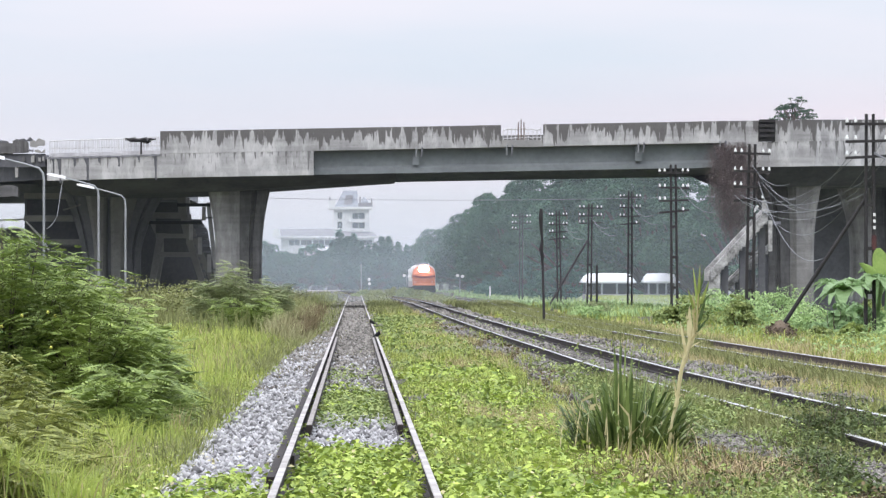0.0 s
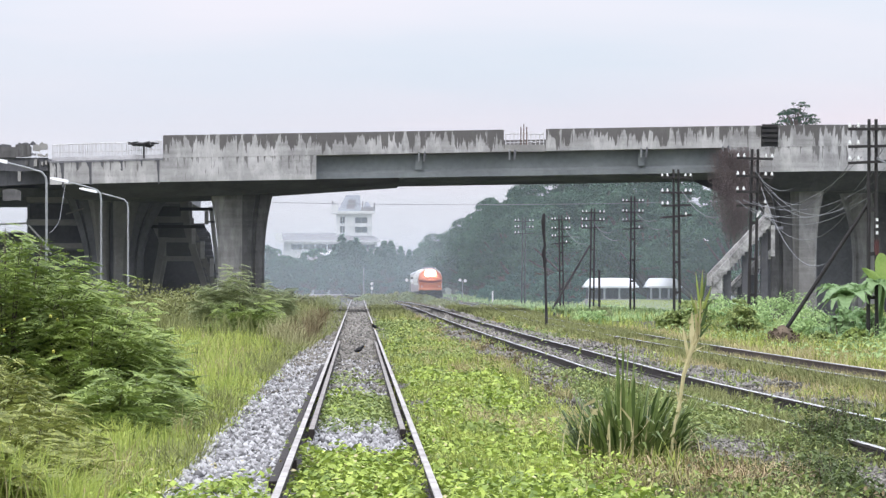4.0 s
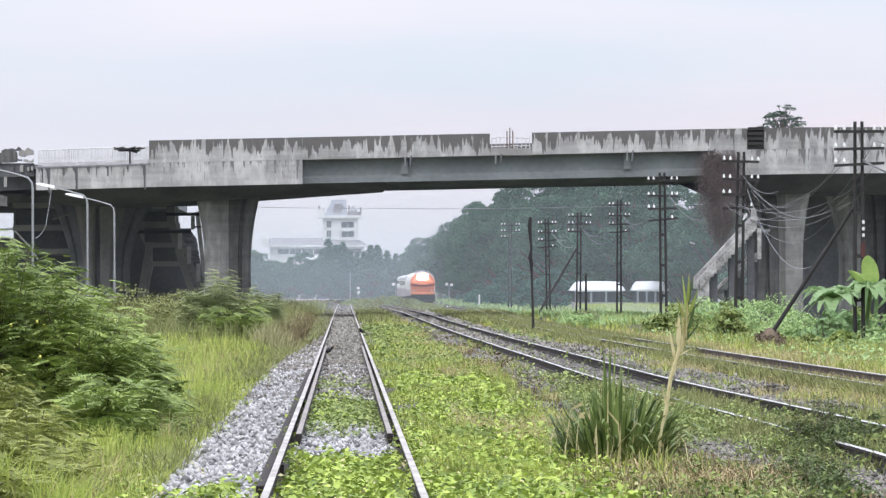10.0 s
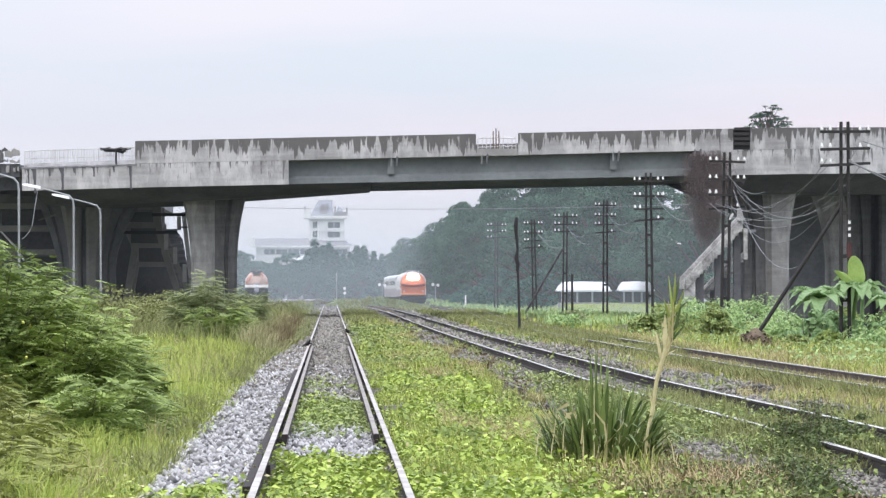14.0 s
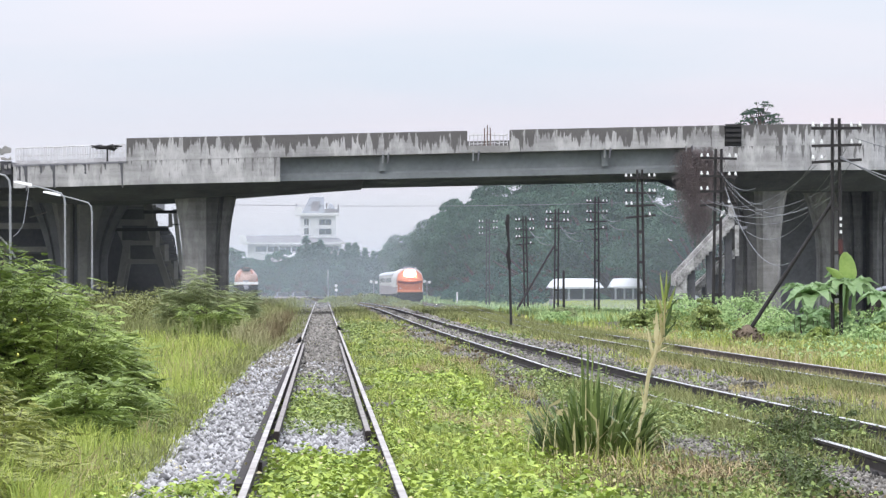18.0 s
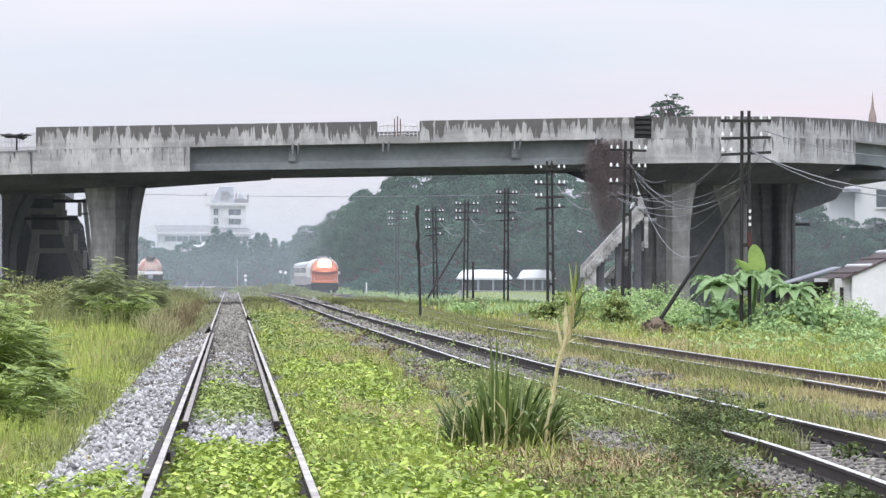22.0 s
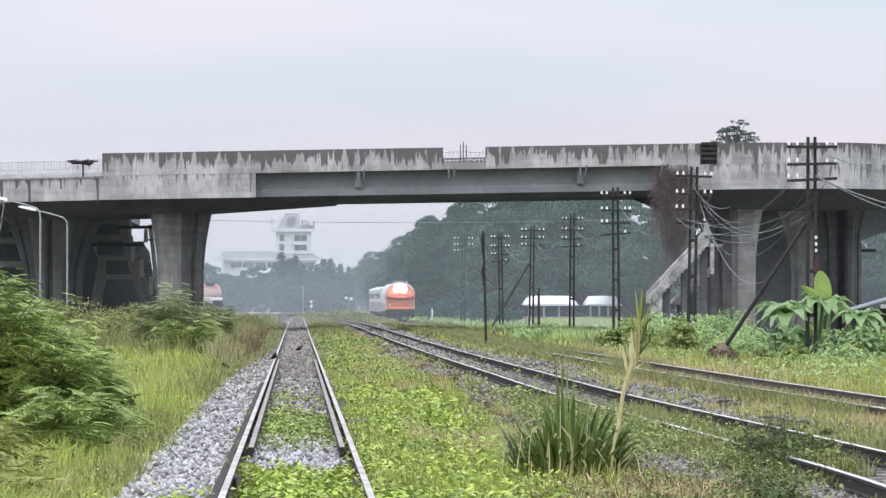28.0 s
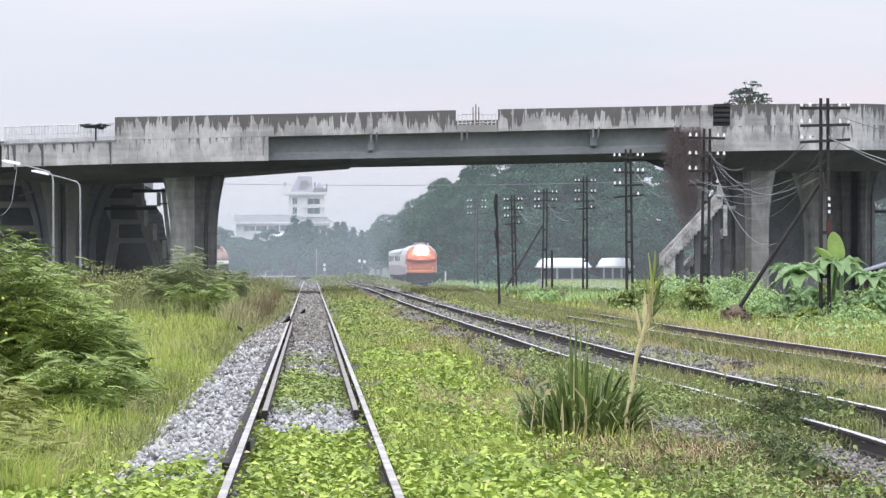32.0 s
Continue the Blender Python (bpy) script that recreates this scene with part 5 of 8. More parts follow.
def locomotive():
    """Front at y = 0, facing -y; its length runs along +y."""
    t = thing("diesel_locomotive", pose(0, 0, 0), "orange diesel locomotive with its headlamps lit", "locomotive", "train")
    L, h = 16.0, 3.78
    body = [(-1.36, 1.15), (-1.38, 2.75), (-1.22, 3.22), (-0.85, 3.56), (0, h), (0.85, 3.56), (1.22, 3.22), (1.38, 2.75), (1.36, 1.15)]
    part("body", prism(body, 0.75, L), M_CREAM, t, "faded cream side panels", bevel=0.03)
    part("side_skirt", prism([(-1.39, 1.06), (-1.4, 1.75), (1.4, 1.75), (1.39, 1.06)], 0.95, L - 0.05), M_VIOLET, t, "dull lower side panels")
    nose = loft([[(x * 0.9, 0.1, 1.28 + (z - 1.15) * 0.42) for x, z in body], [(x * 0.96, 0.14, 1.22 + (z - 1.15) * 0.56) for x, z in body], [(x * 0.98, 0.55, 1.15 + (z - 1.15) * 0.9) for x, z in body], [(x, 1.1, z) for x, z in body]])
    part("nose", nose, M_ORANGE, t, "rounded orange cab front", bevel=0.02)
    # the dark band hangs like a shallow bow across the front, a pale stripe above it
    bow = lambda lift, y: [(x, y + 0.05 * abs(x), 2.2 + lift - 0.16 * (1 - (x / 1.28) ** 2)) for x in (-1.28, -0.85, -0.4, 0, 0.4, 0.85, 1.28)]
    for lift, tall, m_, word in ((0.0, 0.24, M_MAROON, "dark bowed band across the front"), (0.25, 0.09, M_ORANGE_PALE, "pale stripe above the band")):
        part("front_band", loft([bow(lift, 0.0) + bow(lift, 0.5)[::-1], bow(lift + tall, 0.0) + bow(lift + tall, 0.5)[::-1]]), m_, t, word)
    part("front_band", loft([[(-1.34, 0.06, 1.3), (-0.9, 0.0, 1.22), (0.9, 0.0, 1.22), (1.34, 0.06, 1.3)], [(-1.34, 0.06, 1.44), (-0.9, 0.0, 1.36), (0.9, 0.0, 1.36), (1.34, 0.06, 1.44)]]), M_ORANGE_PALE, t, "faded lower stripe")
    for s in (-1, 1):
        part("windscreen", loft([[(s * 0.12, 0.26, 2.42), (s * 1.02, 0.3, 2.4), (s * 0.92, 0.52, 2.86), (s * 0.12, 0.5, 2.9)], [(s * 0.12, 0.34, 2.42), (s * 1.02, 0.4, 2.4), (s * 0.92, 0.62, 2.86), (s * 0.12, 0.6, 2.9)]]), M_PANE, t)
        part("cab_window", box(s * 1.37 - 0.02, s * 1.37 + 0.02, 1.1, 1.8, 2.0, 2.6), M_PANE, t)
        lamp = part("headlamp", rod((s * 0.26, 0.3, 3.12), (s * 0.26, 0.9, 3.12), 0.27, n=18), M_BLACK, t)
        part("lens", rod((s * 0.26, 0.2, 3.12), (s * 0.26, 0.29, 3.12), 0.28, n=18), M_GLOW, lamp, "bright warm headlamp glass")
        # the lamp's halo is a wide glowing disc added behind the lens
        part("reflector", rod((s * 0.2, 0.31 + 0.004 * s, 3.12), (s * 0.2, 0.4, 3.12), 0.46, n=28), M_HALO, lamp, "glowing orange disc added for the halo round the lamp")
        part("marker_lamp", rod((s * 1.0, 0.0, 1.62), (s * 1.0, 0.12, 1.62), 0.06, n=10), M_SIGN, t)
        part("buffer_step", box(s * 1.25 - 0.12, s * 1.25 + 0.12, 0.1, 0.5, 0.45, 1.0), M_BLACK, t)
        part("handrail", rod((s * 1.3, -0.02, 1.25), (s * 1.3, 0.02, 2.0), 0.02, n=5), M_CREAM, t)
    part("underframe", box(-1.3, 1.3, 0.2, L - 0.1, 0.55, 1.14), M_BLACK, t)
    part("buffer_beam", box(-1.32, 1.32, 0.0, 0.18, 0.62, 1.2), M_BLACK, t)
    part("coupler", box(-0.14, 0.14, -0.35, 0.1, 0.68, 0.9), M_BLACK, t, bevel=0.03)
    part("snow_plough", loft([[(-1.15, 0.1, 0.28), (0, -0.25, 0.28), (1.15, 0.1, 0.28)], [(-1.2, 0.25, 0.62), (0, 0.0, 0.62), (1.2, 0.25, 0.62)]], close=False), M_BLACK, t)
    part("fuel_tank", box(-1.2, 1.2, 6.6, 9.6, 0.35, 0.74), M_BLACK, t, bevel=0.06)
    part("exhaust_hood", box(-0.5, 0.5, 6.0, 9.0, 3.6, 3.9), M_DARK, t, bevel=0.05)
    part("horn", rod((0.6, 1.3, 3.72), (0.6, 0.9, 3.74), 0.05, 0.09), M_SILVER, t)
    for y0 in (2.0, 11.0):
        part("bogie_frame", box(-1.12, 1.12, y0 - 0.6, y0 + 3.6, 0.5, 0.72), M_BLACK, t)
        for k in range(3):
            wheelset(t, y0 + k * 1.5)
    return t


def carriage():
    t = thing("passenger_carriage", pose(0, 0, 0), "cream and maroon passenger carriage with grey roof", "railway carriage", "train")
    L = 20.5
    part("lower_body", prism([(-1.38, 0.95), (-1.4, 1.9), (1.4, 1.9), (1.38, 0.95)], 0, L), M_VIOLET, t, "purplish brown lower half")
    part("upper_body", prism([(-1.4, 1.9), (-1.4, 3.05), (1.4, 3.05), (1.4, 1.9)], 0, L), M_CREAM, t, "cream window band")
    part("roof", prism([(-1.46, 3.05), (-1.3, 3.25), (-0.7, 3.45), (0, 3.5), (0.7, 3.45), (1.3, 3.25), (1.46, 3.05)], -0.1, L + 0.1), M_SILVER, t, "pale grey rounded roof")
    for k in range(11):
        for s in (-1, 1):
            part("window", box(s * 1.4 - 0.012, s * 1.4 + 0.012, 1.3 + k * 1.7, 2.1 + k * 1.7, 2.25, 2.75), M_PANE, t)
    part("gangway", box(-0.5, 0.5, -0.35, 0.02, 1.0, 3.0), M_BLACK, t)
    part("underframe", box(-1.25, 1.25, 0.2, L - 0.2, 0.68, 0.94), M_BLACK, t)
    for y0 in (2.2, 16.2):
        part("bogie_frame", box(-1.05, 1.05, y0 - 0.4, y0 + 2.5, 0.45, 0.7), M_BLACK, t)
        for k in range(2):
            wheelset(t, y0 + k * 2.1, 0.42)
    return t


loco = locomotive()
cars = [carriage()]
cars.append(copy_thing(cars[0], pose(0, 60, 0)))


def mixer_truck():
    """Its tail at y = 0 faces -y."""
    t = thing("mixer_truck", pose(0, 0, 0), "salmon and white cement mixer truck seen from its tail", "truck")
    rings = [(0.3, 0.55, 2.75), (0.7, 0.95, 2.62), (1.5, 1.18, 2.4), (3.2, 1.2, 2.2), (4.4, 0.85, 2.05), (5.0, 0.4, 2.0)]
    ring = lambda y, r, z: [(r * math.cos(6.2832 * i / 20), y, z + r * math.sin(6.2832 * i / 20)) for i in range(20)]
    drum = part("drum", loft([ring(*q) for q in rings]), M_DRUM, t, "pale pink mixing drum", smooth=True)
    # three red spiral bands wound round the drum
    for turn in (0.2, 2.3, 4.4):
        bm = bmesh.new()
        rows = []
        for k in range(22):
            u = k / 21
            y = 0.34 + 4.0 * u
            r = float(np.interp(y, [q[0] for q in rings], [q[1] for q in rings])) + 0.012
            z = float(np.interp(y, [q[0] for q in rings], [q[2] for q in rings]))
            rows.append([(r * math.cos(turn + 4.2 * u + e), y, z + r * math.sin(turn + 4.2 * u + e)) for e in (0, 0.3, 0.6, 0.9)])
        part("drum_band", loft(rows, bm, close=False), M_STRIPE, drum, "red spiral band")
    part("hopper", loft([[(-0.3, 0.1, 3.2), (0.3, 0.1, 3.2), (0.3, 0.6, 3.2), (-0.3, 0.6, 3.2)], [(-0.62, -0.1, 3.55), (0.62, -0.1, 3.55), (0.62, 0.9, 3.55), (-0.62, 0.9, 3.55)]]), M_DARK, t, "dark filling hopper")
    part("tail_board", box(-1.24, 1.24, -0.05, 0.08, 1.82, 2.1), M_SIGN, t, "white board across the tail")
    part("chute", loft([[(-0.2, -0.3, 1.3), (0.2, -0.3, 1.3), (0.25, -0.3, 1.5), (-0.25, -0.3, 1.5)], [(-0.3, 0.4, 2.2), (0.3, 0.4, 2.2), (0.35, 0.4, 2.4), (-0.35, 0.4, 2.4)]]), M_DARK, t)
    part("chassis", box(-1.0, 1.0, 0.1, 7.2, 0.85, 1.1), M_BLACK, t)
    part("mudguard", box(-1.22, 1.22, 0.05, 0.2, 0.7, 1.75), M_BLACK, t)
    part("cab", box(-1.2, 1.2, 5.6, 7.4, 0.9, 2.9), M_CREAM, t, bevel=0.12)
    for y in (1.0, 2.3, 6.3):
        for s in (-1, 1):
            part("wheel", rod((s * 0.78, y, 0.5), (s * 1.22, y, 0.5), 0.5, n=16), M_BLACK, t)
    return t


truck = mixer_truck()


def bird():
    t = thing("myna_bird", pose(0, 0, 0), "small black bird standing on the track", "bird", "birds")
    ring = lambda y, r, z: [(r * math.cos(6.2832 * i / 10), y, z + r * 1.1 * math.sin(6.2832 * i / 10)) for i in range(10)]
    part("body", loft([ring(-0.09, 0.012, 0.135), ring(-0.06, 0.04, 0.125), ring(0.0, 0.055, 0.105), ring(0.06, 0.035, 0.085), ring(0.1, 0.012, 0.07)]), M_BIRD, t, smooth=True)
    head = part("head", loft([ring(-0.125, 0.008, 0.175), ring(-0.105, 0.028, 0.172), ring(-0.08, 0.032, 0.165), ring(-0.05, 0.02, 0.15)]), M_BIRD, t, smooth=True)
    part("beak", rod((0, -0.12, 0.172), (0, -0.155, 0.165), 0.009, 0.002, 5), M_BEAK, head)
    part("tail", loft([[(-0.015, 0.08, 0.08), (0.015, 0.08, 0.08), (0.015, 0.08, 0.07), (-0.015, 0.08, 0.07)], [(-0.03, 0.2, 0.04), (0.03, 0.2, 0.04), (0.03, 0.2, 0.034), (-0.03, 0.2, 0.034)]]), M_BIRD, t)
    for s in (-1, 1):
        part("leg", rod((s * 0.02, 0.0, 0.0), (s * 0.02, 0.005, 0.06), 0.004, n=5), M_BEAK, t)
        part("wing", loft([[(s * 0.05, -0.06, 0.125), (s * 0.058, -0.05, 0.1), (s * 0.05, -0.06, 0.09)], [(s * 0.045, 0.1, 0.08), (s * 0.05, 0.1, 0.07), (s * 0.042, 0.1, 0.066)]]), M_BIRD, t)
    return t


bird_a = bird()
bird_b = copy_thing(bird_a, pose(0, 0, 0))
bird_c = copy_thing(bird_a, pose(0, 0, 0))


# ---- plants ----
def turns(n, tilt=0.6, rng=RNG):
    """n random frames whose third axis leans from upright by about tilt."""
    az, tl, sp = rng.uniform(0, 6.2832, n), np.abs(rng.normal(0, tilt, n)), rng.uniform(0, 6.2832, n)
    up = np.stack([np.sin(tl) * np.cos(az), np.sin(tl) * np.sin(az), np.cos(tl)], -1)
    ref = np.stack([np.cos(sp), np.sin(sp), np.zeros(n)], -1)
    a = np.cross(up, ref)
    a /= np.maximum(np.linalg.norm(a, axis=1, keepdims=True), 1e-6)
    return a, np.cross(up, a), up


# bare patches of stones and dirt: middle x, y and half widths
BARE = ((3.72, 42.0, 0.42, 2.6), (3.9, 33.2, 0.32, 2.6), (3.0, 72, 0.4, 6), (2.9, 98, 0.45, 9), (2.75, 130, 0.5, 12), (6.45, 58, 0.35, 5), (6.3, 78, 0.45, 8), (6.5, 108, 0.5, 12), (2.65, 57, 0.28, 3), (9.2, 92, 0.5, 8))


def cut(p, *more):
    """Thins out what grows in the bare patches."""
    away = np.zeros(len(p), bool)
    for x, y, rx, ry in BARE:
        away |= ((p[:, 0] - x) / rx) ** 2 + ((p[:, 1] - y) / ry) ** 2 < RNG.uniform(0.4, 1.3, len(p))
    keep = ~away | (RNG.random(len(p)) < 0.1)
    return [p[keep]] + [np.broadcast_to(np.asarray(a, float), (len(p),))[keep] for a in more]


def leaf_cloud(name, p, size, material, tilt=0.6, slim=0.6, fold=0.15):
    """One mesh of small pointed leaves at the places p."""
    p, size = cut(p, size)
    n = len(p)
    size = np.broadcast_to(np.asarray(size, float), (n,))[:, None]
    a, b, c = turns(n, tilt)
    co = np.stack([p - a * size * 0.5, p + b * size * slim * 0.5 + c * size * fold, p + a * size * 0.5, p - b * size * slim * 0.5 + c * size * fold], 1).reshape(-1, 3)
    i = np.arange(n)[:, None] * 4
    f = np.concatenate([i + [[0, 1, 2]], i + [[0, 2, 3]]], 0)
    return mesh_from(name, co, f, material)


def clump_cloud(name, c, radius, height, per, leaf, material, wild=0.45):
    """Small mounds of leaves at the places c: leaves cover each mound and face outwards."""
    c, radius, height, leaf = cut(c, radius, height, leaf)
    n = len(c) * per
    c = np.repeat(c, per, 0)
    radius = np.repeat(np.broadcast_to(radius, (n // per,)), per)[:, None]
    height = np.repeat(np.broadcast_to(height, (n // per,)), per)[:, None]
    d = RNG.normal(0, 1, (n, 3))
    d /= np.linalg.norm(d, axis=1, keepdims=True)
    d[:, 2] = np.abs(d[:, 2])
    k = RNG.uniform(0.6, 1.08, (n, 1))
    p = c + d * k * np.concatenate([radius, radius, height], 1)
    up = d + RNG.normal(0, wild, (n, 3)) + [[0, 0, 0.35]]
    up /= np.linalg.norm(up, axis=1, keepdims=True)
    a = np.cross(up, RNG.normal(0, 1, (n, 3)))
    a /= np.maximum(np.linalg.norm(a, axis=1, keepdims=True), 1e-6)
    b = np.cross(up, a)
    size = (np.repeat(np.broadcast_to(leaf, (n // per,)), per) * RNG.uniform(0.6, 1.35, n))[:, None]
    co = np.stack([p - a * size * 0.5, p + b * size * 0.36 + up * size * 0.14, p + a * size * 0.5, p - b * size * 0.36 + up * size * 0.14], 1).reshape(-1, 3)
    i = np.arange(n)[:, None] * 4
    return mesh_from(name, co, np.concatenate([i + [[0, 1, 2]], i + [[0, 2, 3]]], 0), material)


def blade_cloud(name, p, h, w, material, lean=0.35):
    """One mesh of bent grass blades that stand at the places p."""
    p, h, w = cut(p, h, w)
    n = len(p)
    h = np.broadcast_to(np.asarray(h, float), (n,))[:, None]
    w = np.broadcast_to(np.asarray(w, float), (n,))[:, None]
    az = RNG.uniform(0, 6.2832, n)
    d = np.stack([np.cos(az), np.sin(az), np.zeros(n)], -1)
    s = np.stack([-np.sin(az + RNG.normal(0, 0.7, n)), np.cos(az), np.zeros(n)], -1)
    k = np.abs(RNG.normal(lean, lean * 0.6, n))[:, None]
    up = np.array([[0, 0, 1.0]])
    mid = p + up * h * 0.6 + d * h * k * 0.35
    top = p + up * h * (1 - 0.35 * k) + d * h * k
    co = np.stack([p - s * w, p + s * w, mid + s * w * 0.7, mid - s * w * 0.7, top], 1).reshape(-1, 3)
    i = np.arange(n)[:, None] * 5
    f = np.concatenate([i + [[0, 1, 2]], i + [[0, 2, 3]], i + [[3, 2, 4]]], 0)
    return mesh_from(name, co, f, material)


def strewn(n, y0, y1, x0, x1, fall=2.0):
    """Random plan places, thinning out with the square of the distance down the line."""
    u = RNG.random(n)
    if fall == 2.0:
        y = 1 / (u / y0 + (1 - u) / y1)
    else:
        y = y0 + (y1 - y0) * u
    x0 = np.maximum(x0, -0.1 * y - 2.5)
    x1 = np.minimum(x1, 0.165 * y + 2.0)
    keep = x1 > x0
    x = x0 + (x1 - x0) * RNG.random(n)
    return np.stack([x, y, np.full(n, -0.1)], -1)[keep]


def tufts(n, per, spread, *area):
    """Places in small tufts of about per blades each."""
    c = strewn(max(1, n // per), *area)
    p = np.repeat(c, per, 0)
    p[:, :2] += RNG.normal(0, spread, (len(p), 2))
    return p


def patchy(p, scale, low):
    """Keeps the places where a coarse noise is above low."""
    v = np.array([noise.noise((x * scale, y * scale * 0.35, 7.7)) for x, y in p[:, :2]])
    return p[v > low]


def stuff(name, me, label, category):
    return tagged(new(name, me), label, category, kind="stuff")


def grown(p, base, near=60.0):
    """Blades far off stand for whole tufts: broader with distance."""
    return base * np.maximum(1.0, (p[:, 1] / near)) ** 0.8


def drop(p):
    """Set places on the ground, which falls away beyond the tracks."""
    s = np.clip((p[:, 0] - 16) / 10, 0, 1)
    p[:, 2] -= 0.95 * s * s * (3 - 2 * s)
    return p


def humps(p, sx, sy, seed):
    """A smooth random swell over the plan, from 0 to 1."""
    return np.clip(0.5 + 0.9 * np.array([noise.noise((x * sx, y * sy, seed)) for x, y in p[:, :2]]), 0, 1)


def thinned(p, x0, y1, keep):
    """Leaves only a share of the places beyond x0 and nearer than y1."""
    return p[~((p[:, 0] > x0) & (p[:, 1] < y1) & (RNG.random(len(p)) > keep))]


def along(line, n, y0, y1, d0, d1):
    """Random places beside a track, d0 to d1 from its middle."""
    u = RNG.random(n)
    y = 1 / (u / y0 + (1 - u) / y1)
    return np.stack([line(y) + RNG.uniform(d0, d1, n), y, np.full(n, -0.1)], -1)


# creeping bright leaves between siding and main track, and over the siding, in low mounds
c = np.concatenate([strewn(1150, 26, 47, 0.62, 2.05), patchy(strewn(900, 44, 75, 0.66, 2.3), 0.7, -0.1)])
r = RNG.uniform(0.09, 0.22, len(c)) * np.maximum(1, c[:, 1] / 60) ** 0.7
stuff("creeper_leaves", clump_cloud("creeper_leaves", c, r, r * RNG.uniform(0.6, 1.6, len(c)), 40, grown(c, 0.064, 55), M_LEAF_LIGHT), "carpet of bright green creeping leaves", "groundcover")
c = np.concatenate([strewn(800, 25, 41.2, -0.46, 0.46), strewn(1500, 24.5, 31.5, -1.95, -0.6), strewn(110, 32.7, 34.3, -1.75, -0.62), patchy(strewn(160, 50, 66, -0.42, 0.42), 1.4, 0.0), strewn(260, 25, 40, 0.5, 1.2)])
r = RNG.uniform(0.08, 0.17, len(c))
c[:, 2] += 0.03
stuff("creeper_leaves", clump_cloud("creeper_leaves", c, r, r * RNG.uniform(0.5, 1.4, len(c)), 38, 0.06, M_LEAF_LIGHT), "bright weeds growing over the siding", "groundcover")
p = np.concatenate([strewn(7000, 26, 48, 0.56, 2.3), patchy(strewn(5000, 44, 150, 0.6, 2.5), 0.45, -0.1), patchy(strewn(5000, 33, 90, -2.2, -1.2), 0.8, 0.1), patchy(strewn(2400, 25, 60, 0.42, 0.66), 1.5, 0.0), patchy(strewn(2400, 25, 60, -0.66, -0.42), 1.5, 0.05)])
p[:, 2] += 0.04 + 0.2 * RNG.random(len(p)) ** 1.5
stuff("creeper_leaves", leaf_cloud("creeper_leaves", p, grown(p, RNG.uniform(0.025, 0.06, len(p)), 60), M_LEAF_LIGHT, 0.85, 0.65), "scattered bright leaves beside the siding", "groundcover")
p = np.concatenate([strewn(420, 26, 40, -1.9, 2.2), strewn(300, 40, 90, 0.6, 2.6)])
p[:, 2] += 0.12 + 0.12 * RNG.random(len(p))
stuff("fallen_leaves", leaf_cloud("fallen_leaves", p, RNG.uniform(0.03, 0.06, len(p)), M_STRAW, 0.6, 0.7), "few yellowed leaves among the green", "leaves")
# lumps of darker weeds: between the siding's rails, over the strip, and in the stones by the main track
c = np.concatenate([strewn(620, 46.5, 61, -0.5, 0.5), patchy(strewn(520, 49, 76, -0.46, 0.46), 1.2, -0.25), patchy(strewn(420, 40, 62, 0.7, 2.6), 0.8, -0.05), patchy(strewn(1300, 60, 170, 0.7, 2.6), 0.4, -0.12)])
r = RNG.uniform(0.09, 0.2, len(c)) * np.maximum(1, c[:, 1] / 60) ** 0.6
stuff("low_weeds", clump_cloud("low_weeds", c, r, r * RNG.uniform(0.6, 1.2, len(c)), 44, grown(c, 0.05, 55), M_BUSH_B), "mid green low weeds in lumps", "weeds")
c = thinned(np.concatenate([strewn(1300, 27, 46, 2.15, 3.75), patchy(strewn(300, 40, 70, 3.0, 4.0), 0.9, -0.1)]), 2.15, 30, 0.8)
c = patchy(c, 0.9, -0.12)
r = RNG.uniform(0.06, 0.17, len(c))
stuff("low_weeds", clump_cloud("low_weeds", c, r, r * RNG.uniform(0.8, 1.6, len(c)), 46, 0.042, M_SHRUB, 0.8), "dark fine weeds in the spilled stones", "weeds")
c = patchy(strewn(520, 29, 43, 2.05, 3.6), 0.8, -0.05)
r = RNG.uniform(0.07, 0.16, len(c))
q = patchy(strewn(700, 42, 190, 5.7, 7.4), 0.6, 0.0)
r = RNG.uniform(0.08, 0.2, len(q)) * np.maximum(1, q[:, 1] / 60) ** 0.5
stuff("low_weeds", clump_cloud("low_weeds", q, r, r * RNG.uniform(0.4, 1.0, len(q)), 40, grown(q, 0.05, 55), M_BUSH_B), "low weeds between main and far track", "weeds")
q = patchy(strewn(700, 42, 190, 2.2, 3.5), 0.7, 0.0)
rq = RNG.uniform(0.08, 0.2, len(q)) * np.maximum(1, q[:, 1] / 60) ** 0.5
stuff("withered_weeds", clump_cloud("withered_weeds", q, rq, rq * RNG.uniform(0.4, 1.0, len(q)), 40, grown(q, 0.05, 55), M_WEED_BROWN, 0.8), "brown dead weeds on the shoulder of the main track", "weeds")
r = RNG.uniform(0.07, 0.16, len(c))
stuff("withered_weeds", clump_cloud("withered_weeds", c, r, r * RNG.uniform(0.5, 1.2, len(c)), 40, 0.045, M_WEED_BROWN, 0.9), "withered brown weeds beside the main track", "weeds")
# dull grass between the siding's rails
q = np.concatenate([tufts(3600, 9, 0.05, 49, 76, -0.48, 0.48), patchy(tufts(3000, 9, 0.06, 76, 280, -0.48, 0.48), 1.2, 0.1), patchy(tufts(3600, 8, 0.05, 33, 150, -2.0, -1.3), 0.8, 0.0), patchy(tufts(4000, 8, 0.1, 75, 300, -2.0, -1.0), 0.5, -0.1)])
stuff("short_grass", blade_cloud("short_grass", q, RNG.uniform(0.06, 0.2, len(q)), grown(q, 0.006), M_GRASS, 0.7), "dull grass between the siding's rails", "grass")
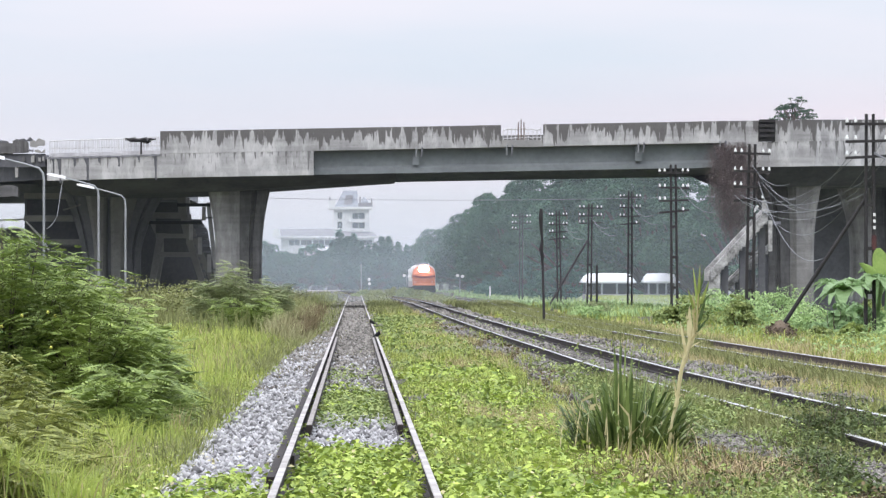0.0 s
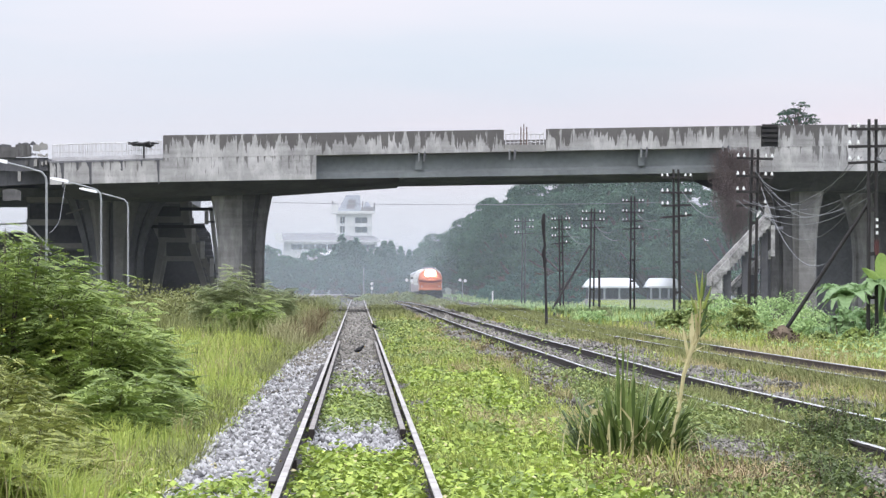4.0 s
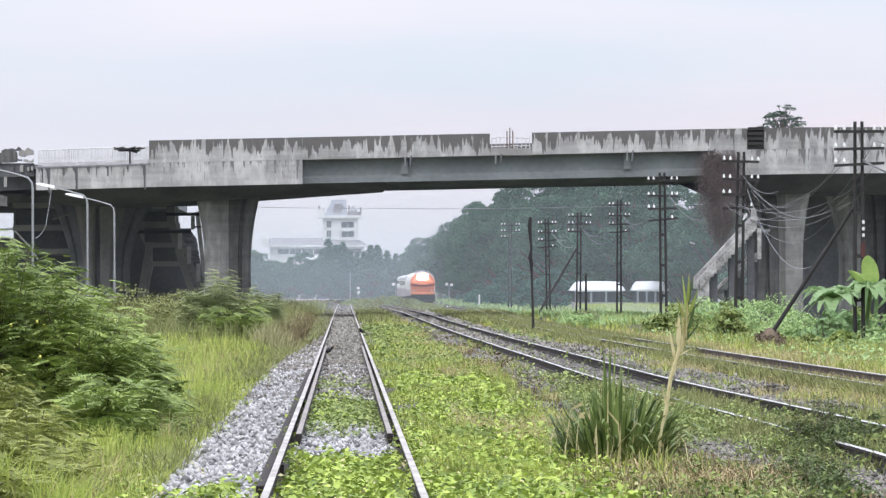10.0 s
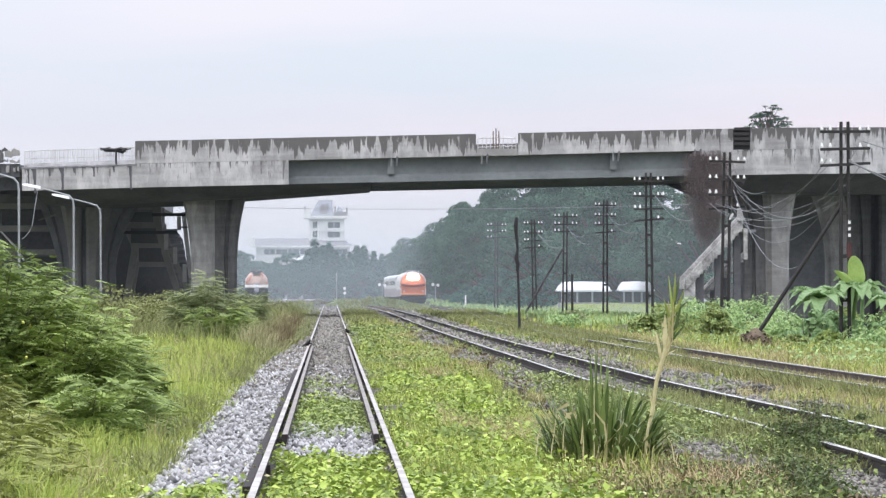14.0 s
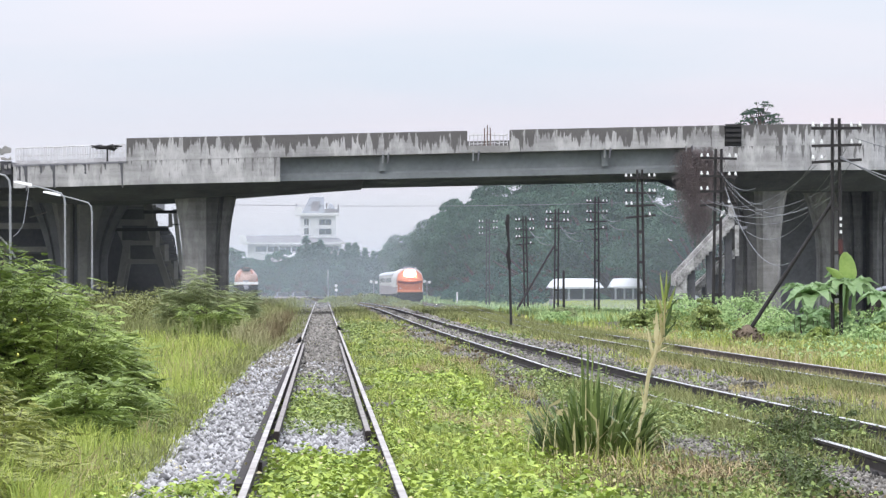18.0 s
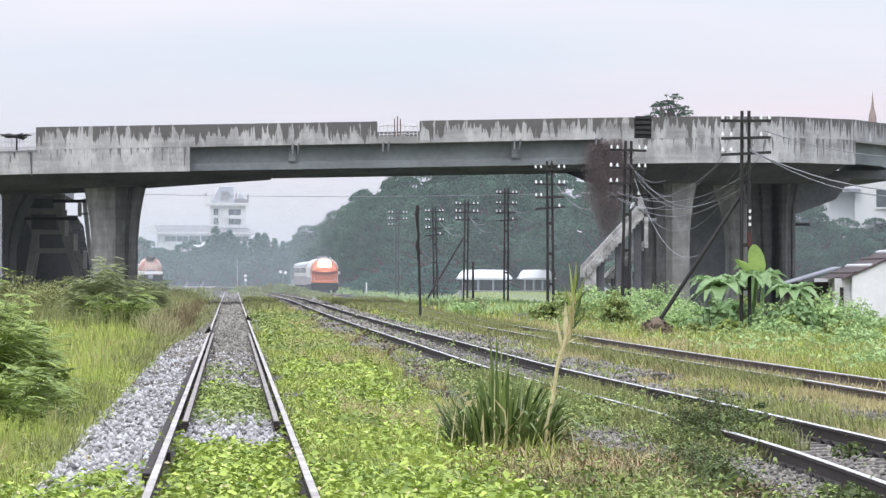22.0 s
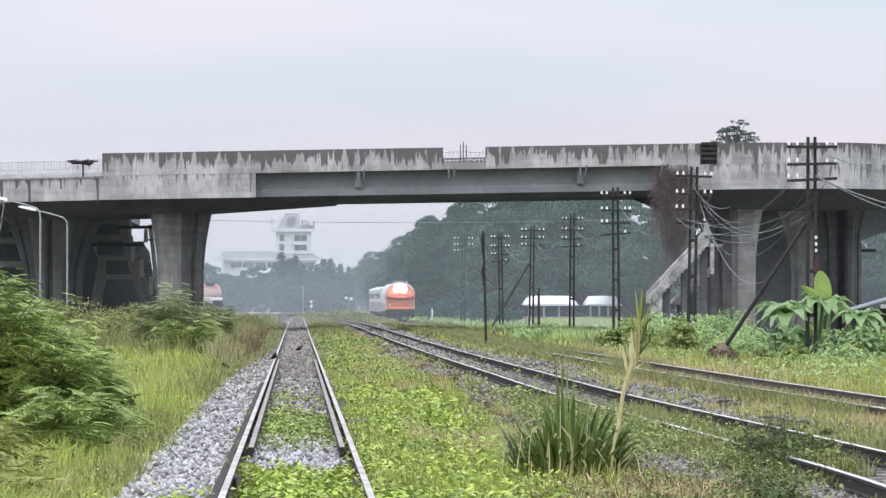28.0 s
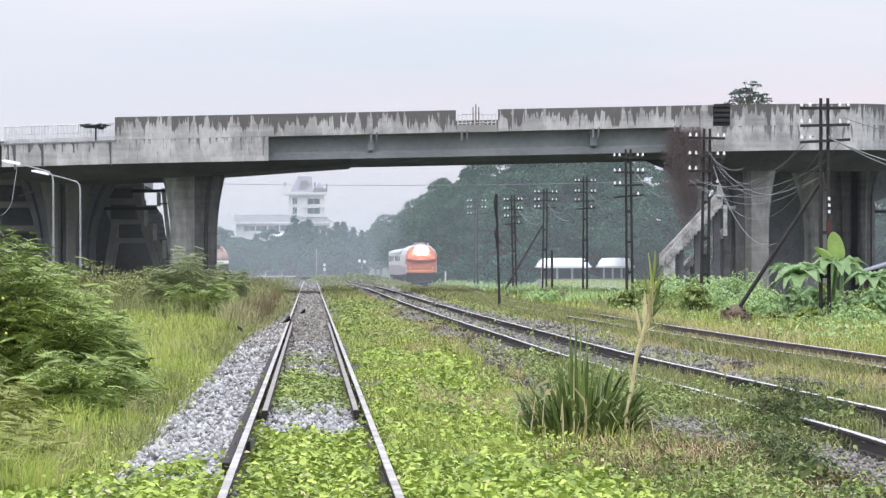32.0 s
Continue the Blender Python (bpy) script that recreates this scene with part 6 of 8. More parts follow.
# grass of the strip between the tracks
p = np.concatenate([patchy(tufts(30000, 22, 0.09, 30, 240, 0.65, 2.6), 0.6, -0.15), patchy(tufts(9000, 9, 0.05, 30, 240, 2.4, 3.5), 0.8, 0.05)])
p = thinned(p, 1.95, 46, 0.22)
q = thinned(patchy(strewn(22000, 32, 150, 0.6, 2.7), 0.7, 0.05), 1.9, 44, 0.3)
q = q[: len(q) // 2]
q[:, 2] += RNG.random(len(q)) * (0.06 + 0.3 * humps(q, 1.0, 0.4, 12.0))
c = np.concatenate([patchy(strewn(420, 33, 110, 0.8, 2.8), 0.9, 0.02), patchy(strewn(240, 28, 46, 2.0, 3.7), 1.1, 0.0)])
r = RNG.uniform(0.08, 0.2, len(c)) * np.maximum(1, c[:, 1] / 60) ** 0.6
stuff("low_weeds", clump_cloud("low_weeds", c, r, r * RNG.uniform(0.7, 1.5, len(c)), 44, grown(c, 0.045, 55), M_BUSH), "dark low weeds between the tracks", "weeds")
stuff("low_weeds", leaf_cloud("low_weeds", q, grown(q, RNG.uniform(0.03, 0.08, len(q)), 60), M_BUSH_B, 0.7, 0.5), "olive low weeds between the tracks", "weeds")
stuff("short_grass", blade_cloud("short_grass", p, RNG.uniform(0.08, 0.2, len(p)) + 0.25 * humps(p, 0.9, 0.4, 2.0), grown(p, 0.006), M_GRASS, 0.6), "fresh green grass between the tracks", "grass")
p = np.concatenate([patchy(tufts(26000, 12, 0.06, 44, 240, 1.3, 2.9), 0.5, 0.05), patchy(tufts(2000, 12, 0.06, 30, 60, 2.0, 3.6), 0.9, 0.0)])
stuff("dry_grass", blade_cloud("dry_grass", p, RNG.uniform(0.08, 0.2, len(p)) + 0.22 * humps(p, 0.9, 0.4, 3.0), grown(p, 0.006), M_GRASS_DRY, 0.7), "yellowing dry grass between the tracks", "grass")
p = np.concatenate([patchy(tufts(12000, 9, 0.07, 40, 240, 5.9, 7.1), 0.5, 0.05), tufts(5000, 9, 0.08, 55, 300, 6.9, 9.0)])
stuff("dry_grass", blade_cloud("dry_grass", p, RNG.uniform(0.1, 0.3, len(p)), grown(p, 0.007), M_GRASS_DRY, 0.6), "yellowing grass between main and far track", "grass")
p = patchy(tufts(12000, 9, 0.08, 40, 260, 5.9, 7.3), 0.6, 0.12)
stuff("short_grass", blade_cloud("short_grass", p, RNG.uniform(0.1, 0.34, len(p)), grown(p, 0.007), M_GRASS, 0.6), "green grass between main and far track", "grass")
q = strewn(26000, 45, 260, 6.4, 11.0)
d = q[:, 0] - LINE_C(q[:, 1])
q = patchy(q[(np.abs(d) < 1.3) & (np.abs(d - 0.535) > 0.09)], 0.5, -0.12)
stuff("short_grass", blade_cloud("short_grass", q, RNG.uniform(0.08, 0.26, len(q)), grown(q, 0.009), M_GRASS_DRY, 0.6), "yellowing grass grown over the far track", "grass")
q = np.concatenate([along(LINE_C, 12000, 50, 260, -1.0, -0.55), patchy(along(LINE_C, 12000, 48, 220, -0.45, 0.3), 0.6, -0.2)])
stuff("short_grass", blade_cloud("short_grass", q, RNG.uniform(0.1, 0.27, len(q)), grown(q, 0.009), M_GRASS_DRY, 0.5), "yellowing grass hiding the near rail of the far track", "grass")
q = np.concatenate([patchy(along(LINE_B, 9000, 41, 68, -1.0, -0.5), 0.8, -0.25), patchy(along(LINE_B, 8000, 40, 62, -0.45, 0.25), 0.8, -0.15), patchy(along(LINE_B, 2500, 38, 56, 0.6, 1.6), 0.6, -0.1)])
q[:, 2] = -0.05
stuff("rail_weeds", blade_cloud("rail_weeds", q, RNG.uniform(0.1, 0.34, len(q)), 0.008, M_OLIVE, 0.5), "olive weeds grown over the main track", "grass")
c = np.concatenate([patchy(along(LINE_B, 420, 42, 66, -1.1, -0.5), 0.9, -0.2), patchy(along(LINE_B, 160, 40, 60, -0.4, 0.4), 0.9, 0.0)])
c[:, 2] = -0.04
r = RNG.uniform(0.08, 0.19, len(c))
stuff("rail_weeds", clump_cloud("rail_weeds", c, r, r * RNG.uniform(0.9, 1.7, len(c)), 44, 0.045, M_BUSH_B, 0.6), "leafy weeds hiding the main track's near rail", "weeds")
q = np.concatenate([along(LINE_C, 24000, 125, 340, -1.1, 1.1), along(LINE_C, 7000, 60, 125, -1.0, -0.52), patchy(along(LINE_C, 9000, 85, 150, -0.4, 1.0), 0.4, 0.0)])
q[:, 2] += dip(q[:, 1])
stuff("field_grass", blade_cloud("field_grass", q, RNG.uniform(0.2, 0.42, len(q)), grown(q, 0.008), M_OLIVE, 0.5), "grass grown over the far track", "grass")
q = along(LINE_B, 8000, 290, 500, -1.5, 1.5)
stuff("withered_weeds", blade_cloud("withered_weeds", q, RNG.uniform(0.15, 0.32, len(q)), grown(q, 0.008), M_WEED_BROWN, 0.6), "brown weeds over the main track far off", "grass")
# thin grass about the place where the camera stands
p = np.stack([RNG.uniform(-8, 12, 40000), RNG.uniform(-10, 27, 40000), np.full(40000, -0.1)], -1)
p = patchy(p[(np.abs(p[:, 0]) > 0.9) & (np.abs(p[:, 0] - LINE_B(p[:, 1])) > 1.2) & (np.hypot(p[:, 0], p[:, 1]) > 0.8)], 0.4, -0.3)
stuff("short_grass", blade_cloud("short_grass", p, RNG.uniform(0.08, 0.26, len(p)), 0.008, M_GRASS, 0.6), "thin green grass between the tracks", "grass")
# tall grass left of the siding
p = tufts(44000, 10, 0.08, 30, 240, -16.0, -1.65)
stuff("tall_grass", blade_cloud("tall_grass", p, RNG.uniform(0.1, 0.3, len(p)) + 0.5 * humps(p, 0.55, 0.25, 5.0) * np.clip((-1.4 - p[:, 0]) * 1.2, 0.15, 1), grown(p, 0.007), M_GRASS_FRESH, 0.5), "tall yellow-green grass beside the siding", "grass")
p = patchy(tufts(18000, 12, 0.1, 30, 200, -10.0, -1.8), 0.5, 0.02)
stuff("dry_grass", blade_cloud("dry_grass", p, RNG.uniform(0.2, 0.55, len(p)), grown(p, 0.006), M_GRASS_DRY, 0.5), "pale dry grass beside the siding", "grass")
p = patchy(tufts(20000, 8, 0.2, 125, 300, -16.0, -1.9), 0.12, -0.02)
stuff("seeding_grass", blade_cloud("seeding_grass", p, RNG.uniform(0.5, 1.15, len(p)), grown(p, 0.006), M_OLIVE, 0.35), "olive-brown seeding grass beside the siding", "grass")
p = np.concatenate([patchy(tufts(6000, 9, 0.12, 92, 200, -2.2, -1.05), 0.3, -0.12), patchy(tufts(9000, 9, 0.2, 145, 240, -9.0, -2.4), 0.2, -0.05)])
stuff("seeding_grass", blade_cloud("seeding_grass", p, RNG.uniform(0.35, 1.0, len(p)) * np.clip((-0.6 - p[:, 0]) * 0.9, 0.3, 1), grown(p, 0.005), M_SEED, 0.4), "brown seeding grass round the far bush", "grass")
p = patchy(tufts(9000, 10, 0.12, 66, 132, -8.0, -1.7), 0.4, -0.1)
stuff("tall_grass", blade_cloud("tall_grass", p, RNG.uniform(0.25, 0.6, len(p)), grown(p, 0.006), M_GRASS, 0.5), "green grass before the wispy bush", "grass")
p = np.concatenate([patchy(tufts(5000, 10, 0.08, 34, 62, -2.5, -1.5), 0.8, -0.05), patchy(tufts(3000, 12, 0.06, 30, 80, -1.95, -1.4), 1.0, -0.05)])
stuff("short_grass", blade_cloud("short_grass", p, RNG.uniform(0.12, 0.42, len(p)), grown(p, 0.006), M_OLIVE, 0.6), "olive grass with withered blades beside the gravel", "grass")
# right of the far track, and all the far field
p = drop(tufts(30000, 9, 0.12, 55, 300, 9.0, 45.0))
stuff("verge_grass", blade_cloud("verge_grass", p, RNG.uniform(0.1, 0.25, len(p)) + 0.3 * humps(p, 0.3, 0.12, 6.0), grown(p, 0.008), M_GRASS, 0.5), "green grass of the verge", "grass")
p = drop(patchy(strewn(30000, 55, 150, 9.6, 24.0), 0.35, -0.1))
p[:, 2] += RNG.random(len(p)) * (0.1 + 0.42 * humps(p, 0.5, 0.15, 8.0))
stuff("verge_weeds", leaf_cloud("verge_weeds", p, RNG.uniform(0.06, 0.15, len(p)), M_VERGE, 0.7, 0.6), "lush broad-leaved weeds of the verge", "weeds")
p = drop(np.concatenate([patchy(tufts(14000, 12, 0.15, 55, 220, 8.7, 14.0), 0.2, -0.05), along(LINE_C, 7000, 55, 150, 1.0, 2.4)]))
stuff("dry_grass", blade_cloud("dry_grass", p, RNG.uniform(0.12, 0.4, len(p)), grown(p, 0.008), M_GRASS_DRY, 0.7), "dry grass beside the far track", "grass")
p = np.concatenate([tufts(26000, 7, 0.5, 200, 640, -60, -1.6), strewn(6000, 200, 620, 0.7, 2.6), strewn(4000, 200, 400, 5.7, 7.0)])
stuff("field_grass", blade_cloud("field_grass", p, RNG.uniform(0.15, 0.5, len(p)), grown(p, 0.010), M_OLIVE, 0.5), "dull grass of the far field", "grass")
q = np.stack([RNG.uniform(16.8, 25, 5000), RNG.uniform(300, 329, 5000), np.zeros(5000)], -1)
q[:, 2] = np.interp(q[:, 1], (298, 306, 316, 328), (-0.6, -0.1, 0.18, 0.36)) - 0.03
stuff("lawn_grass", blade_cloud("lawn_grass", q, RNG.uniform(0.06, 0.16, len(q)), 0.03, M_GRASS_FRESH, 0.5), "short grass of the lawn before the sheds", "grass")
p = drop(tufts(30000, 7, 0.5, 200, 640, 10.6, 90))
stuff("field_grass", blade_cloud("field_grass", p, RNG.uniform(0.15, 0.5, len(p)), grown(p, 0.010), M_VERGE, 0.5), "green grass of the field beyond the tracks", "grass")
p = np.concatenate([tufts(6000, 16, 0.07, 28, 42, 2.0, 3.7), patchy(tufts(9000, 14, 0.1, 52, 170, 2.1, 3.6), 0.7, -0.15), tufts(4000, 12, 0.07, 30, 90, 2.7, 3.9)])
stuff("withered_weeds", blade_cloud("withered_weeds", p, RNG.uniform(0.06, 0.24, len(p)), 0.005, M_WEED_BROWN, 0.9), "withered brown weeds near the main track", "grass")
p = np.concatenate([tufts(3600, 20, 0.12, 29, 40, 1.95, 3.5), tufts(900, 18, 0.1, 44, 58, 1.9, 2.9)])
stuff("straw_weeds", blade_cloud("straw_weeds", p, RNG.uniform(0.05, 0.26, len(p)), 0.006, M_STRAW, 1.0), "bent straw near the main track", "grass")
p = patchy(np.concatenate([tufts(800, 26, 0.14, 34.5, 38.4, 2.2, 3.4), tufts(300, 20, 0.12, 28, 33, 2.3, 3.6)]), 1.3, -0.02)
p[:, 2] += 0.06
stuff("straw_weeds", blade_cloud("straw_weeds", p, RNG.uniform(0.08, 0.28, len(p)), 0.006, M_WITHERED, 1.7), "red-brown withered straw lying before the reed clump", "grass")
# weeds along and in the main track's gravel
p = np.concatenate([patchy(strewn(9000, 30, 200, 3.0, 6.2), 0.9, 0.15), strewn(8200, 43, 78, 2.9, 4.05), patchy(strewn(5000, 28, 46, 2.6, 3.8), 1.1, -0.05)])
p = thinned(p, 2.9, 48, 0.4)
p[:, 2] += 0.05 + RNG.random(len(p)) * (0.06 + 0.26 * humps(p, 1.2, 0.5, 9.0))
stuff("track_weeds", leaf_cloud("track_weeds", p, grown(p, RNG.uniform(0.025, 0.07, len(p)), 45), M_BUSH_B, 0.7, 0.5), "weeds in the gravel of the main track", "weeds")


# tall weeds that hide the near rail, and brown growth on the siding's far bed
q = tufts(9000, 10, 0.06, 37, 66, 3.0, 4.9)
d = q[:, 0] - LINE_B(q[:, 1])
q = q[(d > -1.3) & (d < -0.42)]
stuff("rail_weeds", blade_cloud("rail_weeds", q, RNG.uniform(0.1, 0.34, len(q)), 0.008, M_OLIVE, 0.6), "tall weeds along the main track's rail", "grass")
q = strewn(16000, 36, 66, 3.0, 4.9)
d = q[:, 0] - LINE_B(q[:, 1])
q = thinned(patchy(q[(d > -1.4) & (d < -0.4)], 1.0, -0.08), 3.0, 43, 0.4)
q[:, 2] += 0.04 + RNG.random(len(q)) * (0.08 + 0.3 * humps(q, 1.1, 0.5, 15.0))
stuff("rail_weeds", leaf_cloud("rail_weeds", q, RNG.uniform(0.03, 0.08, len(q)), M_BUSH_B, 0.7, 0.5), "leafy weeds along the main track's rail", "weeds")
q = np.concatenate([patchy(tufts(9000, 12, 0.12, 65, 300, -1.9, -0.7), 0.6, 0.02), patchy(tufts(9000, 10, 0.15, 95, 330, -2.0, -0.8), 0.5, -0.2)])
stuff("withered_weeds", blade_cloud("withered_weeds", q, RNG.uniform(0.05, 0.2, len(q)), grown(q, 0.006), M_WEED_BROWN, 0.9), "withered brown growth on the siding's gravel", "grass")
q = patchy(tufts(7000, 12, 0.12, 50, 120, 2.5, 3.7), 0.5, 0.0)
stuff("withered_weeds", blade_cloud("withered_weeds", q, RNG.uniform(0.05, 0.22, len(q)), grown(q, 0.006), M_WEED_BROWN, 0.9), "withered brown growth beside the main track", "grass")


# tangled darker weeds and brown stems before the spilled stones
c = patchy(np.concatenate([strewn(420, 27.5, 37.5, 1.95, 3.0), strewn(200, 27, 33, 2.8, 3.7)]), 1.0, -0.12)
r = RNG.uniform(0.06, 0.16, len(c))
stuff("low_weeds", clump_cloud("low_weeds", c, r, r * RNG.uniform(0.9, 1.9, len(c)), 44, 0.05, M_BUSH, 0.8), "tangled dark weeds before the spilled stones", "weeds")
q = patchy(np.concatenate([tufts(3600, 14, 0.09, 27.5, 38, 1.9, 3.6), tufts(800, 12, 0.08, 33, 38, 1.7, 2.2)]), 0.9, -0.1)
stuff("withered_weeds", blade_cloud("withered_weeds", q, RNG.uniform(0.14, 0.36, len(q)), 0.005, M_WEED_BROWN, 0.9), "brown bent stems among the dark weeds", "grass")
# dark strips of dead growth across the siding's gravel
q = np.concatenate([np.stack([RNG.uniform(x0, -0.64, n_), y_ + w_ * RNG.standard_normal(n_), np.full(n_, -0.06)], -1) for y_, w_, x0, n_ in ((78, 0.5, -1.0, 260), (88, 0.7, -1.3, 420), (97, 0.9, -1.35, 620), (108, 1.2, -1.2, 700), (121, 2.0, -1.4, 900), (130, 1.5, -1.4, 700), (146, 2.5, -1.7, 1000), (165, 4.0, -1.8, 1200))])
stuff("withered_weeds", blade_cloud("withered_weeds", q, RNG.uniform(0.05, 0.16, len(q)), grown(q, 0.008), M_WEED_BROWN, 0.9), "dark strips of dead growth across the siding's gravel", "grass")
q = tufts(2600, 10, 0.12, 112, 200, -2.0, -1.25)
stuff("withered_weeds", blade_cloud("withered_weeds", q, RNG.uniform(0.3, 0.85, len(q)), grown(q, 0.005), M_WEED_BROWN, 0.35), "tall brown dead stalks beside the siding", "grass")


# grass that creeps over the outer edge of the siding's gravel, further in as it recedes
def beside_gravel(n, y0, y1, wide):
    u = RNG.random(n)
    y = 1 / (u / y0 + (1 - u) / y1)
    edge = -1.42 + 0.0135 * np.clip(y - 90, 0, 55)
    return np.stack([edge - wide * RNG.random(n) ** 1.5, y, np.full(n, -0.1)], -1)


q = beside_gravel(9000, 30, 130, 0.5)
stuff("short_grass", blade_cloud("short_grass", q, RNG.uniform(0.08, 0.3, len(q)), grown(q, 0.007), M_GRASS, 0.6), "fresh grass along the edge of the siding's gravel", "grass")
q = beside_gravel(9000, 75, 300, 0.9)
stuff("dry_grass", blade_cloud("dry_grass", q, RNG.uniform(0.1, 0.4, len(q)), grown(q, 0.007), M_OLIVE, 0.6), "dull grass along the edge of the siding's gravel", "grass")
q = patchy(beside_gravel(18000, 62, 240, -0.8), 0.3, -0.06)
stuff("withered_weeds", blade_cloud("withered_weeds", q, RNG.uniform(0.06, 0.2, len(q)), grown(q, 0.007), M_WEED_BROWN, 0.9), "brown weeds in patches on the siding's gravel", "grass")


# ---- loose gravel ----
def stones(name, p, size, material, label):
    n = len(p)
    size = np.broadcast_to(np.asarray(size, float), (n,))[:, None, None]
    oct_ = np.array([(1, 0, 0), (0, 1, 0), (-1, 0, 0), (0, -1, 0), (0, 0, 0.8), (0, 0, -0.6)])
    v = oct_[None] * RNG.uniform(0.55, 1.25, (n, 6, 1)) + RNG.normal(0, 0.16, (n, 6, 3))
    an = RNG.uniform(0, 6.2832, n)
    ca, sa = np.cos(an)[:, None], np.sin(an)[:, None]
    v = np.stack([v[..., 0] * ca - v[..., 1] * sa, v[..., 0] * sa + v[..., 1] * ca, v[..., 2]], -1)
    co = (p[:, None] + v * size * 0.5).reshape(-1, 3)
    i = np.arange(n)[:, None] * 6
    f = np.concatenate([i + [[a, b, 4]] for a, b in ((0, 1), (1, 2), (2, 3), (3, 0))] + [i + [[b, a, 5]] for a, b in ((0, 1), (1, 2), (2, 3), (3, 0))], 0)
    stuff(name, mesh_from(name, co, f, material), label, "gravel")


p = np.concatenate([strewn(15500, 30, 120, -1.72, -0.6), strewn(3000, 41, 51, -0.48, 0.48), strewn(1500, 62, 90, -0.48, 0.48), strewn(900, 26, 32, -1.6, -0.6)])
p = p[p[:, 0] > -1.5 + 0.0135 * np.clip(p[:, 1] - 90, 0, 60) + 0.06 * RNG.standard_normal(len(p))]
p = np.concatenate([p, np.stack([RNG.uniform(-1.65, 1.5, 9000), RNG.uniform(-10, 30, 9000), np.zeros(9000)], -1)])
p[:, 2] = -0.03 + RNG.uniform(0, 0.05, len(p)) - 0.05 * np.clip(-1.35 - p[:, 0], 0, 1)
stones("ballast", p, grown(p, RNG.uniform(0.045, 0.105, len(p)), 70), M_BALLAST, "pale grey crushed stone beside the siding")
p = np.concatenate([strewn(5000, 64, 160, -0.48, 0.48), strewn(3500, 85, 300, -1.3, -0.6), strewn(5000, 120, 390, -0.9, 0.9)])
p[:, 2] = -0.02 + RNG.uniform(0, 0.05, len(p))
stones("ballast", p, grown(p, RNG.uniform(0.045, 0.1, len(p)), 70), M_BALLAST_OLD, "weathered grey stone far along the siding")
p = np.concatenate([strewn(15000, 28, 150, 2.9, 7.2), strewn(4000, 100, 300, 3.0, 5.6)])
off = np.abs(p[:, 0] - LINE_B(p[:, 1]))
p = p[(off < 1.75) & (np.abs(off - 0.535) > 0.1)]
p[:, 2] = -0.045 + RNG.uniform(0, 0.05, len(p)) - 0.06 * np.clip(np.abs(p[:, 0] - LINE_B(p[:, 1])) - 1.4, 0, 1)
stones("ballast", p, grown(p, RNG.uniform(0.05, 0.125, len(p)), 70), M_BALLAST_OLD, "dark crushed stone of the main track")
p = np.concatenate([strewn(6500, 37.5, 47, 3.25, 4.3), strewn(13000, 27, 39, 3.05, 4.4), patchy(strewn(9000, 50, 170, 2.3, 3.6), 0.8, -0.05), patchy(strewn(13000, 44, 150, 5.7, 7.3), 0.6, -0.2)])
p[:, 2] = -0.07 + 0.07 * RNG.random(len(p))
stones("rubble", p, grown(p, RNG.uniform(0.03, 0.085, len(p)), 50), M_BALLAST_OLD, "dark spilled stones and dirt beside the main track")
p = along(LINE_B, 7000, 26, 46, -1.5, -0.63)
p[:, 2] = -0.02 + 0.05 * RNG.random(len(p))
stones("rubble", p, RNG.uniform(0.03, 0.075, len(p)), M_BALLAST_OLD, "grey spilled stones along the main track's rail")
p = strewn(4000, 50, 200, 6.0, 11)
p = p[np.abs(p[:, 0] - LINE_C(p[:, 1])) < 1.2]
p[:, 2] = -0.04
stones("ballast", p, grown(p, RNG.uniform(0.05, 0.125, len(p)), 70), M_BALLAST_OLD, "dark crushed stone of the far track")


# ---- bushes ----
def frond_cloud(name, base, tipdir, length, material, pairs=9, leaf=0.028):
    """Feather leaves: each a bent midrib with pairs of small leaflets."""
    n = len(base)
    d = tipdir / np.linalg.norm(tipdir, axis=1, keepdims=True)
    s = np.cross(d, np.array([[0, 0, 1.0]]) + RNG.normal(0, 0.25, (n, 3)))
    s /= np.maximum(np.linalg.norm(s, axis=1, keepdims=True), 1e-6)
    length = np.broadcast_to(np.asarray(length, float), (n,))[:, None]
    co, k = [], 0
    for j in range(pairs):
        u = (j + 0.6) / pairs
        c = base + d * length * u - np.array([[0, 0, 1.0]]) * length * 0.45 * u * u
        w = length * 0.34 * math.sin(3.1 * (0.12 + 0.86 * u))
        for q in (-1, 1):
            e = c + s * q * w + d * length * 0.1 - np.array([[0, 0, 1.0]]) * w * 0.3
            t = d * leaf * np.ones((n, 1)) * (length / 0.3)
            co += [c - t * 0.3, (c + e) / 2 + t * 0.55, e, (c + e) / 2 - t * 0.45]
            k += 1
    co = np.stack(co, 1).reshape(-1, 3)
    i = np.arange(n * k)[:, None] * 4
    return mesh_from(name, co, np.concatenate([i + [[0, 1, 2]], i + [[0, 2, 3]]], 0), material)


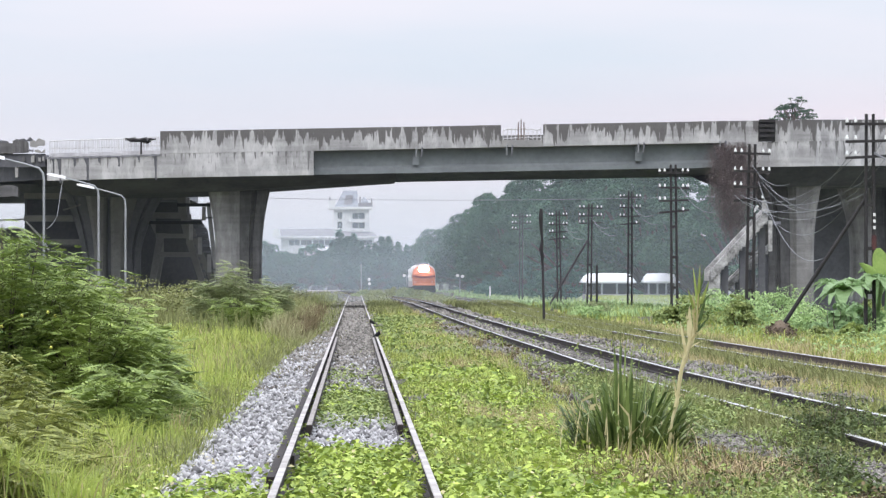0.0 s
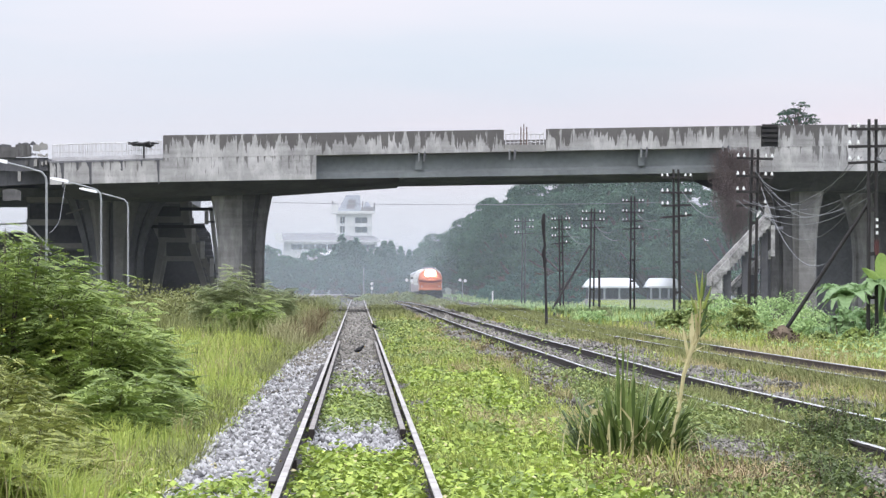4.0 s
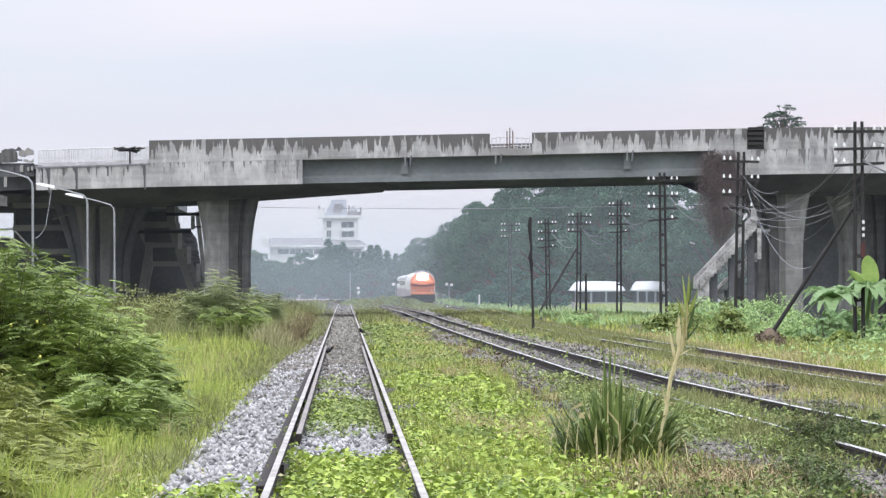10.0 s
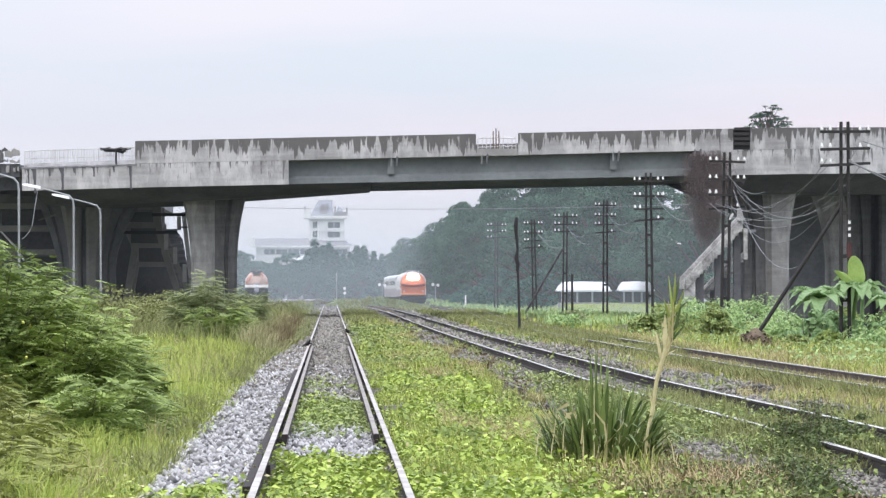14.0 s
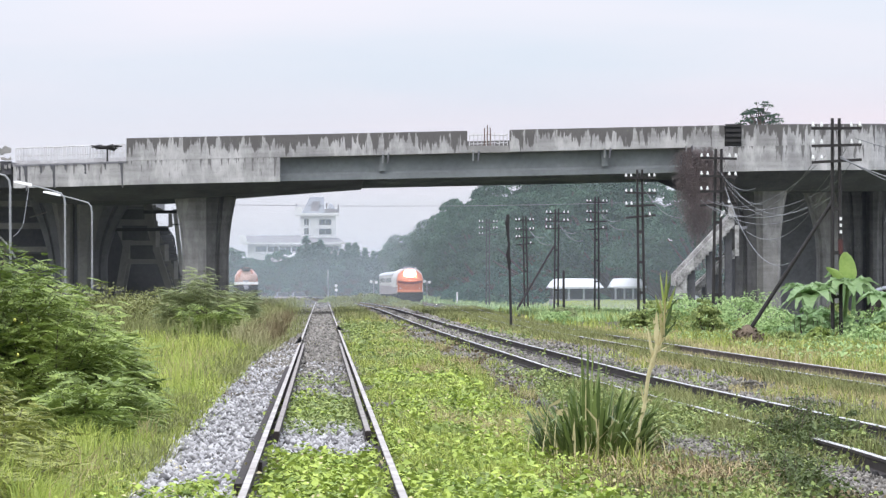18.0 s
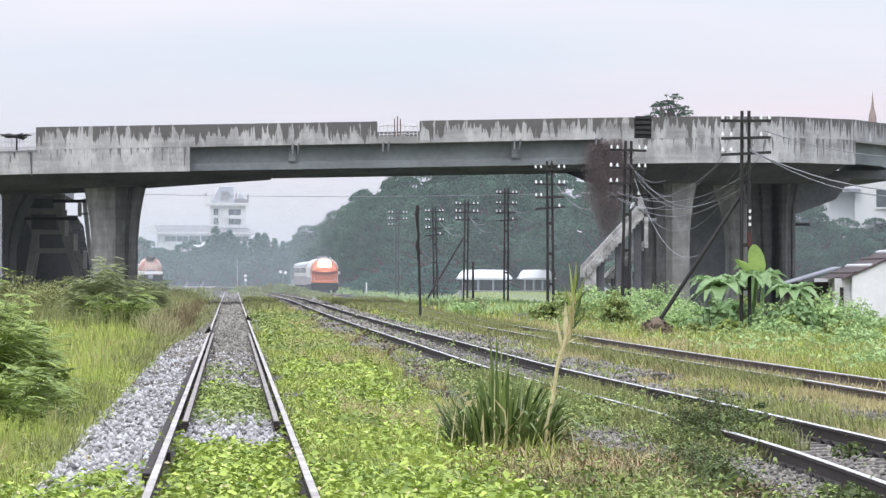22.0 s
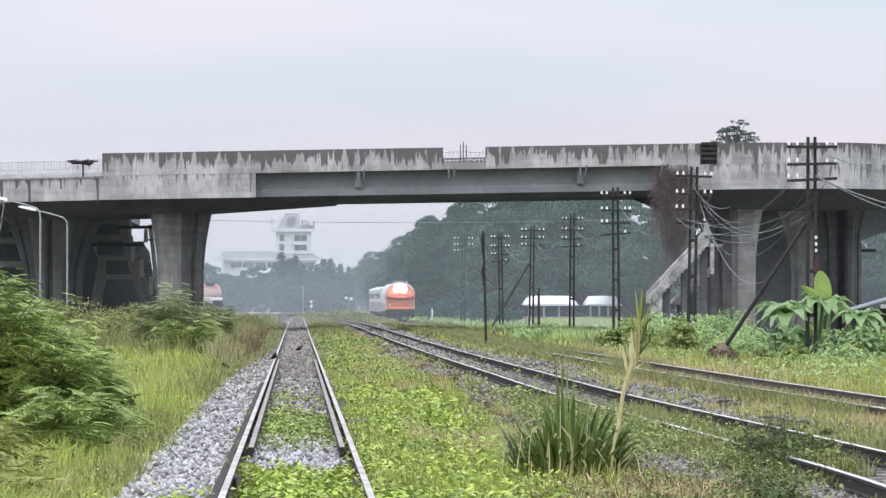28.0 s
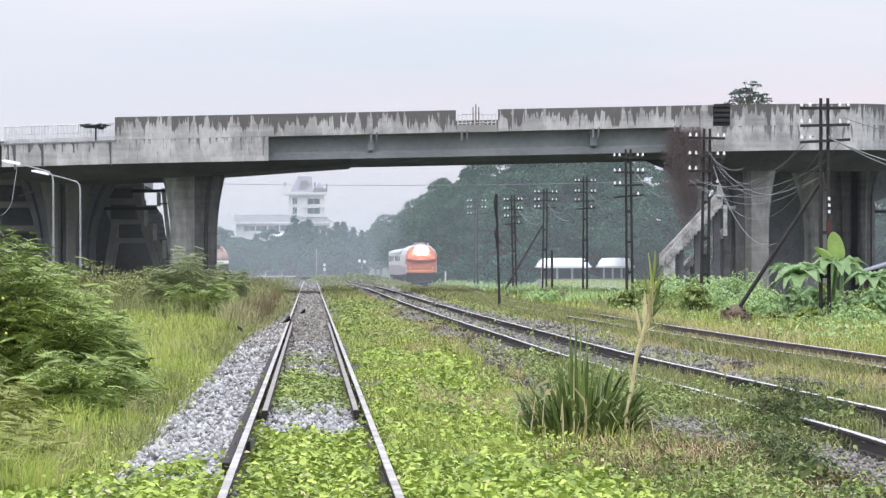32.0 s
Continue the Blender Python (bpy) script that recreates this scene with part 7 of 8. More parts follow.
def layered_bush(x, y, rx, ry, h, n, material, label, length=0.4, pairs=9, leaf=0.036, z=-0.15, clumps=0.1):
    """Arching stems that carry flat sprays of feather leaves, one storey over the other."""
    t = thing("bush", pose(x, y, z), label, "bush", "bushes")
    bm = bmesh.new()
    bases, dirs, sizes = [], [], []
    stems = max(16, n // 45)
    for i in range(stems):
        a, r = RNG.uniform(0, 6.2832), math.sqrt(RNG.random())
        foot = Vector((rx * 0.25 * r * math.cos(a), ry * 0.25 * r * math.sin(a), 0))
        top = Vector((rx * r * math.cos(a), ry * r * math.sin(a), h * RNG.uniform(0.55, 1.0) * (1 - 0.6 * r ** 2.2)))
        mid = foot.lerp(top, 0.45) + Vector((0, 0, h * 0.16))
        tube([foot, mid, top], [0.016, 0.009, 0.003], 4, bm)
        for k in range(n // stems):
            u = 0.2 + 0.8 * RNG.random() ** 0.7
            p = foot.lerp(mid, u * 2) if u < 0.5 else mid.lerp(top, u * 2 - 1)
            way = math.atan2(top.y, top.x) + RNG.normal(0, 0.75)
            bases.append(p + Vector((0.08 * RNG.standard_normal(), 0.08 * RNG.standard_normal(), 0.05 * RNG.standard_normal())))
            dirs.append((math.cos(way), math.sin(way), RNG.uniform(-0.15, 0.7)))
            sizes.append(length * RNG.uniform(0.55, 1.2))
    part("branchwork", bm, M_BARK, t)
    bases, dirs, sizes = np.array(bases, float), np.array(dirs, float), np.array(sizes)
    piece("foliage", frond_cloud("foliage", bases, dirs, sizes, material, pairs, leaf), t)
    c = bases[RNG.permutation(len(bases))[: max(4, int(len(bases) * clumps))]]
    r = RNG.uniform(0.3, 0.7, len(c)) * length
    piece("leaf_clumps", clump_cloud("leaf_clumps", c * [0.9, 0.9, 0.92], r, r * 0.4, 30, length * 0.13, material, 0.4), t)
    return t


def leafy_bush(x, y, rx, ry, h, n, material, label, leaf=0.09, z=-0.15):
    """A rounded mass of broad leaves on short stems, hollow inside."""
    t = thing("bush", pose(x, y, z), label, "bush", "bushes")
    bm = bmesh.new()
    for i in range(9):
        a = RNG.uniform(0, 6.2832)
        tube([(0.1 * rx * math.cos(a), 0.1 * ry * math.sin(a), 0), (0.45 * rx * math.cos(a), 0.3 * ry * math.sin(a), 0.35 * h), (0.5 * rx * math.cos(a), 0.5 * ry * math.sin(a), 0.6 * h)], [0.02 * min(1, h), 0.012 * min(1, h), 0.004 * min(1, h)], 4, bm)
    part("branchwork", bm, M_BARK, t)
    d = RNG.normal(0, 1, (n, 3))
    d /= np.linalg.norm(d, axis=1, keepdims=True)
    d[:, 2] = np.abs(d[:, 2])
    lump = np.array([noise.noise(v) for v in d * 2.2 + x])
    r = (0.78 + 0.35 * lump) * (0.5 + 0.5 * RNG.random(n) ** 0.4)
    c = (d * r[:, None] * [rx, ry, h])[: max(14, n // 34)]
    k = RNG.uniform(0.16, 0.34, len(c)) * min(rx, h * 1.3)
    piece("foliage", clump_cloud("foliage", c * [1, 1, 0.85], k, k * RNG.uniform(0.5, 0.9, len(c)), 34, leaf * 0.9, material, 0.45), t)
    return t


# the large feathery bushes left of the siding
for x, y, rx, ry, h, n in ((-3.75, 48.5, 1.4, 1.4, 2.45, 4200), (-2.85, 48, 0.95, 1.1, 1.75, 2600), (-2.3, 46, 0.6, 0.8, 1.0, 1300), (-4.6, 54, 1.5, 1.6, 2.6, 3200), (-3.4, 56, 1.2, 1.5, 2.1, 1900), (-5.4, 51, 1.2, 1.4, 2.4, 1800), (-5.4, 66, 1.7, 2.0, 2.8, 1900), (-4.1, 62, 1.2, 1.6, 2.35, 1500), (-2.35, 43.5, 0.5, 0.8, 0.85, 1400), (-2.1, 47.5, 0.42, 0.8, 0.8, 1100), (-2.5, 51.0, 0.62, 0.9, 1.4, 1700), (-2.75, 55, 0.6, 0.9, 1.5, 1100)):
    shrub = layered_bush(x, y, rx, ry, h, n, M_BUSH, "large feathery green bush beside the siding", 0.21, 6, 0.05, clumps=0.2)
    if h > 2 and y < 52:
        for k in range(12):
            a, u, v = RNG.uniform(3.9, 5.6), RNG.uniform(0.5, 0.9), RNG.uniform(0.35, 0.62)
            c = (rx * u * math.cos(a), ry * u * math.sin(a), h * v)
            part("blossom", rod(c, (c[0], c[1] - 0.02, c[2] + 0.015), 0.018, 0.012, 6), M_YELLOW, shrub, "small yellow blossom")
for x, y, rx, ry, h, n in ((-3.9, 42, 1.05, 1.2, 1.45, 3000), (-3.15, 38.5, 0.85, 1.0, 1.02, 2600), (-2.8, 35, 0.75, 0.9, 0.86, 2200), (-2.4, 32.2, 0.6, 0.8, 0.7, 1900), (-2.75, 30.6, 0.6, 0.7, 0.85, 2000), (-2.55, 34.2, 0.55, 0.7, 0.72, 1700), (-2.6, 37.2, 0.5, 0.7, 0.8, 1500), (-3.5, 35.5, 0.8, 0.9, 1.15, 1600)):
    layered_bush(x, y, rx, ry, h, n, M_FERN, "low olive fern-like bush beside the siding", 0.2, 8, 0.03, clumps=0.08)
layered_bush(-3.5, 132, 1.6, 1.8, 2.4, 2200, M_DUSTY, "rounded wispy bush beside the siding", 0.34, 7, 0.03, clumps=0.15)
layered_bush(-3.2, 128, 1.35, 1.2, 1.35, 1100, M_BUSH, "dark lower growth of the wispy bush", 0.34, 7, 0.03, clumps=0.25)
layered_bush(-2.5, 138, 1.0, 1.2, 1.7, 900, M_DUSTY, "rounded wispy bush beside the siding", 0.34, 7, 0.03, clumps=0.15)
for x, y, rx, h in ((-6.2, 150, 2.0, 1.5), (-8.6, 165, 2.2, 1.7), (-5.4, 185, 2.0, 1.45), (-10.8, 175, 2.4, 1.9), (-7.6, 205, 2.4, 1.7), (-12.5, 200, 2.6, 2.0), (-4.4, 215, 1.8, 1.35), (-9.8, 226, 2.4, 1.8), (-15.5, 222, 2.6, 2.2), (-3.9, 255, 2.0, 1.3), (-6.8, 300, 3.0, 1.6)):
    leafy_bush(x, y, rx, rx, h * 1.22, 1800, M_OLIVE if x < -6 else M_SEED, "scrub of olive weeds and seeding grass", 0.13)
# hump of brown and green weeds between the main and the far track
for x, y, rx, ry, h, mt in ((3.6, 386, 0.9, 6, 1.3, M_OLIVE), (4.4, 382, 1.0, 7, 1.42, M_DUSTY), (5.2, 380, 0.9, 7, 1.2, M_OLIVE), (6.0, 378, 0.85, 6, 0.95, M_DUSTY), (6.8, 374, 0.8, 6, 0.6, M_OLIVE), (7.5, 366, 0.8, 6, 0.42, M_DUSTY), (2.2, 400, 1.3, 7, 1.0, M_OLIVE), (0.8, 410, 1.2, 7, 0.8, M_DUSTY)):
    leafy_bush(x, y, rx, ry, h, 2400, mt, "hump of dull weeds between the tracks far off", 0.16)
# right of the far track
for x, y, rx, h, mt, lf in ((11.4, 152, 0.9, 1.85, M_BUSH_B, 0.16), (12.9, 146, 1.2, 1.6, M_VERGE, 0.15), (10.5, 152, 0.7, 1.15, M_BUSH_B, 0.16), (12.2, 143, 0.7, 1.7, M_BUSH_B, 0.16), (15.4, 135, 0.7, 1.7, M_BUSH_B, 0.15), (14.2, 115, 0.5, 0.9, M_BUSH, 0.13), (15.3, 113, 0.55, 0.75, M_BUSH_B, 0.13), (12.1, 117, 0.5, 0.7, M_BUSH_B, 0.13), (12.75, 115.5, 0.45, 0.85, M_BUSH, 0.14), (13.9, 140, 1.3, 1.5, M_VERGE, 0.15), (15.2, 122, 1.4, 1.5, M_VERGE, 0.15), (16.9, 126, 1.6, 1.45, M_VERGE, 0.15), (12.7, 128, 0.9, 0.9, M_VERGE, 0.14), (18.6, 130, 1.5, 0.8, M_VERGE, 0.15), (20.8, 136, 1.8, 0.55, M_VERGE, 0.15), (13.6, 112, 1.0, 0.8, M_VERGE, 0.13), (16.0, 106, 1.3, 0.75, M_LEAF_LIGHT, 0.14), (14.3, 103, 1.0, 0.6, M_VERGE, 0.13), (17.5, 110, 1.4, 0.85, M_VERGE, 0.13), (9.8, 190, 0.9, 0.7, M_VERGE, 0.2), (10.9, 205, 0.8, 0.8, M_DUSTY, 0.2), (14.9, 196, 1.6, 1.0, M_VERGE, 0.2), (17.2, 212, 2.4, 1.5, M_VERGE, 0.2), (20.5, 222, 2.4, 1.6, M_VERGE, 0.2)):
    leafy_bush(x, y, rx, rx, h, 2200, mt, "lush green weeds beside the far track", lf * 0.7)
for x, y, rx, h in ((13.9, 430, 1.6, 3.1), (15.6, 425, 1.4, 2.4), (12.8, 446, 1.2, 2.0), (17.5, 420, 1.8, 2.2)):
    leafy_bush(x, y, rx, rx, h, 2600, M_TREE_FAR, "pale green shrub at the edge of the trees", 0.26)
leafy_bush(1.25, 44.6, 0.36, 0.9, 0.44, 2200, M_BUSH, "mid green low weed among bright leaves", 0.06)
leafy_bush(1.5, 45.4, 0.26, 0.7, 0.34, 1300, M_SHRUB, "dark green low weed among bright leaves", 0.055)
for x, y, r, h, mt in ((1.9, 75, 0.4, 0.3, M_BUSH), (2.9, 88, 0.5, 0.35, M_WEED_BROWN), (1.0, 84, 0.3, 0.22, M_BUSH), (2.35, 62, 0.4, 0.3, M_BUSH_B), (1.7, 55, 0.35, 0.25, M_BUSH), (0.95, 110, 0.4, 0.3, M_LEAF_LIGHT), (3.15, 105, 0.5, 0.3, M_WEED_BROWN), (1.75, 128, 0.6, 0.35, M_BUSH_B), (2.9, 47.5, 0.3, 0.3, M_BUSH), (1.05, 50, 0.3, 0.2, M_BUSH), (2.1, 98, 0.4, 0.25, M_BUSH)):
    leafy_bush(x, y, r, r * 1.6, h, 420, mt, "low weed clump in the strip between the tracks", 0.07)
leafy_bush(4.45, 41.0, 0.42, 0.9, 0.62, 2600, M_SHRUB, "leafy weed growing through the main track", 0.045)
leafy_bush(4.0, 37.5, 0.36, 0.7, 0.36, 1700, M_SHRUB, "leafy weed growing through the main track", 0.042)
leafy_bush(3.45, 32.3, 0.4, 1.2, 0.3, 1900, M_SHRUB, "dark fine-leaved weed in the spilled stones", 0.04)
leafy_bush(3.75, 35.5, 0.35, 0.9, 0.3, 1500, M_SHRUB, "dark fine-leaved weed in the spilled stones", 0.04)
leafy_bush(3.6, 29.6, 0.4, 0.9, 0.28, 1300, M_SHRUB, "dark fine-leaved weed in the spilled stones", 0.04)
leafy_bush(2.9, 31.0, 0.35, 0.9, 0.24, 1200, M_BUSH_B, "fine-leaved weed in the spilled stones", 0.04)
leafy_bush(3.3, 37.0, 0.4, 1.0, 0.22, 1200, M_BUSH_B, "leafy weed growing through the main track", 0.045)
def sprig_weed(x, y, wide, high, n, material, label):
    """Loose upright stems with small leaves all along them."""
    t = thing("weed", pose(x, y, -0.12), label, "weed", "tall weeds")
    bm = bmesh.new()
    pts = []
    for k in range(n):
        a, r = RNG.uniform(0, 6.2832), math.sqrt(RNG.random())
        foot = Vector((wide * 0.55 * r * math.cos(a), wide * 0.8 * r * math.sin(a), 0))
        top = Vector((foot.x * 1.5 + wide * 0.25 * RNG.standard_normal(), foot.y * 1.3, high * RNG.uniform(0.45, 1.0) * (1 - 0.4 * r)))
        mid = foot.lerp(top, 0.5) + Vector((0.03 * RNG.standard_normal(), 0, 0))
        tube([foot, mid, top], [0.006, 0.005, 0.002], 4, bm)
        for u in RNG.random(46) ** 0.7:
            q = foot.lerp(mid, u * 2) if u < 0.5 else mid.lerp(top, u * 2 - 1)
            w = 0.05 + 0.03 * (1 - u)
            pts.append((q.x + w * RNG.standard_normal(), q.y + w * RNG.standard_normal(), q.z + 0.02 * RNG.standard_normal()))
    part("branchwork", bm, M_BARK, t)
    piece("foliage", leaf_cloud("foliage", np.array(pts), RNG.uniform(0.025, 0.055, len(pts)), material, 0.6, 0.6), t)
    return t


for x, y, wide, high, n, mt in ((4.3, 41.6, 0.4, 0.66, 54, M_SHRUB), (4.62, 42.2, 0.3, 0.92, 30, M_SHRUB), (4.0, 41.2, 0.34, 0.5, 40, M_BUSH_B), (4.95, 42.8, 0.26, 0.55, 26, M_BUSH), (4.5, 40.4, 0.3, 0.42, 34, M_SHRUB), (4.75, 41.0, 0.3, 0.6, 34, M_SHRUB), (3.55, 33.0, 0.3, 0.5, 34, M_SHRUB), (3.6, 36.0, 0.3, 0.45, 34, M_SHRUB), (3.75, 29.2, 0.34, 0.4, 34, M_BUSH), (3.3, 28.0, 0.34, 0.34, 34, M_BUSH_B), (2.75, 30.4, 0.3, 0.3, 28, M_BUSH_B), (3.1, 33.6, 0.3, 0.34, 28, M_BUSH_B), (2.55, 33.0, 0.3, 0.26, 24, M_WEED_BROWN), (3.4, 35.0, 0.3, 0.3, 26, M_WEED_BROWN), (2.3, 30.6, 0.3, 0.3, 24, M_BUSH), (3.55, 31.0, 0.3, 0.34, 30, M_WEED_BROWN)):
    sprig_weed(x, y, wide, high, n, mt, "withered brown weed with upright stems" if mt is M_WEED_BROWN else "tall ragged green weed beside the main track")
for x, y, rx, ry, h, n, mt, lf in ((4.35, 41.6, 0.42, 0.7, 0.6, 2600, M_SHRUB, 0.05), (4.72, 40.6, 0.36, 0.6, 0.52, 2000, M_BUSH_B, 0.05), (4.95, 42.4, 0.28, 0.5, 0.66, 1200, M_SHRUB, 0.045), (3.5, 31.4, 0.36, 0.8, 0.42, 2400, M_SHRUB, 0.042), (4.05, 29.2, 0.36, 0.7, 0.46, 2200, M_SHRUB, 0.042), (3.55, 28.2, 0.4, 0.6, 0.3, 1500, M_SHRUB, 0.042), (3.0, 28.6, 0.36, 0.7, 0.3, 1600, M_BUSH_B, 0.05), (3.15, 32.4, 0.34, 0.8, 0.3, 1500, M_BUSH_B, 0.048), (3.6, 33.8, 0.26, 0.6, 0.36, 1100, M_SHRUB, 0.04), (2.5, 29.0, 0.3, 0.6, 0.24, 1000, M_BUSH, 0.05), (5.3, 38.5, 0.25, 0.5, 0.4, 900, M_SHRUB, 0.045)):
    leafy_bush(x, y, rx, ry, h, n, mt, "ragged leafy weed growing in the spilled stones", lf)
for x, y, h in ((15.8, 362, 1.6), (17.6, 366, 1.9), (19.4, 370, 2.1), (21.2, 368, 2.0), (23.0, 372, 2.2), (24.8, 369, 2.2), (26.6, 373, 2.4), (28.5, 370, 2.4), (14.6, 380, 1.5)):
    leafy_bush(x, y, 1.6, 1.4, h, 1500, M_TREE, "dark undergrowth below the trees", 0.26, -0.7)
leafy_bush(12.7, 100, 0.28, 0.3, 0.3, 300, M_LEAF_LIGHT, "bright yellow-green weed in the verge", 0.1)

# the clump of tall reed grass, and its dry flower stalk
reed = thing("reed_clump", pose(2.34, 39, -0.12), "dense clump of tall dark reed grass", "grass clump")
n = 430
az, rr = RNG.uniform(0, 6.2832, n), np.sqrt(RNG.random(n)) * 0.3
p = np.stack([rr * np.cos(az) * 1.5, rr * np.sin(az), np.zeros(n)], -1)
hh = RNG.uniform(0.4, 0.98, n)
hh[:30] = RNG.uniform(0.75, 1.1, 30)
hh[:8] = RNG.uniform(1.1, 1.32, 8)
p[:30] = p[:30] * 0.3 + [[-0.06, 0, 0]]
bend = np.minimum((0.2 + 0.7 * rr / 0.3) * RNG.uniform(0.2, 1.4, n), 1.4)
bend[:30] *= 0.22
wd = RNG.uniform(0.009, 0.022, n)
wd[:30] = RNG.uniform(0.007, 0.012, 30)
out = np.stack([np.cos(az), np.sin(az), np.zeros(n)], -1)
sd = np.stack([np.cos(az + 1.3), np.sin(az + 1.3), np.zeros(n)], -1) * wd[:, None]
rows = []
for u in (0.0, 0.35, 0.65, 0.87):
    c = p + [[0, 0, 1]] * (hh * (u - 0.45 * bend * u ** 2.6))[:, None] + out * (hh * bend * 0.62 * u ** 1.8)[:, None]
    rows += [c - sd * (1.1 - 0.5 * u), c + sd * (1.1 - 0.5 * u)]
rows.append(p + [[0, 0, 1]] * (hh * (1 - 0.52 * bend))[:, None] + out * (hh * bend * 0.72)[:, None])
co = np.stack(rows, 1).reshape(-1, 3)
i9 = np.arange(n)[:, None] * 9
quads = np.concatenate([i9 + [[k, k + 1, k + 3]] for k in (0, 2, 4)] + [i9 + [[k, k + 3, k + 2]] for k in (0, 2, 4)] + [i9 + [[6, 7, 8]]], 0)
piece("blade_tuft", mesh_from("blade_tuft", co, quads, M_GRASS_TALL), reed)
p2 = np.stack([RNG.normal(0, 0.28, 110), RNG.normal(-0.22, 0.14, 110), np.full(110, 0.02)], -1)
piece("dry_tuft", blade_cloud("dry_tuft", p2, RNG.uniform(0.15, 0.62, 110), RNG.uniform(0.005, 0.013, 110), M_STRAW, 0.4), reed, label="withered straw-coloured blades")
# pale broken stems and folded blades that stand out before the dark ones
for path, wide in (
        ([(-0.09, -0.42, 0.08), (-0.09, -0.42, 0.45), (-0.085, -0.4, 0.76)], 0.0065), ([(0.12, -0.4, 0.22), (0.13, -0.4, 0.42), (0.15, -0.4, 0.62)], 0.0065),
        ([(0.14, -0.4, 0.48), (0.17, -0.4, 0.54)], 0.005), ([(-0.36, -0.35, 0.1), (-0.35, -0.36, 0.4), (-0.33, -0.37, 0.56), (-0.28, -0.38, 0.55)], 0.006),
        ([(-0.09, -0.4, 0.62), (0.0, -0.42, 0.5), (0.02, -0.42, 0.28)], 0.0065), ([(-0.2, -0.4, 0.34), (-0.19, -0.41, 0.47)], 0.007),
        ([(0.35, -0.35, 0.1), (0.39, -0.36, 0.3), (0.34, -0.36, 0.36)], 0.005), ([(0.06, -0.41, 0.05), (0.07, -0.41, 0.32)], 0.006),
        ([(-0.46, -0.3, 0.2), (-0.4, -0.31, 0.62), (-0.3, -0.32, 0.66)], 0.005)):
    part("folded_blade", loft([[(q[0] - wide, q[1], q[2]), (q[0] + wide * (1 - 1.5 * k / len(path)), q[1] - 0.008, q[2] + 0.02 * k)] for k, q in enumerate(path)], close=False), M_STRAW, reed, "pale folded blade")
stalk = thing("reed_stalk", pose(2.69, 38.6, -0.12), "tall dry reed stalk with a ragged head of narrow leaves", "reed")
part("stem", tube([(0, 0, 0), (0.0, 0, 0.29), (0.02, 0, 0.46), (0.06, 0, 0.62), (0.065, 0, 0.66), (0.08, 0, 0.77), (0.10, 0, 0.90), (0.155, 0, 1.08), (0.18, 0, 1.15)], [0.012, 0.013, 0.012, 0.02, 0.014, 0.017, 0.018, 0.018, 0.024], 7), M_STRAW, stalk, "pale dry stem with swollen joints")
part("stem", tube([(0.18, 0, 1.15), (0.23, 0, 1.21), (0.235, 0, 1.36), (0.245, 0, 1.55)], [0.014, 0.011, 0.009, 0.004], 6), M_GRASS_DRY, stalk, "yellow-green upper stem")
for x, z, dx, ln, wide, sag, mt in (
        (0.17, 1.13, 0.0, 0.31, 0.024, 0.0, M_STRAW), (0.19, 1.12, 0.07, 0.34, 0.02, 0.0, M_STRAW), (0.14, 1.02, -0.05, 0.3, 0.014, 0.0, M_STRAW), (0.22, 1.2, -0.02, 0.36, 0.018, 0.0, M_GRASS_DRY), (0.16, 1.08, 0.14, 0.1, 0.014, 0.02, M_STRAW), (0.18, 1.15, -0.04, 0.28, 0.012, 0.02, M_STRAW), (0.185, 1.15, 0.05, 0.26, 0.015, 0.0, M_GRASS_DRY), (0.06, 0.64, -0.03, 0.2, 0.008, 0.0, M_STRAW), (0.07, 0.64, 0.06, 0.12, 0.008, 0.05, M_STRAW),
        (0.1, 0.9, 0.08, 0.16, 0.010, 0.03, M_STRAW), (0.22, 1.2, 0.12, 0.18, 0.014, 0.02, M_GRASS_TALL), (0.23, 1.22, 0.08, 0.3, 0.017, 0.0, M_GRASS_TALL), (0.23, 1.28, 0.17, 0.16, 0.012, 0.10, M_GRASS),
        (0.235, 1.33, -0.08, 0.26, 0.014, 0.0, M_GRASS), (0.235, 1.36, 0.10, 0.3, 0.015, 0.0, M_GRASS), (0.24, 1.4, 0.02, 0.4, 0.014, 0.0, M_GRASS), (0.24, 1.44, -0.04, 0.34, 0.010, 0.0, M_GRASS_FRESH), (0.24, 1.4, 0.15, 0.26, 0.012, 0.06, M_GRASS_TALL), (0.235, 1.3, -0.12, 0.12, 0.010, 0.08, M_GRASS), (0.24, 1.48, 0.06, 0.3, 0.010, 0.0, M_GRASS_TALL)):
    blade = [[(x + dx * u - w_ * wide, 0.012 * math.sin(5 * u + 9 * z), z + ln * u - sag * 2 * u ** 3), (x + dx * u + w_ * wide, 0.012 * math.sin(5 * u + 9 * z + 0.8), z + ln * u - sag * 2 * u ** 3)] for u, w_ in ((0, 0.5), (0.3, 1.0), (0.65, 0.75), (0.85, 0.4), (1.0, 0.06))]
    part("leaf", loft(blade, close=False), mt, stalk, "dry curled leaf" if mt is M_STRAW else "narrow green leaf")


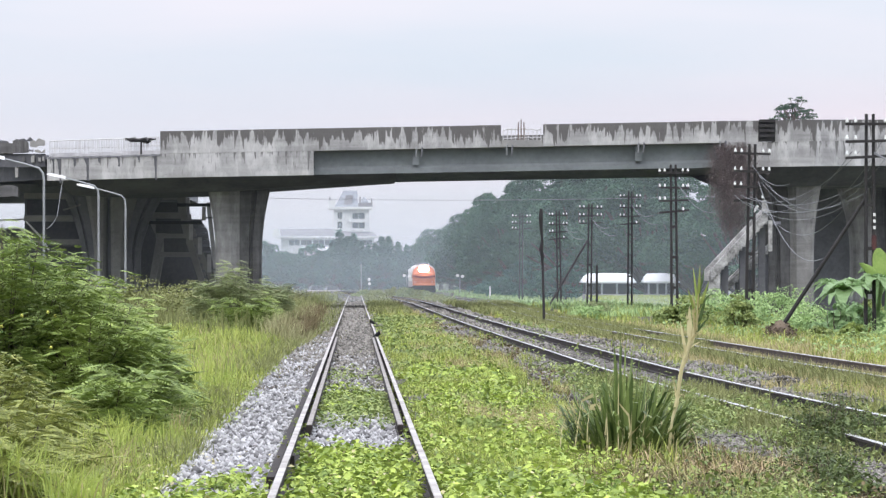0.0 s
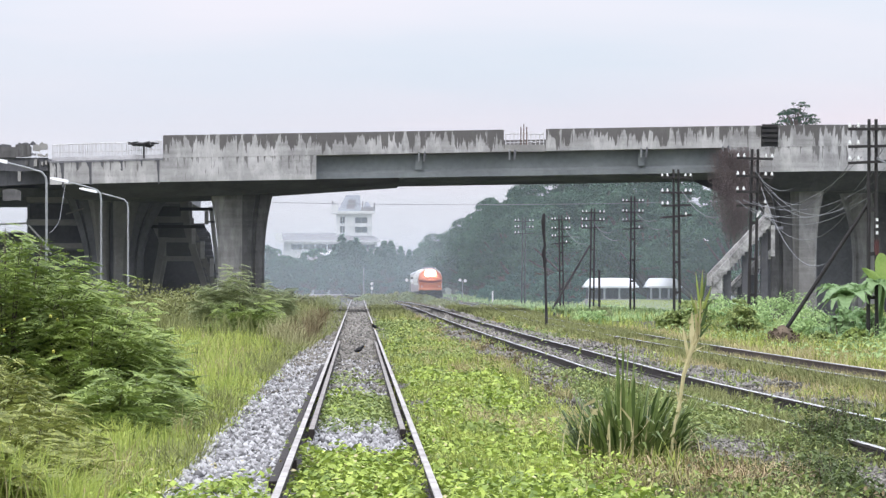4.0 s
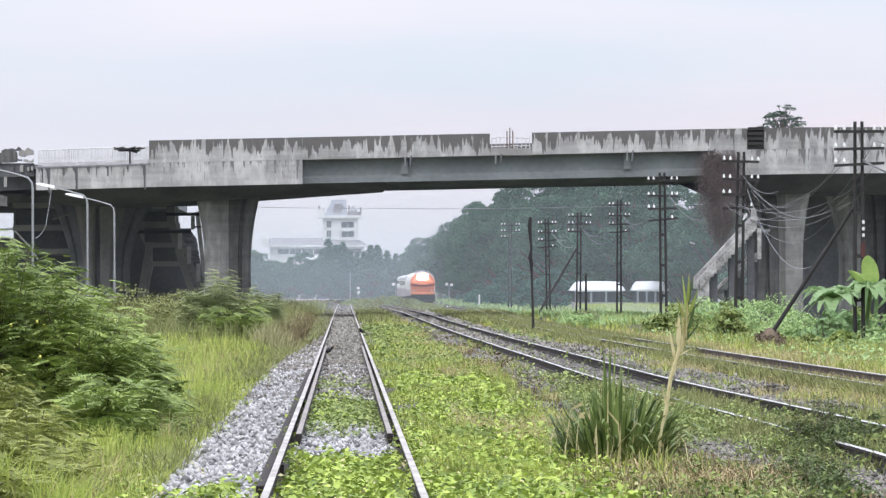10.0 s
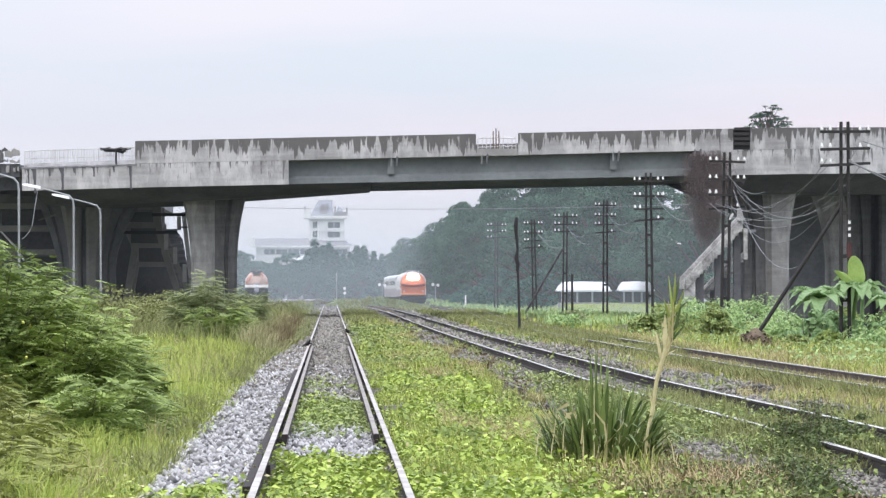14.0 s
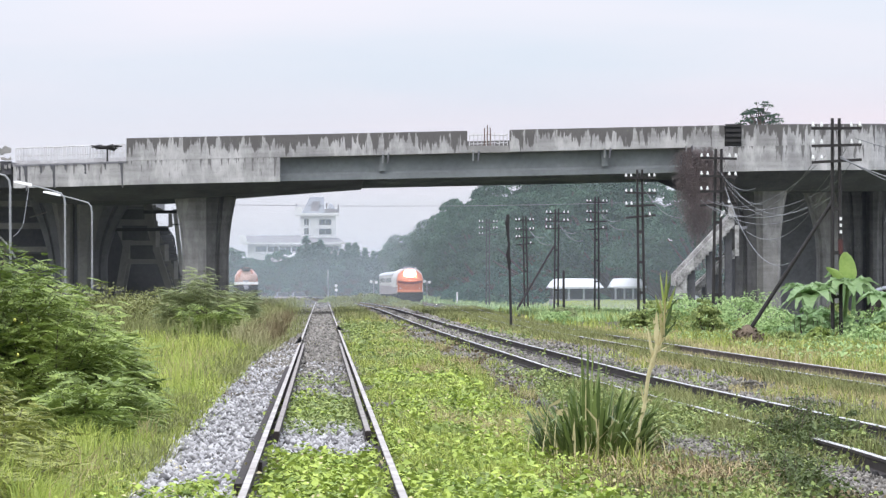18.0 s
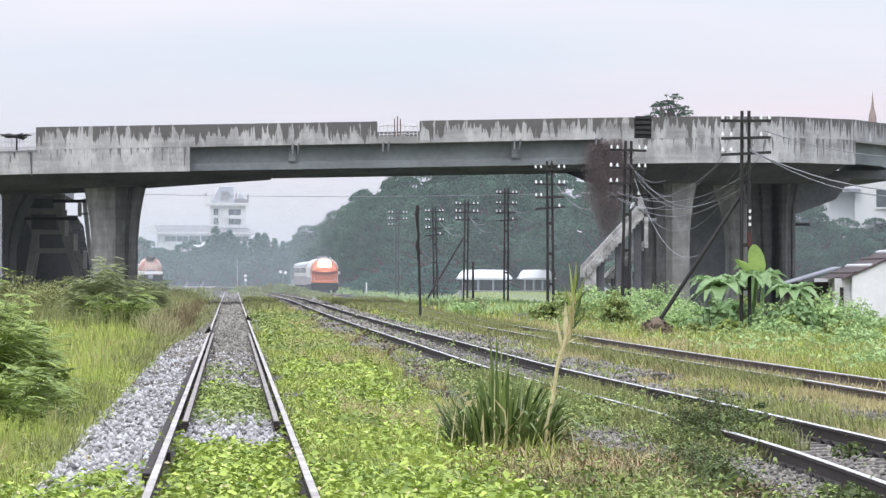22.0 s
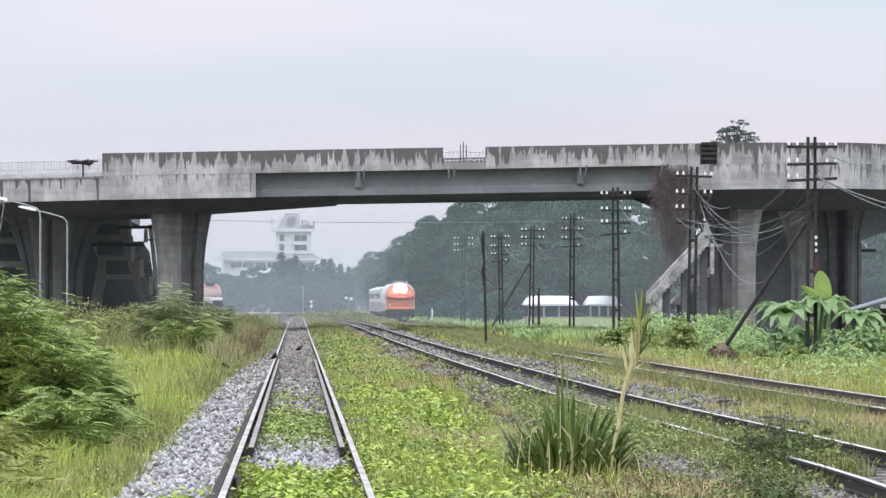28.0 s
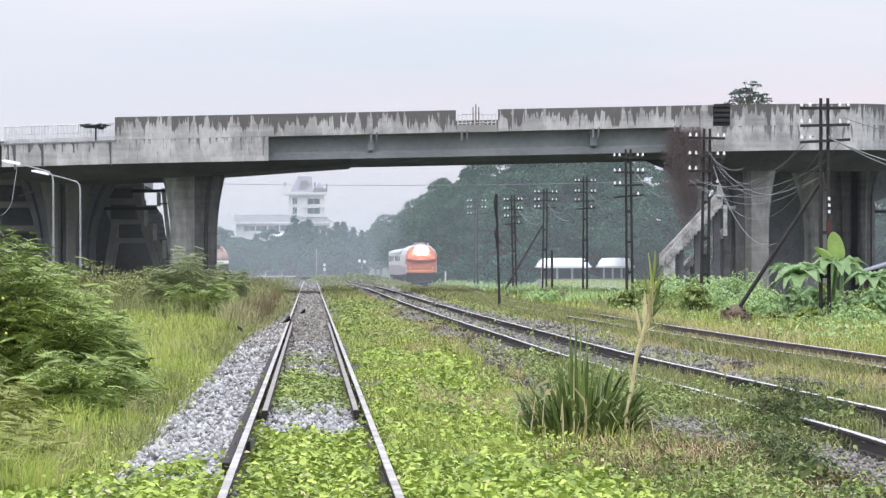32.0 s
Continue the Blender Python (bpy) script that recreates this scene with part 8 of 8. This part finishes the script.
# ---- banana plants ----
def banana_leaf(parent, base, way, length, wide, rise):
    way = Vector((way[0], way[1], 0)).normalized()
    side = Vector((-way.y, way.x, 0))
    rows = []
    for k in range(17):
        u = k / 16
        c = Vector(base) + way * length * u * (0.55 + 0.45 * (1 - rise)) + Vector((0, 0, length * (rise * u - (1.05 - 0.8 * rise) * u * u)))
        w = wide * math.sin(3.1416 * min(1, 0.06 + 0.94 * u) ** 0.75) * 0.5 + 0.015
        j = 0.12 * RNG.standard_normal() * w
        if RNG.random() < 0.14 and 2 < k < 15:
            w *= RNG.uniform(0.6, 0.85)
        rows.append([c - side * w + Vector((0, 0, 0.3 * w + j)), c, c + side * w + Vector((0, 0, 0.3 * w - j))])
    part("leaf", loft(rows, close=False), M_BANANA, parent, "broad torn leaf")


def banana(x, y, h, leaves, z=-0.15, lean=0.0):
    t = thing("banana_plant", pose(x, y, z), "banana plant with broad torn leaves", "banana plant", "banana plants")
    part("stem", tube([(0, 0, -0.2), (0, -0.3 * lean, h * 0.3), (0.03, -lean, h * 0.62)], [0.08, 0.065, 0.05], 8), M_BANANA, t)
    for k in range(leaves):
        a = k * 2.4 + x + RNG.uniform(-0.3, 0.3)
        banana_leaf(t, (0.02, -lean, h * 0.6), (math.cos(a), math.sin(a)), RNG.uniform(0.85, 1.3), 0.46, RNG.uniform(0.3, 0.7))
    return t


b1 = banana(14.42, 124.7, 2.8, 13, lean=1.0)
# the young leaf that stands upright in the middle, and a half-opened one beside it
for x0, z0, tall, wide, tip_x in ((0.03, 1.72, 0.84, 0.25, -0.1), (-0.14, 1.7, 0.46, 0.2, -0.42)):
    rows = []
    for k in range(13):
        u = k / 12
        w = wide * math.sin(3.1416 * (0.04 + 0.93 * u) ** 0.9) ** 0.65 * (1 + 0.06 * math.sin(9 * u))
        cx = x0 + tip_x * u * u
        rows.append([(cx - w, -1.05 + 0.35 * w, z0 + tall * u), (cx - 0.5 * w, -1.07 + 0.1 * w, z0 + tall * u), (cx, -1.06, z0 + tall * u), (cx + 0.5 * w, -1.07 + 0.1 * w, z0 + tall * u), (cx + w, -1.05 + 0.4 * w, z0 + tall * u)])
    part("leaf", loft(rows, close=False), M_YOUNG, b1, "upright young yellow-green leaf", smooth=True)
banana(13.15, 121.5, 2.25, 13)
banana(15.2, 122.2, 2.1, 13)
banana(14.9, 126.5, 2.6, 9)
banana(13.4, 125.0, 2.5, 11)
for x, y, rx, h, lf in ((12.85, 120.2, 0.75, 1.45, 0.2), (15.0, 120.6, 0.85, 1.3, 0.2), (16.1, 121.5, 0.9, 1.0, 0.17), (14.1, 126.6, 1.2, 1.5, 0.2)):
    leafy_bush(x, y, rx, rx, h, 1100, M_VERGE if lf < 0.18 else M_BANANA, "broad-leaved growth round the banana plants", lf)


# ---- trees ----
def crown(name, lobes, n, leaf, material, seed):
    """Leaves over flattened lobes, thick above and thin below, so that light tops stand over dark gaps."""
    r = np.random.default_rng(seed)
    vol = np.array([q[3] ** 2 for q in lobes])
    pick = r.choice(len(lobes), n, p=vol / vol.sum())
    lob = np.array(lobes)[pick]
    d = r.normal(0, 1, (n, 3))
    d /= np.linalg.norm(d, axis=1, keepdims=True)
    d[:, 2] = np.where((d[:, 2] < 0) & (r.random(n) < 0.8), -d[:, 2], d[:, 2])
    rad = lob[:, 3] * (0.74 + 0.3 * r.random(n)) * (1 + 0.22 * np.array([noise.noise(v) for v in d * 3 + lob[:, :3]]))
    p = lob[:, :3] + d * rad[:, None] * np.array([1, 1, 0.5])
    return leaf_cloud(name, p, r.uniform(0.6, 1.3, n) * leaf, material, 0.6, 0.7, 0.2)


def tree_model(seed, wide, high, trunk, n, leaf, material, label, group="trees", low=0.25):
    r = np.random.default_rng(seed)
    t = thing("tree", pose(0, 0, -200), label, "tree", group)
    bm = bmesh.new()
    tube([(0, 0, -1.2), (0.1, 0, trunk * 0.6), (0.0, 0.1, trunk)], [high * 0.035, high * 0.028, high * 0.022], 8, bm)
    lobes = []
    for k in range(46):
        a, u = r.uniform(0, 6.2832), math.sqrt(r.random())
        c = (wide * 0.74 * u * math.cos(a), wide * 0.74 * u * math.sin(a), trunk + (high - trunk) * (0.82 * (1 - 0.72 * u * u) * (r.uniform(low, 1.0) if k > 18 else r.uniform(0.8, 1.0))))
        lobes.append((*c, wide * r.uniform(0.15, 0.31)))
        tube([(0, 0, trunk * 0.8), (c[0] * 0.5, c[1] * 0.5, trunk + (c[2] - trunk) * 0.5), c], [high * 0.014, high * 0.009, high * 0.004], 5, bm)
    part("trunk", bm, M_BARK, t)
    piece("crown", crown("crown", lobes, n, leaf, material, seed), t)
    return t


rain = [tree_model(11 + k, 7.0, 11.8, 1.0, 34000, 0.25, M_TREE, "broad dark green tree beside the railway", "trees beside the line") for k in range(3)]
spots = [(14.0, 905, 0.98), (23, 880, 1.0), (15.0, 705, 1.0), (24, 720, 1.1), (15.8, 580, 1.02), (24, 600, 1.1), (17.8, 480, 1.0), (26.5, 500, 1.22), (20.8, 410, 1.06), (30, 425, 1.1), (23.8, 362, 0.98), (32.5, 372, 0.92), (28.5, 330, 0.9), (36.5, 342, 0.78), (49.0, 402, 0.58), (52.5, 412, 0.72), (56.3, 418, 0.72), (60.5, 420, 0.66), (66.5, 424, 0.72), (58, 470, 0.66), (41, 420, 1.15), (54.3, 395, 0.5), (14.9, 640, 0.9), (15.2, 560, 1.0), (15.9, 535, 1.04), (16.4, 505, 1.1), (15.9, 516, 1.015), (16.9, 498, 0.945), (17.5, 640, 0.9), (19.5, 530, 0.95), (34, 310, 0.7), (15.2, 800, 1.0), (14.5, 1010, 0.95), (22.5, 445, 1.06), (25.5, 385, 0.9), (30.5, 350, 0.68), (19.0, 760, 1.05), (27, 650, 1.1), (26.5, 350, 0.7), (21.5, 460, 1.08), (15.5, 640, 0.7), (16.8, 530, 0.75), (59, 400, 0.52)]
for k, (x, y, s) in enumerate(spots):
    m = pose(x, y, -0.6 if x > 16 else -0.1, 0, 0, (k * 67) % 360)
    ob = copy_thing(rain[k % 3], m)
    wide_ = 0.62 if (x, y) in ((14.9, 640), (15.2, 560), (15.9, 535), (16.4, 505), (15.9, 516), (16.9, 498)) else 1.1
    ob.matrix_basis = m @ Matrix.Diagonal((s * wide_, s * wide_, s * (1.28 if y < 305 else 1.23 if y < 500 else 1.16 if y < 620 else 1.07) * (1.0 + 0.05 * ((k % 4) - 1.5)), 1))
def pointed_tree(seed):
    """A slender dark tree with whorls that shrink to a point."""
    r = np.random.default_rng(seed)
    t = thing("tree", pose(0, 0, -200), "slender pointed tree in the far haze", "tree", "far trees")
    part("trunk", tube([(0, 0, -0.6), (0.05, 0, 4), (0, 0, 8.6)], [0.16, 0.1, 0.03], 6), M_BARK, t)
    lobes = []
    for k in range(40):
        u = k / 39
        a = k * 2.4
        w = 1.25 * (1 - u) ** 0.7 * r.uniform(0.5, 1.0)
        lobes.append((w * math.cos(a), w * math.sin(a), 0.6 + 7.9 * u, 1.25 * (1 - 0.72 * u) * r.uniform(0.75, 1.1)))
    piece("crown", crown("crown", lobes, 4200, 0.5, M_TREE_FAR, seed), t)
    return t


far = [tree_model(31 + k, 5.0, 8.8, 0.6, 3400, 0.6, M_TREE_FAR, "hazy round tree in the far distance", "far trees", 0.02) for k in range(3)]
for k in range(72):
    x, y = -48 + k * 0.73 + RNG.uniform(-1.2, 1.2), RNG.uniform(655, 745)
    m = pose(x, y, -0.1, 0, 0, RNG.uniform(0, 360))
    s = RNG.uniform(0.5, 0.8) if k % 4 else RNG.uniform(0.75, 0.98)
    copy_thing(far[k % 3], m).matrix_basis = m @ Matrix.Diagonal((s, s, s, 1))
for k in range(16):
    x, y = -95 + k * 4.2 + RNG.uniform(-1.5, 1.5), RNG.uniform(330, 420)
    m = pose(x, y, -0.1, 0, 0, RNG.uniform(0, 360))
    s = RNG.uniform(0.5, 0.75)
    if x < -24:
        copy_thing(far[k % 3], m).matrix_basis = m @ Matrix.Diagonal((s, s, s, 1))
for k in range(30):
    y = 318 + k * 13 + RNG.uniform(-4, 4)
    m = pose(14.0 + 0.012 * (y - 318) * RNG.uniform(0.5, 1.2) + RNG.uniform(0, 2.5), y, -0.2, 0, 0, RNG.uniform(0, 360))
    s = RNG.uniform(0.28, 0.48)
    if y > 352:
        copy_thing(far[k % 3], m).matrix_basis = m @ Matrix.Diagonal((s * 1.2, s * 1.2, s, 1))
spiky = [pointed_tree(51), pointed_tree(52)]
for k, (x, y, s) in enumerate(((-3.4, 690, 0.88), (-2.3, 682, 1.05), (-1.2, 696, 0.96), (-0.2, 688, 1.0), (0.9, 700, 0.88), (2.0, 690, 0.82), (4.1, 694, 0.95), (5.2, 690, 0.95), (6.7, 698, 0.86), (7.9, 692, 0.8), (3.1, 702, 0.85), (-12.6, 690, 0.78), (-8.4, 705, 0.72))):
    m = pose(x, y, -0.1, 0, 0, k * 71)
    copy_thing(spiky[k % 2], m).matrix_basis = m @ Matrix.Diagonal((s * 1.1, s * 1.1, s, 1))
for ob in (*rain, *far, *spiky):
    for o in (*ob.children_recursive, ob):
        bpy.data.objects.remove(o)
# slender tree whose head shows above the deck
slim = thing("slender_tree", pose(29.15, 300, -0.6), "slender tree whose sparse crown rises above the flyover", "tree")
SLIM = np.random.default_rng(23)
bm = bmesh.new()
tube([(0, 0, -0.3), (0.1, 0, 6), (0, 0, 12.2)], [0.22, 0.16, 0.07], 7, bm)
tips = []
for k in range(44):
    a, u = k * 2.4, math.sqrt((k + 0.5) / 44)
    c = (1.55 * u * math.cos(a), 0.9 * u * math.sin(a), 12.75 + 1.55 * (1 - u * u) * SLIM.uniform(0.35, 1) + 0.18 * SLIM.standard_normal())
    tube([(0, 0, 10.6 + 0.05 * k), (c[0] * 0.5, c[1] * 0.5, c[2] - 0.6), c], [0.045, 0.03, 0.015], 5, bm)
    tips.append((*c, SLIM.uniform(0.16, 0.34)))
part("trunk", bm, M_BARK, slim)
piece("crown", crown("crown", tips, 1700, 0.16, M_TREE, 5), slim)

# dead creeper that hangs from the end of the hung span
vine = thing("dead_creeper", pose(0, 0, 0), "curtain of brown dead creeper hanging from the deck", "creeper")
bm = bmesh.new()
pts = []
for k in range(210):
    x, y = 19.62 + 0.55 * RNG.standard_normal(), 234.7 + 0.4 * RNG.random()
    ln = max(1.0, 5.3 - 1.3 * abs(x - 19.6) - 1.6 * RNG.random())
    z0 = z_mid(x) - 0.5 * RNG.random() - (1.3 if x < 18.2 else 0)
    line = [(x + 0.12 * RNG.standard_normal(), y, z0 - ln * u) for u in (0, 0.25, 0.5, 0.75, 1)]
    tube(line, 0.008, 3, bm)
    for u in RNG.random(66):
        pts.append((x + 0.2 * RNG.standard_normal(), y + 0.1 * RNG.standard_normal(), z0 - ln * u))
part("branchwork", bm, M_VINE, vine)
piece("withered_leaves", leaf_cloud("withered_leaves", np.array(pts), RNG.uniform(0.05, 0.1, len(pts)), M_VINE, 1.2, 0.45), vine)
# earth heap and stump at the strut's foot
heap = thing("earth_heap", pose(11.45, 121.5, -0.1), "small brown heap of earth and roots", "heap")
part("mound", loft([[(r * math.cos(0.5236 * i) * (1 + 0.2 * math.sin(2.3 * i + h * 9)), r * math.sin(0.5236 * i), h) for i in range(12)] for h, r in ((-0.1, 0.52), (0.12, 0.44), (0.3, 0.3), (0.45, 0.18), (0.56, 0.05))]), M_EARTH, heap, "red-brown earth")
d = RNG.normal(0, 1, (420, 3))
d /= np.linalg.norm(d, axis=1, keepdims=True)
d[:, 2] = np.abs(d[:, 2])
piece("clods", leaf_cloud("clods", d * [0.5, 0.46, 0.5] * RNG.uniform(0.7, 1.05, (420, 1)), RNG.uniform(0.05, 0.13, 420), M_EARTH, 1.0, 0.7, 0.3), heap)



# ---- what moves ----
def on_loop(y, length):
    """The pose of a vehicle whose front stands at y on the far track."""
    x0, x1 = float(LINE_C(y)), float(LINE_C(y + length))
    return pose(x0, y, float(dip(y)) - 0.0, 0, 0, -math.degrees(math.atan((x1 - x0) / length)))


def motions():
    times = [0, 3, 6, 9, 13, 16, 19, 23, 26, 28, 30, 32]
    front = lambda t: float(np.interp(t, (0, 6, 9, 13, 19, 23, 28, 32), (530, 512, 503, 490, 466, 448, 421, 398)))
    walk(loco, [(t, on_loop(front(t), 16.0)) for t in times])
    for k, c in enumerate(cars):
        walk(c, [(t, on_loop(front(t) + 16.6 + 21.2 * k, 20.5)) for t in times])
    # the truck comes out from behind a column and creeps back
    walk(truck, [(t, pose(x, y, -0.1, 0, 0, turn)) for t, x, y, turn in (
        (0, -12.6, 496, 0), (9, -12.4, 494, 0), (11, -11.6, 492, 0), (12, -11.05, 490, 0), (12.5, -10.4, 488, 0), (13, -9.45, 487, 0), (13.5, -8.45, 485, 1), (14, -7.86, 483.5, 1), (14.5, -7.55, 482, 1),
        (16.5, -7.5, 475, 1), (18, -7.85, 470, 1), (22, -8.12, 457, 2), (24, -8.14, 451, 2), (28, -8.4, 438, 2), (30, -8.6, 431, 2), (32, -8.86, 425, 2))])
    # birds hop about on the siding
    walk(bird_a, [(t, pose(x, y, z, 0, 0, turn)) for t, x, y, z, turn in (
        (0, 0.53, 106, 0.16, 30), (1, 0.45, 105, 0.02, 60), (2, 0.26, 101, 0.02, 80), (5.5, 0.0, 98, 0.02, 70), (8, 0.0, 101, 0.02, 60), (9, -0.17, 101, 0.02, 70),
        (10, -0.36, 104, 0.02, 80), (11, -0.535, 106, 0.16, 60), (13, -0.535, 106.5, 0.16, 40), (20, -0.535, 106.5, 0.16, 20), (32, -0.535, 106.5, 0.16, 30))])
    walk(bird_b, [(t, pose(x, y, z, 0, 0, turn)) for t, x, y, z, turn in (
        (0, 0.53, 136, 0.16, -40), (20, 0.53, 136, 0.16, -30), (25.5, 0.53, 138, 0.16, 10), (27.5, 0.2, 140, 0.02, 60), (28, 0.06, 138, 0.02, 70), (29, -0.15, 140, 0.02, 70), (30, -0.18, 139, 0.02, 40), (32, -0.22, 138, 0.02, 40))])
    walk(bird_c, [(t, pose(x, y, z, 0, 0, turn)) for t, x, y, z, turn in (
        (0, -3.6, 133.5, 1.2, -60), (25.6, -3.6, 133.5, 1.2, -60), (26.4, -2.4, 112, 1.3, -50), (27.3, -1.62, 99, 0.05, -50), (28, -1.54, 99, 0.03, -50), (32, -1.52, 99, 0.03, -40))])


motions()
